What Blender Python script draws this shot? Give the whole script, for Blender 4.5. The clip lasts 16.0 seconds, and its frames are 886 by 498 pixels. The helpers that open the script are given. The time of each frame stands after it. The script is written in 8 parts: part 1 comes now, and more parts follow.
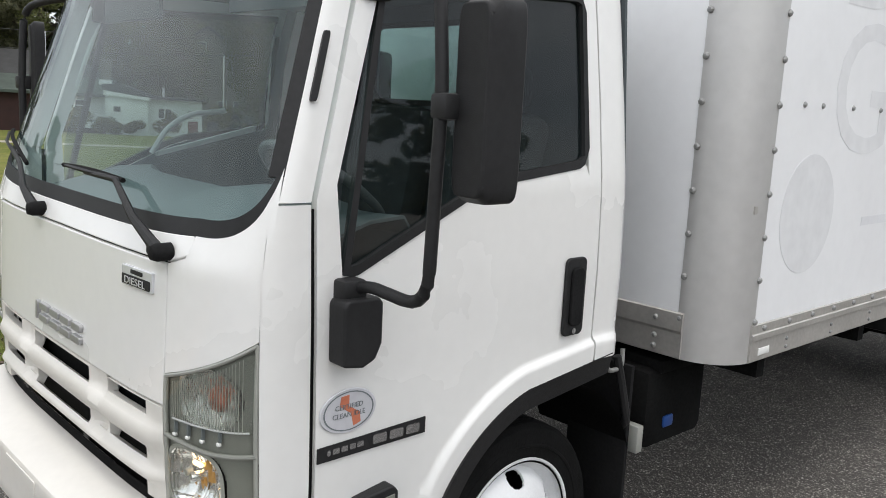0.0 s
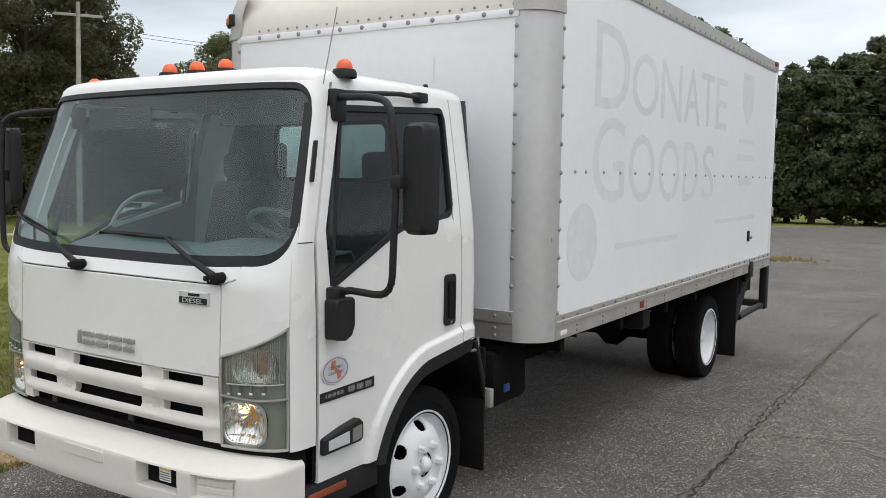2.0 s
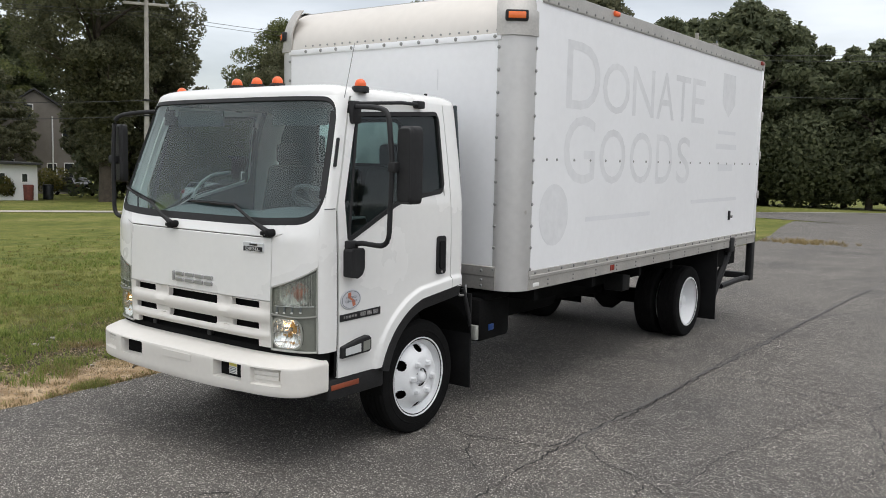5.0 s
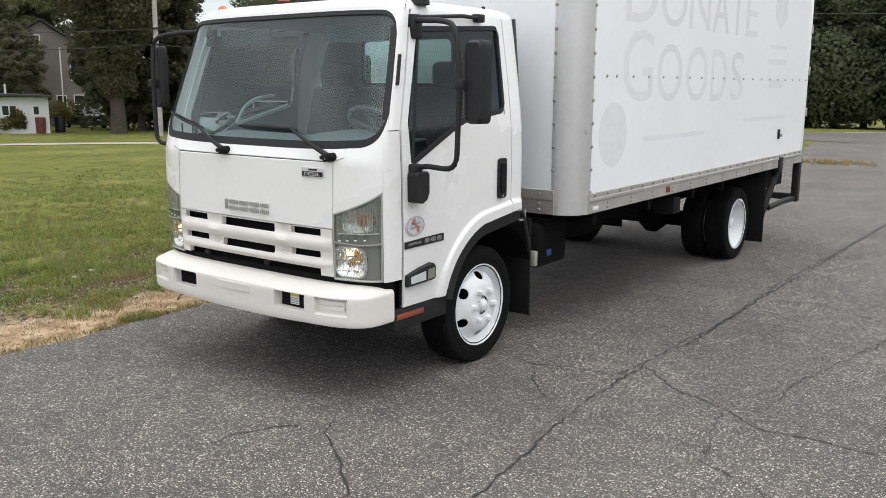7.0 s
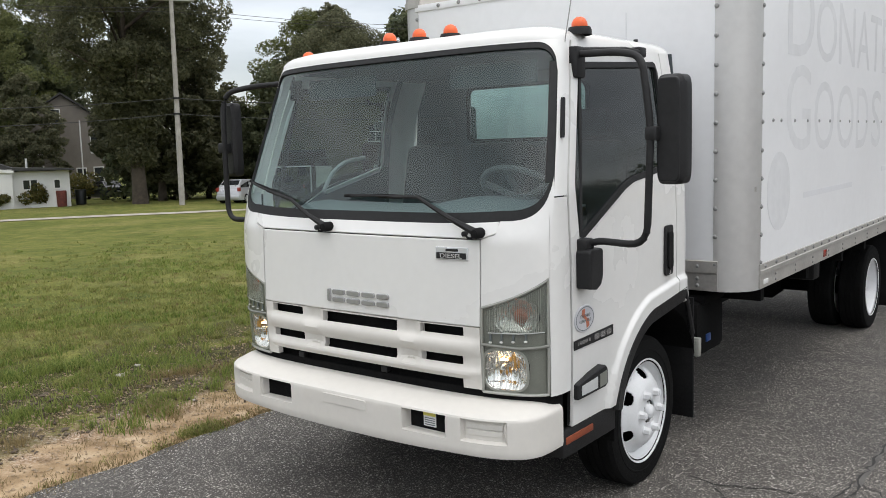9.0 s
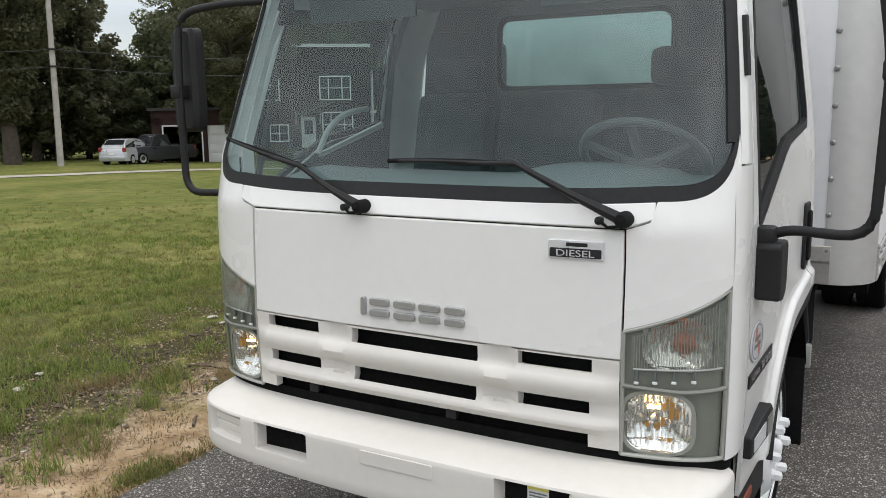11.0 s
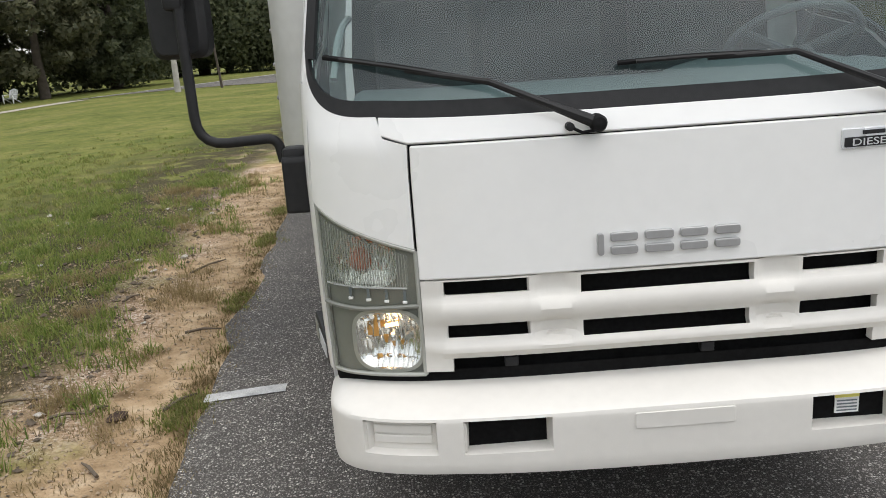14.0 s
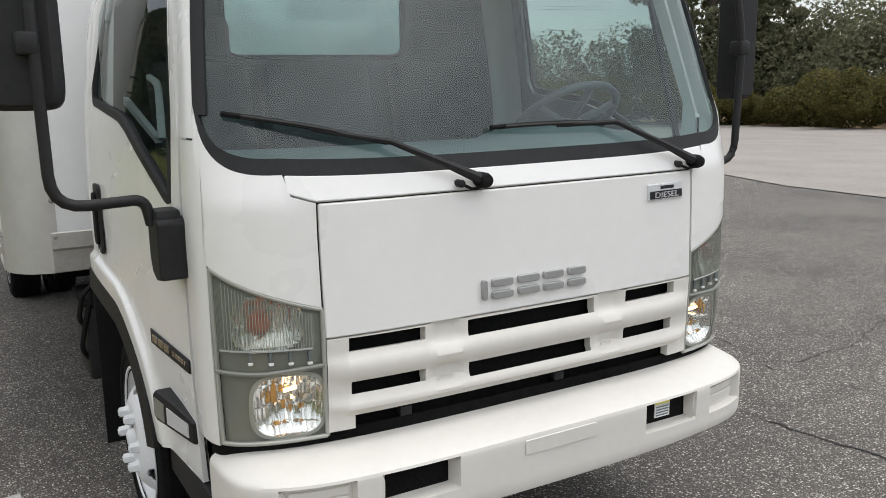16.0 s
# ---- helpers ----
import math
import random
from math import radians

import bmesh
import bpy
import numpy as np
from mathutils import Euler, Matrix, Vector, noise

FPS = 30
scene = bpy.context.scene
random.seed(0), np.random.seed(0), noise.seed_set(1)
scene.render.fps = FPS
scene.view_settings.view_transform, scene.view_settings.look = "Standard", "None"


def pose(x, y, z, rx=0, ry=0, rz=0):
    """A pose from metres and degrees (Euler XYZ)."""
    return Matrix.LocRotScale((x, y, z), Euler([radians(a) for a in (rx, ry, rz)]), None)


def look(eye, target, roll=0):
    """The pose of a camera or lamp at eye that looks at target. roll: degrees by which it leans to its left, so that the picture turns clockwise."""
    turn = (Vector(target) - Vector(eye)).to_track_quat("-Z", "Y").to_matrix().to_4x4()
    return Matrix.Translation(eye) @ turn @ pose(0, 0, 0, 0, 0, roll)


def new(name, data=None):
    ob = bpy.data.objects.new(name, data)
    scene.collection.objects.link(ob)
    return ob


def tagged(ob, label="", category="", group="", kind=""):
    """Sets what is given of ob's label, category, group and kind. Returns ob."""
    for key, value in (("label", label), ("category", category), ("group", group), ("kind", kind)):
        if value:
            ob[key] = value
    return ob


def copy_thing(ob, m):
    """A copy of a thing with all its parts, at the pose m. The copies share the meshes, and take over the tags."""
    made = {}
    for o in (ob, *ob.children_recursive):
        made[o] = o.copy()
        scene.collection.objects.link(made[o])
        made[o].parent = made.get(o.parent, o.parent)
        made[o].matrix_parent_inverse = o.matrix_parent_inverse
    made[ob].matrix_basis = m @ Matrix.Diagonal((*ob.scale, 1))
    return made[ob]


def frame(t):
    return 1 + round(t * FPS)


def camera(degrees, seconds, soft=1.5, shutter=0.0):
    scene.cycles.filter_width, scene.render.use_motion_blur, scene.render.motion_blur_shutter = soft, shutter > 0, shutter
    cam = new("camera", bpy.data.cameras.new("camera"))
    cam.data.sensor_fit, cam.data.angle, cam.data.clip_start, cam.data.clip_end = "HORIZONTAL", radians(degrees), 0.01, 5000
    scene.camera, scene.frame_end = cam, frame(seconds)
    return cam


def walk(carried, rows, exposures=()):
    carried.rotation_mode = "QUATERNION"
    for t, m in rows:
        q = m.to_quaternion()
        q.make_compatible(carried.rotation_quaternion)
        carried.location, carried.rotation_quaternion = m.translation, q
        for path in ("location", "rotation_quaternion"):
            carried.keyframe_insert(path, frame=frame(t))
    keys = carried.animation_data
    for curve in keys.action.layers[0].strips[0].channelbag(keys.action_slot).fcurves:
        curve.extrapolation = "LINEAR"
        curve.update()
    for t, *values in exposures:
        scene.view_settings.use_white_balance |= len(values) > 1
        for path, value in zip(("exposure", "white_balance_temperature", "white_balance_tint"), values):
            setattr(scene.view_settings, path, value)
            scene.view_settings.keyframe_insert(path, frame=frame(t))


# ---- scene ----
cam = camera(54.6, 16.0, soft=0.9)
PATH = [
    (0, (2.776, -1.056, 1.882), (1.33, 0.283, 1.542), 2.9),
    (0.5, (3.044, -1.397, 1.846), (1.768, 0.129, 1.639), 1.8),
    (1, (3.109, -1.809, 1.84), (1.974, -0.171, 1.669), 1.5),
    (1.5, (3.254, -2.198, 1.848), (2.153, -0.536, 1.693), 1.1),
    (2, (3.378, -2.57, 1.893), (2.301, -0.893, 1.726), 0.8),
    (2.5, (3.488, -2.982, 1.904), (2.429, -1.295, 1.724), 0.5),
    (3, (3.746, -3.246, 1.887), (2.637, -1.591, 1.704), 0.3),
    (3.2, (3.825, -3.339, 1.896), (2.7, -1.695, 1.712), 0.3),
    (5.3, (4.59, -3.61, 1.926), (3.409, -2.01, 1.716), 1.2),
    (5.5, (4.576, -3.608, 1.918), (3.416, -1.994, 1.697), 1.2),
    (6, (4.456, -3.622, 1.918), (3.321, -2.011, 1.574), 1.3),
    (6.5, (4.262, -3.644, 1.889), (3.104, -2.073, 1.45), 1.0),
    (7, (4.153, -3.622, 1.87), (2.969, -2.055, 1.494), 0.2),
    (7.5, (3.841, -3.393, 1.862), (2.608, -1.853, 1.533), -1.3),
    (8, (3.532, -3.282, 1.865), (2.2, -1.821, 1.567), -1.5),
    (8.5, (3.135, -3.247, 1.847), (1.856, -1.731, 1.594), -1.2),
    (8.7, (3.031, -3.205, 1.851), (1.773, -1.669, 1.613), -1.4),
    (10.8, (1.598, -2.495, 1.798), (0.611, -0.789, 1.459), -1.4),
    (11, (1.497, -2.46, 1.799), (0.49, -0.764, 1.466), -1.0),
    (11.5, (1.157, -2.513, 1.791), (0.14, -0.832, 1.421), -1.3),
    (12, (0.827, -2.544, 1.771), (-0.101, -0.831, 1.316), -2.9),
    (12.5, (0.424, -2.478, 1.76), (-0.351, -0.703, 1.262), -3.1),
    (13, (0.028, -2.506, 1.744), (-0.440, -0.626, 1.247), -2.1),
    (13.5, (-0.342, -2.531, 1.732), (-0.443, -0.603, 1.212), -3.2),
    (14, (-0.674, -2.452, 1.766), (-0.645, -0.520, 1.247), -4.0),
    (14.5, (-0.994, -2.490, 1.776), (-0.778, -0.546, 1.354), -2.4),
    (15, (-1.169, -2.48, 1.794), (-0.711, -0.559, 1.478), -3.0),
    (15.5, (-1.323, -2.357, 1.789), (-0.655, -0.501, 1.461), -2.9),
    (16, (-1.587, -2.293, 1.767), (-0.605, -0.596, 1.376), -0.9),
]
# The truck stands tail-up by less than half a degree; the path is given in the truck's own axes.
LEAN = pose(0, 1.1, 0, 0.4) @ pose(0, -1.1, 0)
walk(cam, [(t, LEAN @ look(eye, aim, roll)) for t, eye, aim, roll in PATH], ((0.0, 0.17), (0.5, 0.12), (1.0, 0.0), (2.0, -0.10), (3.2, -0.08), (5.3, -0.02), (6.5, 0.26), (7.5, 0.18), (8.5, 0.03), (11.0, 0.03), (12.5, 0.06), (14.0, 0.15), (16.0, 0.09)))

# ---- sky and sun ----
world = bpy.data.worlds.new("overcast_sky")
scene.world = world
world.use_nodes = True
wn, wl = world.node_tree.nodes, world.node_tree.links
wn.clear()
w_out = wn.new("ShaderNodeOutputWorld")
w_sky = wn.new("ShaderNodeTexSky")
w_sky.sky_type, w_sky.sun_disc = "NISHITA", False
w_sky.sun_elevation, w_sky.sun_rotation = radians(60), radians(130)
w_bg_sky, w_bg_cloud = wn.new("ShaderNodeBackground"), wn.new("ShaderNodeBackground")
w_bg_sky.inputs["Strength"].default_value = 0.05
w_co = wn.new("ShaderNodeTexCoord")
w_sep = wn.new("ShaderNodeSeparateXYZ")
w_ramp = wn.new("ShaderNodeValToRGB")
w_ramp.color_ramp.elements[0].position, w_ramp.color_ramp.elements[0].color = 0.0, (0.58, 0.58, 0.585, 1)
w_ramp.color_ramp.elements[1].position, w_ramp.color_ramp.elements[1].color = 0.90, (1.14, 1.13, 1.11, 1)
w_mid = w_ramp.color_ramp.elements.new(0.55)
w_mid.color = (1.08, 1.07, 1.05, 1)
w_low = w_ramp.color_ramp.elements.new(0.27)
w_low.color = (0.77, 0.77, 0.765, 1)
w_mapping = wn.new("ShaderNodeMapping")
w_mapping.inputs["Scale"].default_value = (1.0, 1.0, 4.0)
w_noise = wn.new("ShaderNodeTexNoise")
w_noise.inputs["Scale"].default_value, w_noise.inputs["Detail"].default_value = 2.2, 6
w_range = wn.new("ShaderNodeMapRange")
w_range.inputs["From Min"].default_value, w_range.inputs["From Max"].default_value = 0.3, 0.7
w_range.inputs["To Min"].default_value, w_range.inputs["To Max"].default_value = 0.52, 1.30
w_add = wn.new("ShaderNodeAddShader")
wl.new(w_co.outputs["Generated"], w_sep.inputs[0])
wl.new(w_sep.outputs["Z"], w_ramp.inputs[0])
wl.new(w_co.outputs["Generated"], w_mapping.inputs[0])
wl.new(w_mapping.outputs[0], w_noise.inputs["Vector"])
wl.new(w_noise.outputs[0], w_range.inputs[0])
# the cloud is brighter round the hidden sun, fading softly over half the sky
w_dot, w_pos, w_soft, w_gain = (wn.new("ShaderNodeVectorMath"), wn.new("ShaderNodeMath"), wn.new("ShaderNodeMath"), wn.new("ShaderNodeMath"))
w_dot.operation, w_dot.inputs[1].default_value = "DOT_PRODUCT", Vector((0.30, -0.16, 0.94)).normalized()
w_pos.operation, w_pos.inputs[1].default_value = "MAXIMUM", 0.0
w_soft.operation, w_soft.inputs[1].default_value = "POWER", 2.5
w_gain.operation, w_gain.inputs[1].default_value, w_gain.inputs[2].default_value = "MULTIPLY_ADD", 0.62, 1.06
w_both = wn.new("ShaderNodeMath")
w_both.operation = "MULTIPLY"
wl.new(w_co.outputs["Generated"], w_dot.inputs[0])
wl.new(w_dot.outputs["Value"], w_pos.inputs[0])
wl.new(w_pos.outputs[0], w_soft.inputs[0])
wl.new(w_soft.outputs[0], w_gain.inputs[0])
wl.new(w_gain.outputs[0], w_both.inputs[0])
wl.new(w_range.outputs[0], w_both.inputs[1])
wl.new(w_both.outputs[0], w_bg_cloud.inputs["Strength"])
wl.new(w_ramp.outputs[0], w_bg_cloud.inputs["Color"])
wl.new(w_sky.outputs[0], w_bg_sky.inputs["Color"])
wl.new(w_bg_sky.outputs[0], w_add.inputs[0])
wl.new(w_bg_cloud.outputs[0], w_add.inputs[1])
wl.new(w_add.outputs[0], w_out.inputs[0])

sun = new("sun", bpy.data.lights.new("sun", "SUN"))
sun.data.energy, sun.data.angle, sun.data.color = 0.55, radians(16), (1.0, 0.97, 0.92)
sun.matrix_world = look((3.4, -1.0, 9.5), (0, 0, 0))


# ---- materials ----
def mat(name, col, rough=0.5, metal=0.0, var=0.1, scale=3.0, bump=0.0, bscale=120.0, col2=None, rvar=0.08, coat=0.0, spec=0.5):
    """Principled surface with tone variation at two scales and fine relief."""
    m = bpy.data.materials.new(name)
    m.use_nodes = True
    n, l = m.node_tree.nodes, m.node_tree.links
    p = n["Principled BSDF"]
    co = n.new("ShaderNodeTexCoord")
    n1, n2 = n.new("ShaderNodeTexNoise"), n.new("ShaderNodeTexNoise")
    n1.inputs["Scale"].default_value, n1.inputs["Detail"].default_value = scale, 5
    n2.inputs["Scale"].default_value, n2.inputs["Detail"].default_value = scale * 14, 4
    mixf = n.new("ShaderNodeMath")
    mixf.operation = "MULTIPLY_ADD"
    mixf.inputs[1].default_value, mixf.inputs[2].default_value = 0.4, 0.0
    addf = n.new("ShaderNodeMath")
    addf.operation = "MULTIPLY_ADD"
    addf.inputs[1].default_value = 0.6
    ramp = n.new("ShaderNodeValToRGB")
    c2 = col2 if col2 else tuple(c * (1 - var * 2.2) for c in col)
    ramp.color_ramp.elements[0].position, ramp.color_ramp.elements[0].color = 0.33, (*c2, 1)
    ramp.color_ramp.elements[1].position, ramp.color_ramp.elements[1].color = 0.62, (*col, 1)
    for k in (n1, n2):
        l.new(co.outputs["Object"], k.inputs["Vector"])
    l.new(n2.outputs[0], mixf.inputs[0])
    l.new(n1.outputs[0], addf.inputs[0])
    l.new(mixf.outputs[0], addf.inputs[2])
    l.new(addf.outputs[0], ramp.inputs[0])
    l.new(ramp.outputs[0], p.inputs["Base Color"])
    rr = n.new("ShaderNodeMapRange")
    rr.inputs["To Min"].default_value, rr.inputs["To Max"].default_value = max(0.0, rough - rvar), min(1.0, rough + rvar)
    l.new(n1.outputs[0], rr.inputs[0])
    l.new(rr.outputs[0], p.inputs["Roughness"])
    p.inputs["Metallic"].default_value = metal
    p.inputs["Coat Weight"].default_value = coat
    p.inputs["Specular IOR Level"].default_value = spec
    if bump:
        n3, b = n.new("ShaderNodeTexNoise"), n.new("ShaderNodeBump")
        n3.inputs["Scale"].default_value, n3.inputs["Detail"].default_value = bscale, 4
        b.inputs["Strength"].default_value, b.inputs["Distance"].default_value = bump, 0.01
        l.new(co.outputs["Object"], n3.inputs["Vector"])
        l.new(n3.outputs[0], b.inputs["Height"])
        l.new(b.outputs[0], p.inputs["Normal"])
    return m


def glass(name, tint, sheen=0.075, haze=0.0, haze_tint=(0.40, 0.50, 0.52)):
    """A thin pane: tinted see-through with gloss rising at flat angles and a painted film of haze."""
    m = bpy.data.materials.new(name)
    m.use_nodes = True
    n, l = m.node_tree.nodes, m.node_tree.links
    n.remove(n["Principled BSDF"])
    t, g, mx, fr = n.new("ShaderNodeBsdfTransparent"), n.new("ShaderNodeBsdfGlossy"), n.new("ShaderNodeMixShader"), n.new("ShaderNodeLayerWeight")
    t.inputs[0].default_value = (*tint, 1)
    g.inputs["Roughness"].default_value = 0.01
    fr.inputs["Blend"].default_value = 0.5
    five, base = n.new("ShaderNodeMath"), n.new("ShaderNodeMath")
    five.operation, five.inputs[1].default_value = "POWER", 5.0
    base.operation, base.inputs[1].default_value, base.inputs[2].default_value = "MULTIPLY_ADD", 0.90, sheen
    l.new(fr.outputs["Facing"], five.inputs[0])
    l.new(five.outputs[0], base.inputs[0])
    # a tinted diffuse film paints the pale haze seen on the pane
    film, dd = n.new("ShaderNodeMixShader"), n.new("ShaderNodeBsdfDiffuse")
    dd.inputs[0].default_value = (*haze_tint, 1)
    co, nz, rg = n.new("ShaderNodeTexCoord"), n.new("ShaderNodeTexNoise"), n.new("ShaderNodeMapRange")
    nz.inputs["Scale"].default_value, nz.inputs["Detail"].default_value = 2.5, 5
    rg.inputs["From Min"].default_value, rg.inputs["From Max"].default_value = 0.3, 0.7
    rg.inputs["To Min"].default_value, rg.inputs["To Max"].default_value = haze * 0.7, haze * 1.3
    l.new(co.outputs["Object"], nz.inputs["Vector"])
    l.new(nz.outputs[0], rg.inputs[0])
    l.new(rg.outputs[0], film.inputs[0])
    l.new(t.outputs[0], film.inputs[1])
    l.new(dd.outputs[0], film.inputs[2])
    l.new(base.outputs[0], mx.inputs[0])
    l.new(film.outputs[0], mx.inputs[1])
    l.new(g.outputs[0], mx.inputs[2])
    l.new(mx.outputs[0], n["Material Output"].inputs[0])
    return m


M_PAINT = mat("white_cab_paint", (0.81, 0.805, 0.785), 0.28, var=0.02, scale=1.5, coat=0.5, rvar=0.05)
M_BUMPER = mat("white_bumper_plastic", (0.71, 0.685, 0.638), 0.45, var=0.03, scale=2.0, bump=0.04, bscale=300)
M_PANEL = mat("white_box_panel", (0.85, 0.855, 0.865), 0.38, var=0.025, scale=1.2, rvar=0.06)
M_BLACK = mat("black_plastic", (0.020, 0.020, 0.021), 0.55, spec=0.3, var=0.2, bump=0.12, bscale=400)
M_RUBBER = mat("black_rubber", (0.013, 0.013, 0.0135), 0.8, spec=0.15, var=0.25, scale=6, bump=0.2, bscale=90)
M_TYRE = mat("worn_tyre_rubber", (0.009, 0.009, 0.009), 0.88, spec=0.12, var=0.3, scale=8, bump=0.25, bscale=120)
M_DARK = mat("dark_underbody_and_shade", (0.011, 0.011, 0.011), 0.9, spec=0.08, var=0.3, scale=5)
M_ALU = mat("brushed_aluminium", (0.62, 0.612, 0.60), 0.42, 0.5, var=0.06, scale=1.2)
M_NOSE = mat("bare_nose_sheet", (0.70, 0.66, 0.61), 0.42, 0.45, var=0.04, scale=0.8, rvar=0.05)
M_ALUDARK = mat("dull_aluminium_rail", (0.55, 0.53, 0.50), 0.5, 0.6, var=0.10, scale=4)
M_STEEL = mat("steel_rivet", (0.32, 0.32, 0.31), 0.45, 0.4, var=0.1, scale=20)
M_CHROME = mat("chrome", (0.60, 0.61, 0.64), 0.20, 1.0, var=0.02, rvar=0.03)
M_RIM = mat("white_wheel_paint", (0.80, 0.81, 0.82), 0.4, var=0.05, scale=9)
M_AMBER = mat("amber_lens", (0.85, 0.17, 0.03), 0.25, var=0.06, coat=0.4)
M_ORANGE = mat("orange_marker_lens", (0.90, 0.14, 0.03), 0.3, var=0.05)
# orange with the shade under the door edge put into the colour
M_DULLORANGE = mat("shade_darkened_orange_reflector", (0.30, 0.07, 0.03), 0.5, var=0.25, scale=12)
M_DULLAMBER = mat("dull_amber_bulb", (0.70, 0.15, 0.045), 0.3, var=0.3, scale=40)
M_RED = mat("red_reflector", (0.30, 0.035, 0.022), 0.3, var=0.1)
M_GREYLAMP = mat("grey_lamp_housing", (0.215, 0.22, 0.195), 0.32, var=0.06)
M_SMOKE = mat("grey_green_reflector", (0.42, 0.425, 0.39), 0.3, 0.3, var=0.06)
M_PALEGREY = mat("pale_grey_trim", (0.55, 0.56, 0.56), 0.5, var=0.05)
M_FACET = mat("bright_faceted_reflector", (0.84, 0.84, 0.83), 0.14, 0.92, var=0.03)
M_AMBERGLINT = mat("painted_amber_reflection", (0.84, 0.47, 0.15), 0.22, 0.5, var=0.1, scale=60)
M_FAINT = mat("faint_adhesive_mark", (0.775, 0.782, 0.80), 0.45, var=0.03)
M_WHEELG = mat("dark_grey_wheel_rim", (0.10, 0.105, 0.11), 0.55, var=0.08)
M_DASH = mat("grey_dashboard_vinyl", (0.165, 0.188, 0.196), 0.6, var=0.08, bump=0.15, bscale=350)
M_SEAT = mat("dark_grey_seat_cloth", (0.065, 0.068, 0.072), 0.9, var=0.2, scale=14, bump=0.2, bscale=200)
M_LINER = mat("grey_cab_liner", (0.075, 0.090, 0.098), 0.85, var=0.1, scale=6)
M_GHOST = mat("grey_adhesive_ghost", (0.675, 0.68, 0.69), 0.5, var=0.03, scale=0.9, col2=(0.80, 0.805, 0.815))
M_BLUE = mat("blue_cap", (0.012, 0.06, 0.24), 0.4, var=0.1)
M_STICKER = mat("silver_sticker", (0.58, 0.58, 0.61), 0.4, var=0.06)
M_YELLOW = mat("yellow_label", (0.75, 0.68, 0.15), 0.5, var=0.05)
M_WHITE = mat("white_label", (0.78, 0.78, 0.76), 0.5, var=0.04)
M_GLASS = glass("clear_cab_glass", (0.74, 0.88, 0.86), sheen=0.062, haze=0.05, haze_tint=(0.36, 0.50, 0.51))
M_SIDEGLASS = glass("side_window_glass", (0.50, 0.58, 0.57), sheen=0.055, haze=0.006)
M_FLUTE = glass("fluted_lens", (0.88, 0.90, 0.87), sheen=0.04, haze=0.20, haze_tint=(0.55, 0.56, 0.53))
M_LENS = glass("headlamp_lens", (0.94, 0.95, 0.93), sheen=0.04)

M_BULB = bpy.data.materials.new("lit_warm_bulb")
M_BULB.use_nodes = True
M_BULB.node_tree.nodes["Principled BSDF"].inputs["Base Color"].default_value = (0.8, 0.45, 0.2, 1)
M_BULB.node_tree.nodes["Principled BSDF"].inputs["Emission Color"].default_value = (1.0, 0.66, 0.32, 1)
M_BULB.node_tree.nodes["Principled BSDF"].inputs["Emission Strength"].default_value = 6.0


# ---- mesh helpers ----
def link_mesh(name, bm, material, parent=None, label="", smooth=None, centre=None):
    """One mesh object from a bmesh; with centre, faces are turned away from it."""
    if centre is not None:
        c = Vector(centre)
        for f in bm.faces:
            f.normal_update()
            if f.normal.dot(f.calc_center_median() - c) < 0:
                f.normal_flip()
    me = bpy.data.meshes.new(name)
    bm.to_mesh(me)
    bm.free()
    if material:
        me.materials.append(material)
    if smooth is not None:
        me.polygons.foreach_set("use_smooth", [True] * len(me.polygons))
        me.set_sharp_from_angle(angle=radians(smooth))
    ob = new(name, me)
    if parent:
        ob.parent = parent
    if label:
        ob["label"] = label
    return ob


def thicken(bm, deep, centre=None):
    """Gives an open sheet a back face and edges; the outside looks away from centre."""
    if centre is not None:
        c = Vector(centre)
        for f in bm.faces:
            f.normal_update()
            if f.normal.dot(f.calc_center_median() - c) < 0:
                f.normal_flip()
    bm.normal_update()
    faces, rim = list(bm.faces), [e for e in bm.edges if e.is_boundary]
    back = {v: bm.verts.new(v.co - v.normal * deep) for v in list(bm.verts)}
    for e in rim:
        lp = e.link_loops[0]
        a, b = lp.vert, lp.link_loop_next.vert
        bm.faces.new((b, a, back[a], back[b]))
    for f in faces:
        bm.faces.new([back[v] for v in reversed(f.verts)])


def part(name, bm, material, parent, label="", smooth=40, centre=None, solid=0.0, bevel=0.0):
    if solid:
        thicken(bm, solid, centre)
        centre = None
    ob = link_mesh(name, bm, material, parent, label, smooth, centre)
    if bevel:
        m = ob.modifiers.new("edges", "BEVEL")
        m.width, m.segments, m.limit_method, m.angle_limit, m.harden_normals = bevel, 2, "ANGLE", radians(35), True
    return ob


def grid(us, vs, fn, keep=None):
    bm = bmesh.new()
    rows = [[bm.verts.new(fn(u, v)) for v in vs] for u in us]
    for i in range(len(us) - 1):
        for j in range(len(vs) - 1):
            if keep and not keep((us[i] + us[i + 1]) / 2, (vs[j] + vs[j + 1]) / 2):
                continue
            bm.faces.new((rows[i][j], rows[i + 1][j], rows[i + 1][j + 1], rows[i][j + 1]))
    loose = [v for v in bm.verts if not v.link_faces]
    bmesh.ops.delete(bm, geom=loose, context="VERTS")
    return bm


def lin(a, b, n):
    return [a + (b - a) * i / n for i in range(n + 1)]


def add_box(bm, x0, x1, y0, y1, z0, z1, bev=0.0):
    m = Matrix.Translation(((x0 + x1) / 2, (y0 + y1) / 2, (z0 + z1) / 2)) @ Matrix.Diagonal((x1 - x0, y1 - y0, z1 - z0, 1))
    r = bmesh.ops.create_cube(bm, size=1, matrix=m)
    if bev:
        es = {e for v in r["verts"] for e in v.link_edges}
        bmesh.ops.bevel(bm, geom=list(es), offset=bev, segments=2, affect="EDGES", profile=0.5)
    return bm


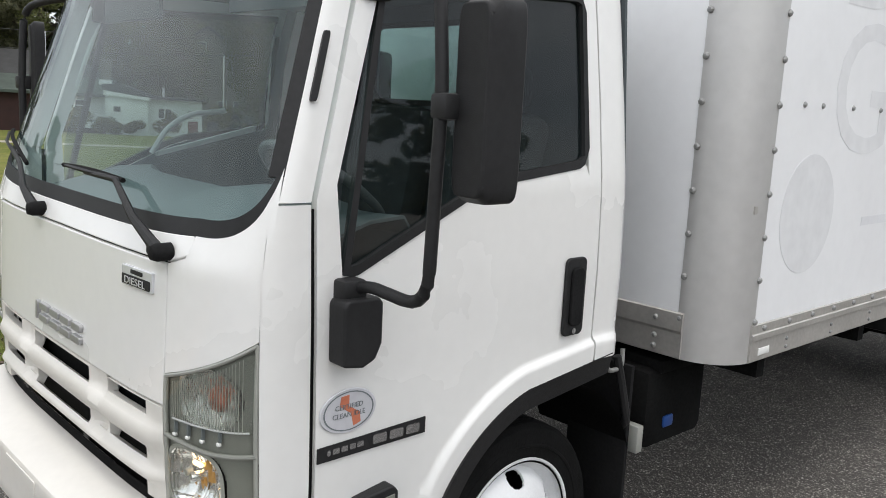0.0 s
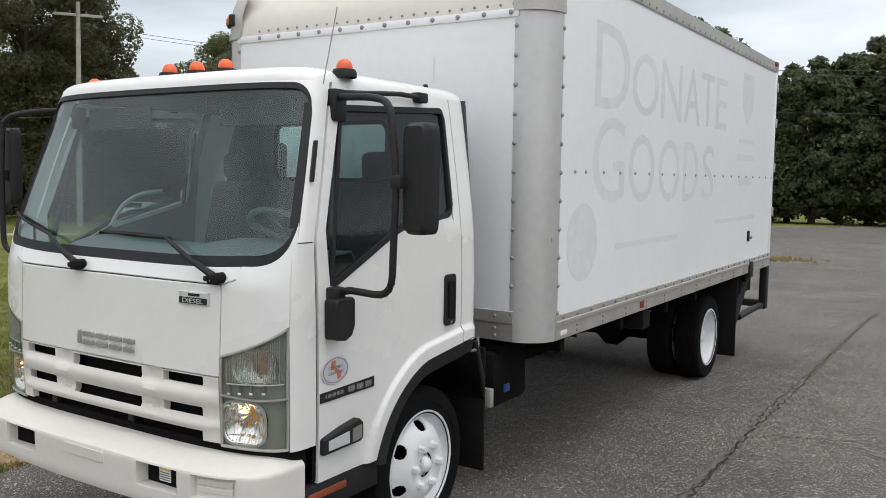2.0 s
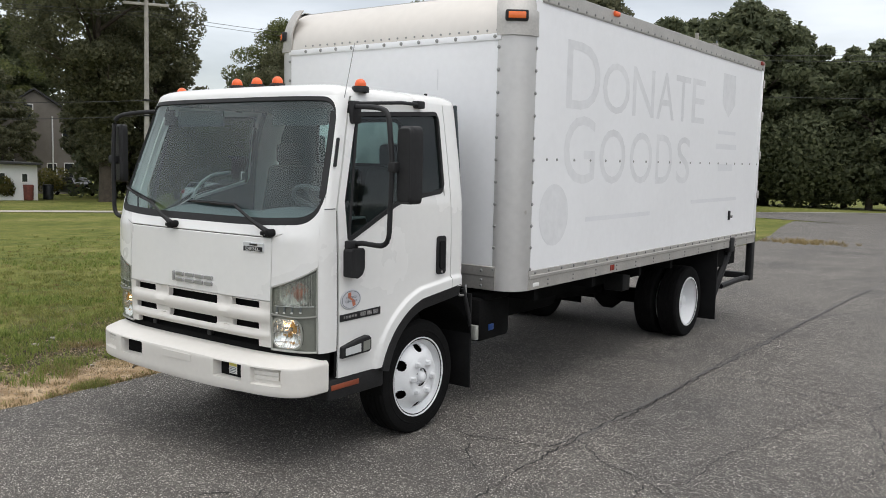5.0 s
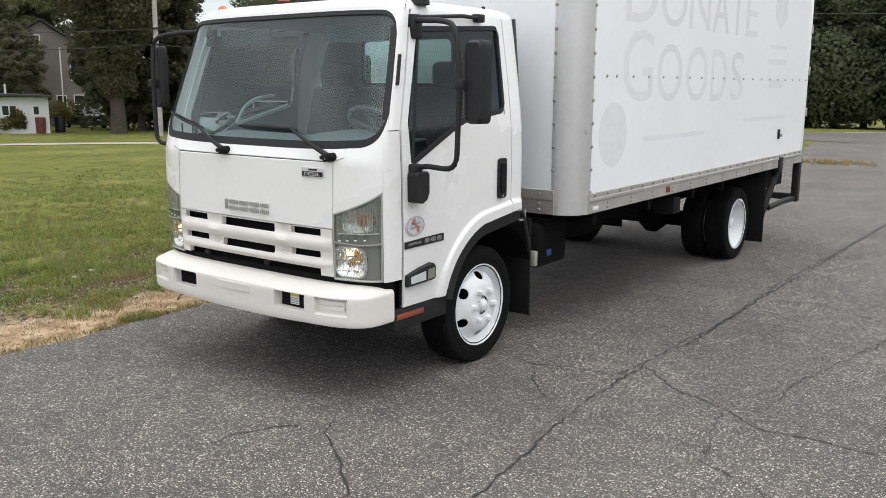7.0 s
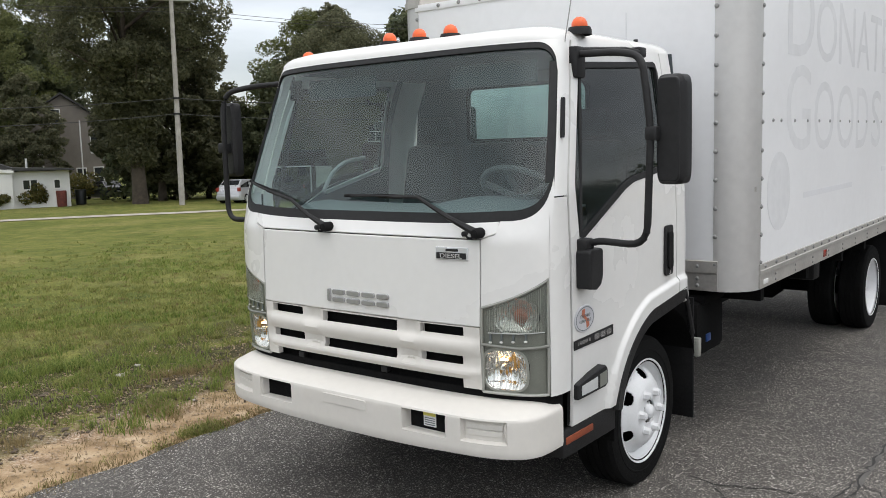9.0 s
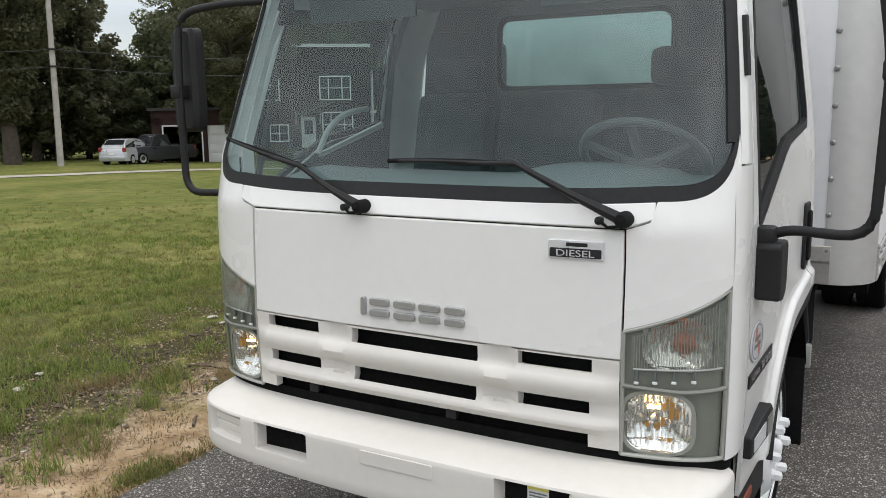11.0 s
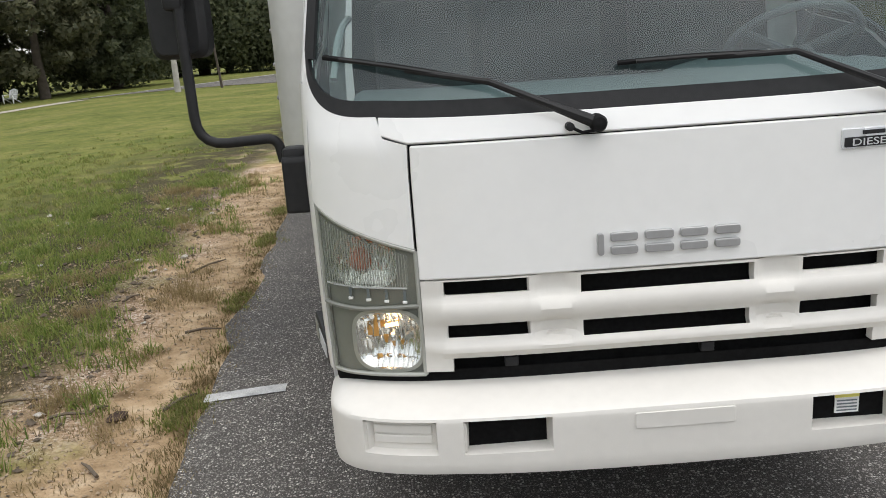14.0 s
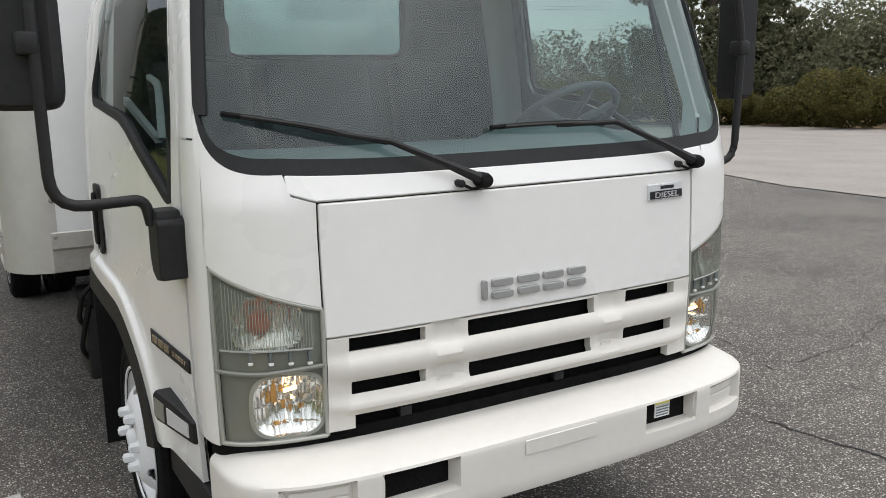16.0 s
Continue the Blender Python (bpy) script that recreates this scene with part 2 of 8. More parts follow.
def box(x0, x1, y0, y1, z0, z1, bev=0.0):
    return add_box(bmesh.new(), x0, x1, y0, y1, z0, z1, bev)


def add_cyl(bm, a, b, r0, r1=None, seg=16, caps=True):
    """A (tapered) cylinder from a to b."""
    a, b = Vector(a), Vector(b)
    r1 = r0 if r1 is None else r1
    q = (b - a).to_track_quat("Z", "Y").to_matrix().to_4x4()
    m = Matrix.Translation((a + b) / 2) @ q
    bmesh.ops.create_cone(bm, cap_ends=caps, segments=seg, radius1=r0, radius2=r1, depth=(b - a).length, matrix=m)
    return bm


def cyl(a, b, r0, r1=None, seg=16):
    return add_cyl(bmesh.new(), a, b, r0, r1, seg)


def add_tube(bm, pts, rad, seg=10):
    """A round bar through the points; rad is a number or one per point."""
    pts = [Vector(p) for p in pts]
    rs = rad if isinstance(rad, (list, tuple)) else [rad] * len(pts)
    up, rings = Vector((0.31, 0.17, 0.93)), []
    for i, p in enumerate(pts):
        d = (pts[min(i + 1, len(pts) - 1)] - pts[max(i - 1, 0)]).normalized()
        s = d.cross(up)
        if s.length < 0.05:
            s = d.cross(Vector((1, 0, 0)))
        s.normalize()
        w = s.cross(d)
        rings.append([bm.verts.new(p + rs[i] * (math.cos(k * math.tau / seg) * s + math.sin(k * math.tau / seg) * w)) for k in range(seg)])
    for r0, r1 in zip(rings, rings[1:]):
        for k in range(seg):
            bm.faces.new((r0[k], r0[(k + 1) % seg], r1[(k + 1) % seg], r1[k]))
    bm.faces.new(rings[0][::-1])
    bm.faces.new(rings[-1])
    return bm


def bend(pts, radius=0.08, n=5):
    """Rounds the corners of a polyline."""
    pts = [Vector(p) for p in pts]
    out = [pts[0]]
    for a, b, c in zip(pts, pts[1:], pts[2:]):
        r = min(radius, (b - a).length * 0.45, (c - b).length * 0.45)
        p, q = b + (a - b).normalized() * r, b + (c - b).normalized() * r
        out += [p.lerp(b, t).lerp(b.lerp(q, t), t) for t in lin(0, 1, n)]
    return out + [pts[-1]]


def lathe(profile, centre, seg=48, axis="x"):
    """Turns (radius, offset along the axis) pairs round an axis through centre."""
    bm = bmesh.new()
    cx, cy, cz = centre
    rings = []
    for r, o in profile:
        ring = []
        for k in range(seg):
            a = k * math.tau / seg
            if axis == "x":
                ring.append(bm.verts.new((cx + o, cy + r * math.cos(a), cz + r * math.sin(a))))
            elif axis == "z":
                ring.append(bm.verts.new((cx + r * math.cos(a), cy + r * math.sin(a), cz + o)))
            else:
                ring.append(bm.verts.new((cx + r * math.cos(a), cy + o, cz + r * math.sin(a))))
        rings.append(ring)
    for r0, r1 in zip(rings, rings[1:]):
        for k in range(seg):
            bm.faces.new((r0[k], r0[(k + 1) % seg], r1[(k + 1) % seg], r1[k]))
    bmesh.ops.recalc_face_normals(bm, faces=bm.faces)
    return bm


def plate(outline, thick, to):
    """An upright plate: outline of (u, v) points, its two faces mapped by to(u, v, depth)."""
    bm = bmesh.new()
    a = [bm.verts.new(to(u, v, 0.0)) for u, v in outline]
    b = [bm.verts.new(to(u, v, thick)) for u, v in outline]
    bm.faces.new(a)
    bm.faces.new(b[::-1])
    for i in range(len(a)):
        j = (i + 1) % len(a)
        bm.faces.new((a[i], b[i], b[j], a[j]))
    bmesh.ops.recalc_face_normals(bm, faces=bm.faces)
    return bm


def round_rect(u0, u1, v0, v1, r, n=5):
    out = []
    for cu, cv, a0 in ((u1 - r, v1 - r, 0), (u0 + r, v1 - r, 90), (u0 + r, v0 + r, 180), (u1 - r, v0 + r, 270)):
        out += [(cu + r * math.cos(radians(a0 + 90 * k / n)), cv + r * math.sin(radians(a0 + 90 * k / n))) for k in range(n + 1)]
    return out


def letters(text, size, m, thick=0.001, stretch=1.0):
    """Built-in lettering as a bmesh, placed by the matrix m (letters in its x-y plane)."""
    cu = bpy.data.curves.new("lettering", "FONT")
    cu.body, cu.size, cu.extrude, cu.align_x, cu.resolution_u = text, size, thick, "CENTER", 4
    ob = bpy.data.objects.new("lettering", cu)
    scene.collection.objects.link(ob)
    bpy.context.view_layer.update()
    me = bpy.data.meshes.new_from_object(ob.evaluated_get(bpy.context.evaluated_depsgraph_get()))
    bm = bmesh.new()
    bm.from_mesh(me)
    bmesh.ops.transform(bm, matrix=m @ Matrix.Diagonal((stretch, 1, 1, 1)), verts=bm.verts)
    bpy.data.objects.remove(ob)
    bpy.data.curves.remove(cu)
    bpy.data.meshes.remove(me)
    return bm


def cloud_mesh(name, verts, faces, material):
    me = bpy.data.meshes.new(name)
    me.from_pydata(verts, [], faces)
    me.materials.append(material)
    return me


# ---- ground ----
def fall(x, y):
    """Height of the land: level round the truck, then sinking gently with distance."""
    d = math.hypot(x, y - 2.0)
    az = math.degrees(math.atan2(x, y - 2.0))
    steep = 0.022 + 0.011 * math.exp(-((az + 39) / 13) ** 2) * min(1.0, max(0.0, (140 - d) / 60))
    return -steep * max(0.0, min(d, 140.0) - 9.0)


def land_material():
    m = bpy.data.materials.new("grass_and_dirt")
    m.use_nodes = True
    n, l = m.node_tree.nodes, m.node_tree.links
    p = n["Principled BSDF"]
    p.inputs["Roughness"].default_value = 0.95
    p.inputs["Specular IOR Level"].default_value = 0.1
    co, sep = n.new("ShaderNodeTexCoord"), n.new("ShaderNodeSeparateXYZ")
    l.new(co.outputs["Object"], sep.inputs[0])

    def noise_tex(scale, detail=6):
        t = n.new("ShaderNodeTexNoise")
        t.inputs["Scale"].default_value, t.inputs["Detail"].default_value = scale, detail
        l.new(co.outputs["Object"], t.inputs["Vector"])
        return t

    def ramp(src, stops):
        r = n.new("ShaderNodeValToRGB")
        while len(r.color_ramp.elements) < len(stops):
            r.color_ramp.elements.new(0.5)
        for e, (pos, c) in zip(r.color_ramp.elements, stops):
            e.position, e.color = pos, (*c, 1) if len(c) == 3 else c
        l.new(src, r.inputs[0])
        return r

    def math_node(op, a, b):
        k = n.new("ShaderNodeMath")
        k.operation = op
        for i, s in enumerate((a, b)):
            if isinstance(s, (int, float)):
                k.inputs[i].default_value = s
            else:
                l.new(s, k.inputs[i])
        return k.outputs[0]

    big, mid, fine = noise_tex(0.35), noise_tex(2.6), noise_tex(38, 8)
    grass_a = ramp(big.outputs[0], [(0.3, (0.098, 0.130, 0.032)), (0.5, (0.190, 0.205, 0.055)), (0.68, (0.30, 0.275, 0.105))])
    grass_b = ramp(mid.outputs[0], [(0.30, (0.050, 0.070, 0.022)), (0.44, (0.125, 0.155, 0.040)), (0.58, (0.205, 0.215, 0.060)), (0.75, (0.30, 0.27, 0.11))])
    mix1 = n.new("ShaderNodeMix")
    mix1.data_type = "RGBA"
    mix1.inputs["Factor"].default_value = 0.5
    l.new(grass_a.outputs[0], mix1.inputs["A"])
    l.new(grass_b.outputs[0], mix1.inputs["B"])
    blades = ramp(fine.outputs[0], [(0.3, (0.40, 0.40, 0.38)), (0.7, (1.12, 1.10, 1.05))])
    mul = n.new("ShaderNodeMix")
    mul.data_type, mul.blend_type = "RGBA", "MULTIPLY"
    mul.inputs["Factor"].default_value = 1.0
    l.new(mix1.outputs["Result"], mul.inputs["A"])
    l.new(blades.outputs[0], mul.inputs["B"])
    soil = ramp(noise_tex(5.5, 9).outputs[0], [(0.28, (0.17, 0.115, 0.062)), (0.42, (0.33, 0.232, 0.135)), (0.58, (0.45, 0.330, 0.205)), (0.76, (0.56, 0.445, 0.31))])
    # washed-out gravel in the sand: small pinkish and grey stones, each of its own tone
    cells = n.new("ShaderNodeTexVoronoi")
    cells.inputs["Scale"].default_value = 75
    l.new(co.outputs["Object"], cells.inputs["Vector"])
    stone_tone = n.new("ShaderNodeSeparateColor")
    l.new(cells.outputs["Color"], stone_tone.inputs[0])
    stones = ramp(stone_tone.outputs[0], [(0.0, (0.13, 0.085, 0.06)), (0.35, (0.30, 0.20, 0.145)), (0.65, (0.44, 0.33, 0.26)), (0.95, (0.66, 0.60, 0.54))])
    gravelly = n.new("ShaderNodeMapRange")
    gravelly.inputs["From Min"].default_value, gravelly.inputs["From Max"].default_value = 0.44, 0.56
    l.new(noise_tex(1.7, 5).outputs[0], gravelly.inputs[0])
    sandy = n.new("ShaderNodeMix")
    sandy.data_type = "RGBA"
    l.new(soil.outputs[0], sandy.inputs["A"])
    l.new(stones.outputs[0], sandy.inputs["B"])
    # bare verge: a band along the paved edge, ragged by noise
    edge = math_node("MULTIPLY_ADD", sep.outputs["Y"], 0.055)
    edge.node.inputs[2].default_value = 1.78
    dist = math_node("SUBTRACT", math_node("MULTIPLY", sep.outputs["X"], -1.0), edge)
    dist = math_node("ADD", dist, math_node("MULTIPLY", math_node("MAXIMUM", math_node("SUBTRACT", sep.outputs["Y"], 9.0), 0.0), 0.16))
    off_edge = n.new("ShaderNodeMapRange")
    off_edge.inputs["From Min"].default_value, off_edge.inputs["From Max"].default_value = 0.35, 0.8
    off_edge.inputs["To Max"].default_value = 0.8
    l.new(dist, off_edge.inputs[0])
    l.new(math_node("MULTIPLY", gravelly.outputs[0], off_edge.outputs[0]), sandy.inputs["Factor"])
    wob = math_node("MULTIPLY", math_node("SUBTRACT", noise_tex(1.3, 7).outputs[0], 0.5), 3.2)
    bare = n.new("ShaderNodeMapRange")
    bare.inputs["From Min"].default_value, bare.inputs["From Max"].default_value = 1.35, 0.7
    l.new(math_node("ADD", dist, wob), bare.inputs[0])
    mix2 = n.new("ShaderNodeMix")
    mix2.data_type = "RGBA"
    l.new(bare.outputs[0], mix2.inputs["Factor"])
    l.new(mul.outputs["Result"], mix2.inputs["A"])
    l.new(sandy.outputs["Result"], mix2.inputs["B"])
    # dark crumbly topsoil showing in patches between the sand and the grass
    crumb = ramp(noise_tex(60, 4).outputs[0], [(0.38, (0.022, 0.018, 0.011)), (0.56, (0.055, 0.044, 0.028)), (0.66, (0.12, 0.095, 0.065)), (0.74, (0.36, 0.31, 0.25))])
    near = n.new("ShaderNodeMapRange")
    near.inputs["From Min"].default_value, near.inputs["From Max"].default_value = 0.75, 1.1
    l.new(dist, near.inputs[0])
    far = n.new("ShaderNodeMapRange")
    far.inputs["From Min"].default_value, far.inputs["From Max"].default_value = 4.2, 2.0
    l.new(dist, far.inputs[0])
    spot = n.new("ShaderNodeMapRange")
    spot.inputs["From Min"].default_value, spot.inputs["From Max"].default_value = 0.39, 0.48
    l.new(noise_tex(1.9, 8).outputs[0], spot.inputs[0])
    topsoil = math_node("MULTIPLY", math_node("MULTIPLY", near.outputs[0], far.outputs[0]), spot.outputs[0])
    mix3 = n.new("ShaderNodeMix")
    mix3.data_type = "RGBA"
    l.new(math_node("MULTIPLY", topsoil, 0.85), mix3.inputs["Factor"])
    l.new(mix2.outputs["Result"], mix3.inputs["A"])
    l.new(crumb.outputs[0], mix3.inputs["B"])
    l.new(mix3.outputs["Result"], p.inputs["Base Color"])
    b = n.new("ShaderNodeBump")
    b.inputs["Strength"].default_value, b.inputs["Distance"].default_value = 0.8, 0.03
    l.new(fine.outputs[0], b.inputs["Height"])
    l.new(b.outputs[0], p.inputs["Normal"])
    return m


def asphalt_material(name, tone, chip):
    """Worn asphalt: round pale stone chips of two sizes set in dark binder, with patches and stains."""
    m = bpy.data.materials.new(name)
    m.use_nodes = True
    n, l = m.node_tree.nodes, m.node_tree.links
    p = n["Principled BSDF"]
    p.inputs["Roughness"].default_value = 0.85
    p.inputs["Specular IOR Level"].default_value = 0.3
    co = n.new("ShaderNodeTexCoord")

    def noise_tex(scale, detail):
        t = n.new("ShaderNodeTexNoise")
        t.inputs["Scale"].default_value, t.inputs["Detail"].default_value = scale, detail
        l.new(co.outputs["Object"], t.inputs["Vector"])
        return t.outputs[0]

    def ranged(src, a, b, c=0.0, d=1.0):
        r = n.new("ShaderNodeMapRange")
        for k, v in zip(("From Min", "From Max", "To Min", "To Max"), (a, b, c, d)):
            r.inputs[k].default_value = v
        l.new(src, r.inputs[0])
        return r.outputs[0]

    def times(a, b):
        k = n.new("ShaderNodeMath")
        k.operation = "MULTIPLY"
        l.new(a, k.inputs[0])
        l.new(b, k.inputs[1])
        return k.outputs[0]

    def mixed(fac, a, b, blend="MIX"):
        k = n.new("ShaderNodeMix")
        k.data_type, k.blend_type = "RGBA", blend
        if isinstance(fac, float):
            k.inputs["Factor"].default_value = fac
        else:
            l.new(fac, k.inputs["Factor"])
        for nm, v in (("A", a), ("B", b)):
            if isinstance(v, tuple):
                k.inputs[nm].default_value = (*v, 1)
            else:
                l.new(v, k.inputs[nm])
        return k.outputs["Result"]

    def ramp(src, stops):
        r = n.new("ShaderNodeValToRGB")
        while len(r.color_ramp.elements) < len(stops):
            r.color_ramp.elements.new(0.5)
        for e, (pos, c) in zip(r.color_ramp.elements, stops):
            e.position, e.color = pos, (*c, 1)
        l.new(src, r.inputs[0])
        return r.outputs[0]

    def chips(scale, share):
        """A mask of round chips filling a share of the cells, and each one's own random value."""
        v = n.new("ShaderNodeTexVoronoi")
        v.inputs["Scale"].default_value = scale
        l.new(co.outputs["Object"], v.inputs["Vector"])
        sep = n.new("ShaderNodeSeparateColor")
        l.new(v.outputs["Color"], sep.inputs[0])
        return times(ranged(v.outputs["Distance"], 0.50, 0.34), ranged(sep.outputs[0], 1 - share, 1.04 - share)), sep.outputs[1]

    binder = ramp(noise_tex(230, 5), [(0.34, (tone * 0.22, tone * 0.207, tone * 0.19)), (0.55, (tone * 0.90, tone * 0.835, tone * 0.765)), (0.75, (tone * 1.7, tone * 1.60, tone * 1.48))])
    big, big_v = chips(84, 0.46)
    small, small_v = chips(185, 0.36)
    pale = ramp(big_v, [(0.0, (tone * 1.1, tone * 1.06, tone)), (0.55, (chip * 0.55, chip * 0.52, chip * 0.48)), (1.0, (chip * 1.15, chip * 1.10, chip * 1.03))])
    pale_s = ramp(small_v, [(0.0, (tone, tone * 0.97, tone * 0.92)), (1.0, (chip * 0.95, chip * 0.90, chip * 0.84))])
    col = mixed(big, mixed(small, binder, pale_s), pale)
    stain = ramp(noise_tex(0.55, 7), [(0.30, (0.76, 0.76, 0.77)), (0.52, (1.0, 0.985, 0.965)), (0.72, (1.17, 1.16, 1.13))])
    blot = ramp(noise_tex(4.5, 6), [(0.30, (0.86, 0.86, 0.86)), (0.65, (1.06, 1.06, 1.05))])
    l.new(mixed(1.0, mixed(1.0, col, stain, "MULTIPLY"), blot, "MULTIPLY"), p.inputs["Base Color"])
    b = n.new("ShaderNodeBump")
    b.inputs["Strength"].default_value, b.inputs["Distance"].default_value = 0.6, 0.005
    l.new(mixed(0.5, big, noise_tex(160, 4)), b.inputs["Height"])
    l.new(b.outputs[0], p.inputs["Normal"])
    return m


M_LAND = land_material()
M_ASPHALT = asphalt_material("worn_asphalt", 0.108, 0.58)
M_ROAD = asphalt_material("road_asphalt", 0.14, 0.28)
M_CONCRETE = mat("weathered_concrete", (0.30, 0.275, 0.25), 0.9, var=0.12, scale=0.6, bump=0.3, bscale=40)
M_PATH = mat("pale_gravel_drive", (0.42, 0.38, 0.32), 0.95, var=0.15, scale=2, bump=0.3, bscale=30)
M_LINE = mat("worn_white_road_paint", (0.62, 0.62, 0.60), 0.8, var=0.2, scale=9, col2=(0.25, 0.25, 0.25))
M_CRACK = mat("sealed_crack_tar", (0.030, 0.029, 0.027), 0.8, var=0.3, scale=4)

LAND_R = [0, 3, 6, 9, 13, 18, 25, 35, 50, 70, 100, 140, 250, 600, 1500, 3000]


def land_sheet():
    bm = bmesh.new()
    seg = 120
    centre = bm.verts.new((0, 2, -0.01))
    prev = None
    for r in LAND_R[1:]:
        ring = []
        for k in range(seg):
            a = k * math.tau / seg
            x, y = r * math.cos(a), 2 + r * math.sin(a)
            ring.append(bm.verts.new((x, y, fall(x, y) - 0.01)))
        for k in range(seg):
            if prev:
                bm.faces.new((prev[k], ring[k], ring[(k + 1) % seg], prev[(k + 1) % seg]))
            else:
                bm.faces.new((centre, ring[k], ring[(k + 1) % seg]))
        prev = ring
    return bm


tagged(link_mesh("ground", land_sheet(), M_LAND, smooth=60), "mown green and yellowing grass field with a bare sandy verge", "ground", kind="structure")


def band(name, a, b, material, lift, across=1, along=1.0, ragged=0.0):
    """A paved band between two lines of equally many points; it follows the land."""
    pa, pb = [], []
    for i in range(len(a) - 1):
        k = max(1, int(max(math.hypot(a[i + 1][0] - a[i][0], a[i + 1][1] - a[i][1]), 0.01) / along))
        for j in range(k):
            t = j / k
            pa.append(Vector(a[i]).lerp(Vector(a[i + 1]), t))
            pb.append(Vector(b[i]).lerp(Vector(b[i + 1]), t))
    pa.append(Vector(a[-1]))
    pb.append(Vector(b[-1]))

    def fn(u, v):
        p, q = pa[int(u)], pb[int(u)]
        x, y = p.lerp(q, v)
        if ragged and v in (0.0, 1.0):
            w = noise.noise(Vector((x * 1.7, y * 1.7, 3.1))) * ragged + noise.noise(Vector((x * 8, y * 8, 1.7))) * ragged * 0.5
            x, y = x + w, y + w * 0.6
        return (x, y, fall(x, y) + lift)

    vs = [(k / across) ** 2 for k in range(across + 1)] if across > 4 else lin(0, 1, across)
    bm = grid(range(len(pa)), vs, fn)
    for f in bm.faces:
        f.normal_update()
        if f.normal.z < 0:
            f.normal_flip()
    return link_mesh(name, bm, material, smooth=60)


LOT_L = [(-1.5, -60), (-1.55, -9), (-1.6, -4), (-1.7, -0.9), (-1.83, 1.2), (-1.98, 4), (-2.25, 9), (-2.8, 16), (-3.1, 22), (-4.2, 28), (-6.0, 36), (-8.0, 46)]
LOT_R = [(32, y) for _, y in LOT_L]
tagged(band("parking_lot", LOT_L, LOT_R, M_ASPHALT, 0.004, 14, 0.25, 0.09), "worn grey asphalt lot with pale stone chips", "asphalt", kind="structure")
tagged(band("concrete_apron", [(9.0, -14), (9.6, 1.5), (10.2, 4.5), (10.6, 7.2), (13.5, 16), (22, 44)], [(48, -30), (42, 0), (37, 10), (35, 19), (36, 30), (46, 64)], M_CONCRETE, 0.018, 8, 1.0, 0.2), "pale weathered concrete yard beyond the asphalt", "concrete", kind="structure")
tagged(band("road", [(-21, 47), (-17, 55), (-12, 75), (-8, 85), (20, 90), (160, 95)], [(-17.5, 49.5), (-12, 49.5), (-5.6, 46), (0, 45), (20, 45), (160, 45)], M_ROAD, 0.012, 4, 2.0), "grey asphalt road behind the grass field", "road", kind="structure")
tagged(band("road_edge_line", [(-20.4, 47.6), (-16.5, 55), (-11.5, 75), (-7.5, 84.4), (20, 89.4), (160, 94)], [(-20.1, 47.7), (-16.2, 55), (-11.1, 75), (-7.2, 84.0), (20, 88.8), (160, 93.4)], M_LINE, 0.026, 1, 2.0), "white painted line along the road's far edge", "road marking", kind="structure")
tagged(band("driveway", [(-70, -30), (-46, -2), (-35.2, 11.0), (-29.4, 19.4), (-28.0, 26), (-23.4, 35.3), (-20.5, 46.5)], [(-68.5, -31), (-44.6, -3), (-33.6, 10.2), (-27.7, 18.6), (-26.4, 25.6), (-21.8, 34.8), (-18.8, 46.3)], M_PATH, 0.010, 2, 1.5, 0.15), "pale gravel drive along the far side of the field", "driveway", kind="structure")
tagged(band("parking_stripe", [(-1.86, 1.50), (-1.46, 1.57)], [(-1.86, 1.60), (-1.46, 1.67)], M_LINE, 0.010, 2, 0.04, 0.02), "short worn white parking stripe on the asphalt", "road marking", kind="structure")

tagged(band("parking_stripe", [(-2.14, 7.96), (-1.76, 8.01)], [(-2.14, 8.06), (-1.76, 8.11)], M_LINE, 0.010, 2, 0.04, 0.02), "short worn white parking stripe on the asphalt", "road marking", kind="structure")


# ---- box truck ----
truck = tagged(new("box_truck"), "white cab-over box truck with faded charity lettering, parked on asphalt", "truck")
truck.empty_display_size = 0.3
truck.matrix_world = LEAN

N_FRONT = 3.7
WIDE = 1.015  # the passenger's half of the nose is a little wider


def curve(table):
    zs, vs = [a for a, _ in table], [b for _, b in table]
    return lambda z: float(np.interp(z, zs, vs))


half_width = curve([(0.45, 0.985), (0.6, 0.998), (0.9, 1.008), (1.35, 1.012), (1.62, 1.003), (1.9, 0.968), (2.26, 0.915), (2.32, 0.902)])
seam_y = curve([(0.45, 0.16), (0.6, 0.155), (1.4, 0.14), (1.62, 0.138), (2.26, 0.33), (2.32, 0.36)])
front_y = curve([(0.75, -0.128), (1.05, -0.140), (1.44, -0.124), (1.50, -0.100), (2.28, 0.165), (2.32, 0.185)])


def nose(phi, z, inset=0.0):
    """A point of the cab's rounded front; phi in degrees, 0 ahead, +-90 at the door seams."""
    s, c = abs(math.sin(radians(phi))), max(0.0, math.cos(radians(phi)))
    xs, ys, y0 = half_width(z) - inset, seam_y(z), front_y(z) + inset
    x = xs * s ** (2 / N_FRONT) * (WIDE if phi < 0 else 1.0)
    return Vector((math.copysign(x, phi), ys - (ys - y0) * c ** (2 / N_FRONT), z))


def phi_of(x, z=1.1):
    a = min(1.0, abs(x) / half_width(z))
    return math.copysign(math.degrees(math.asin(a ** (N_FRONT / 2))), x)


def nose_x(x, z, inset=0.0):
    return nose(phi_of(x, z), z, inset)


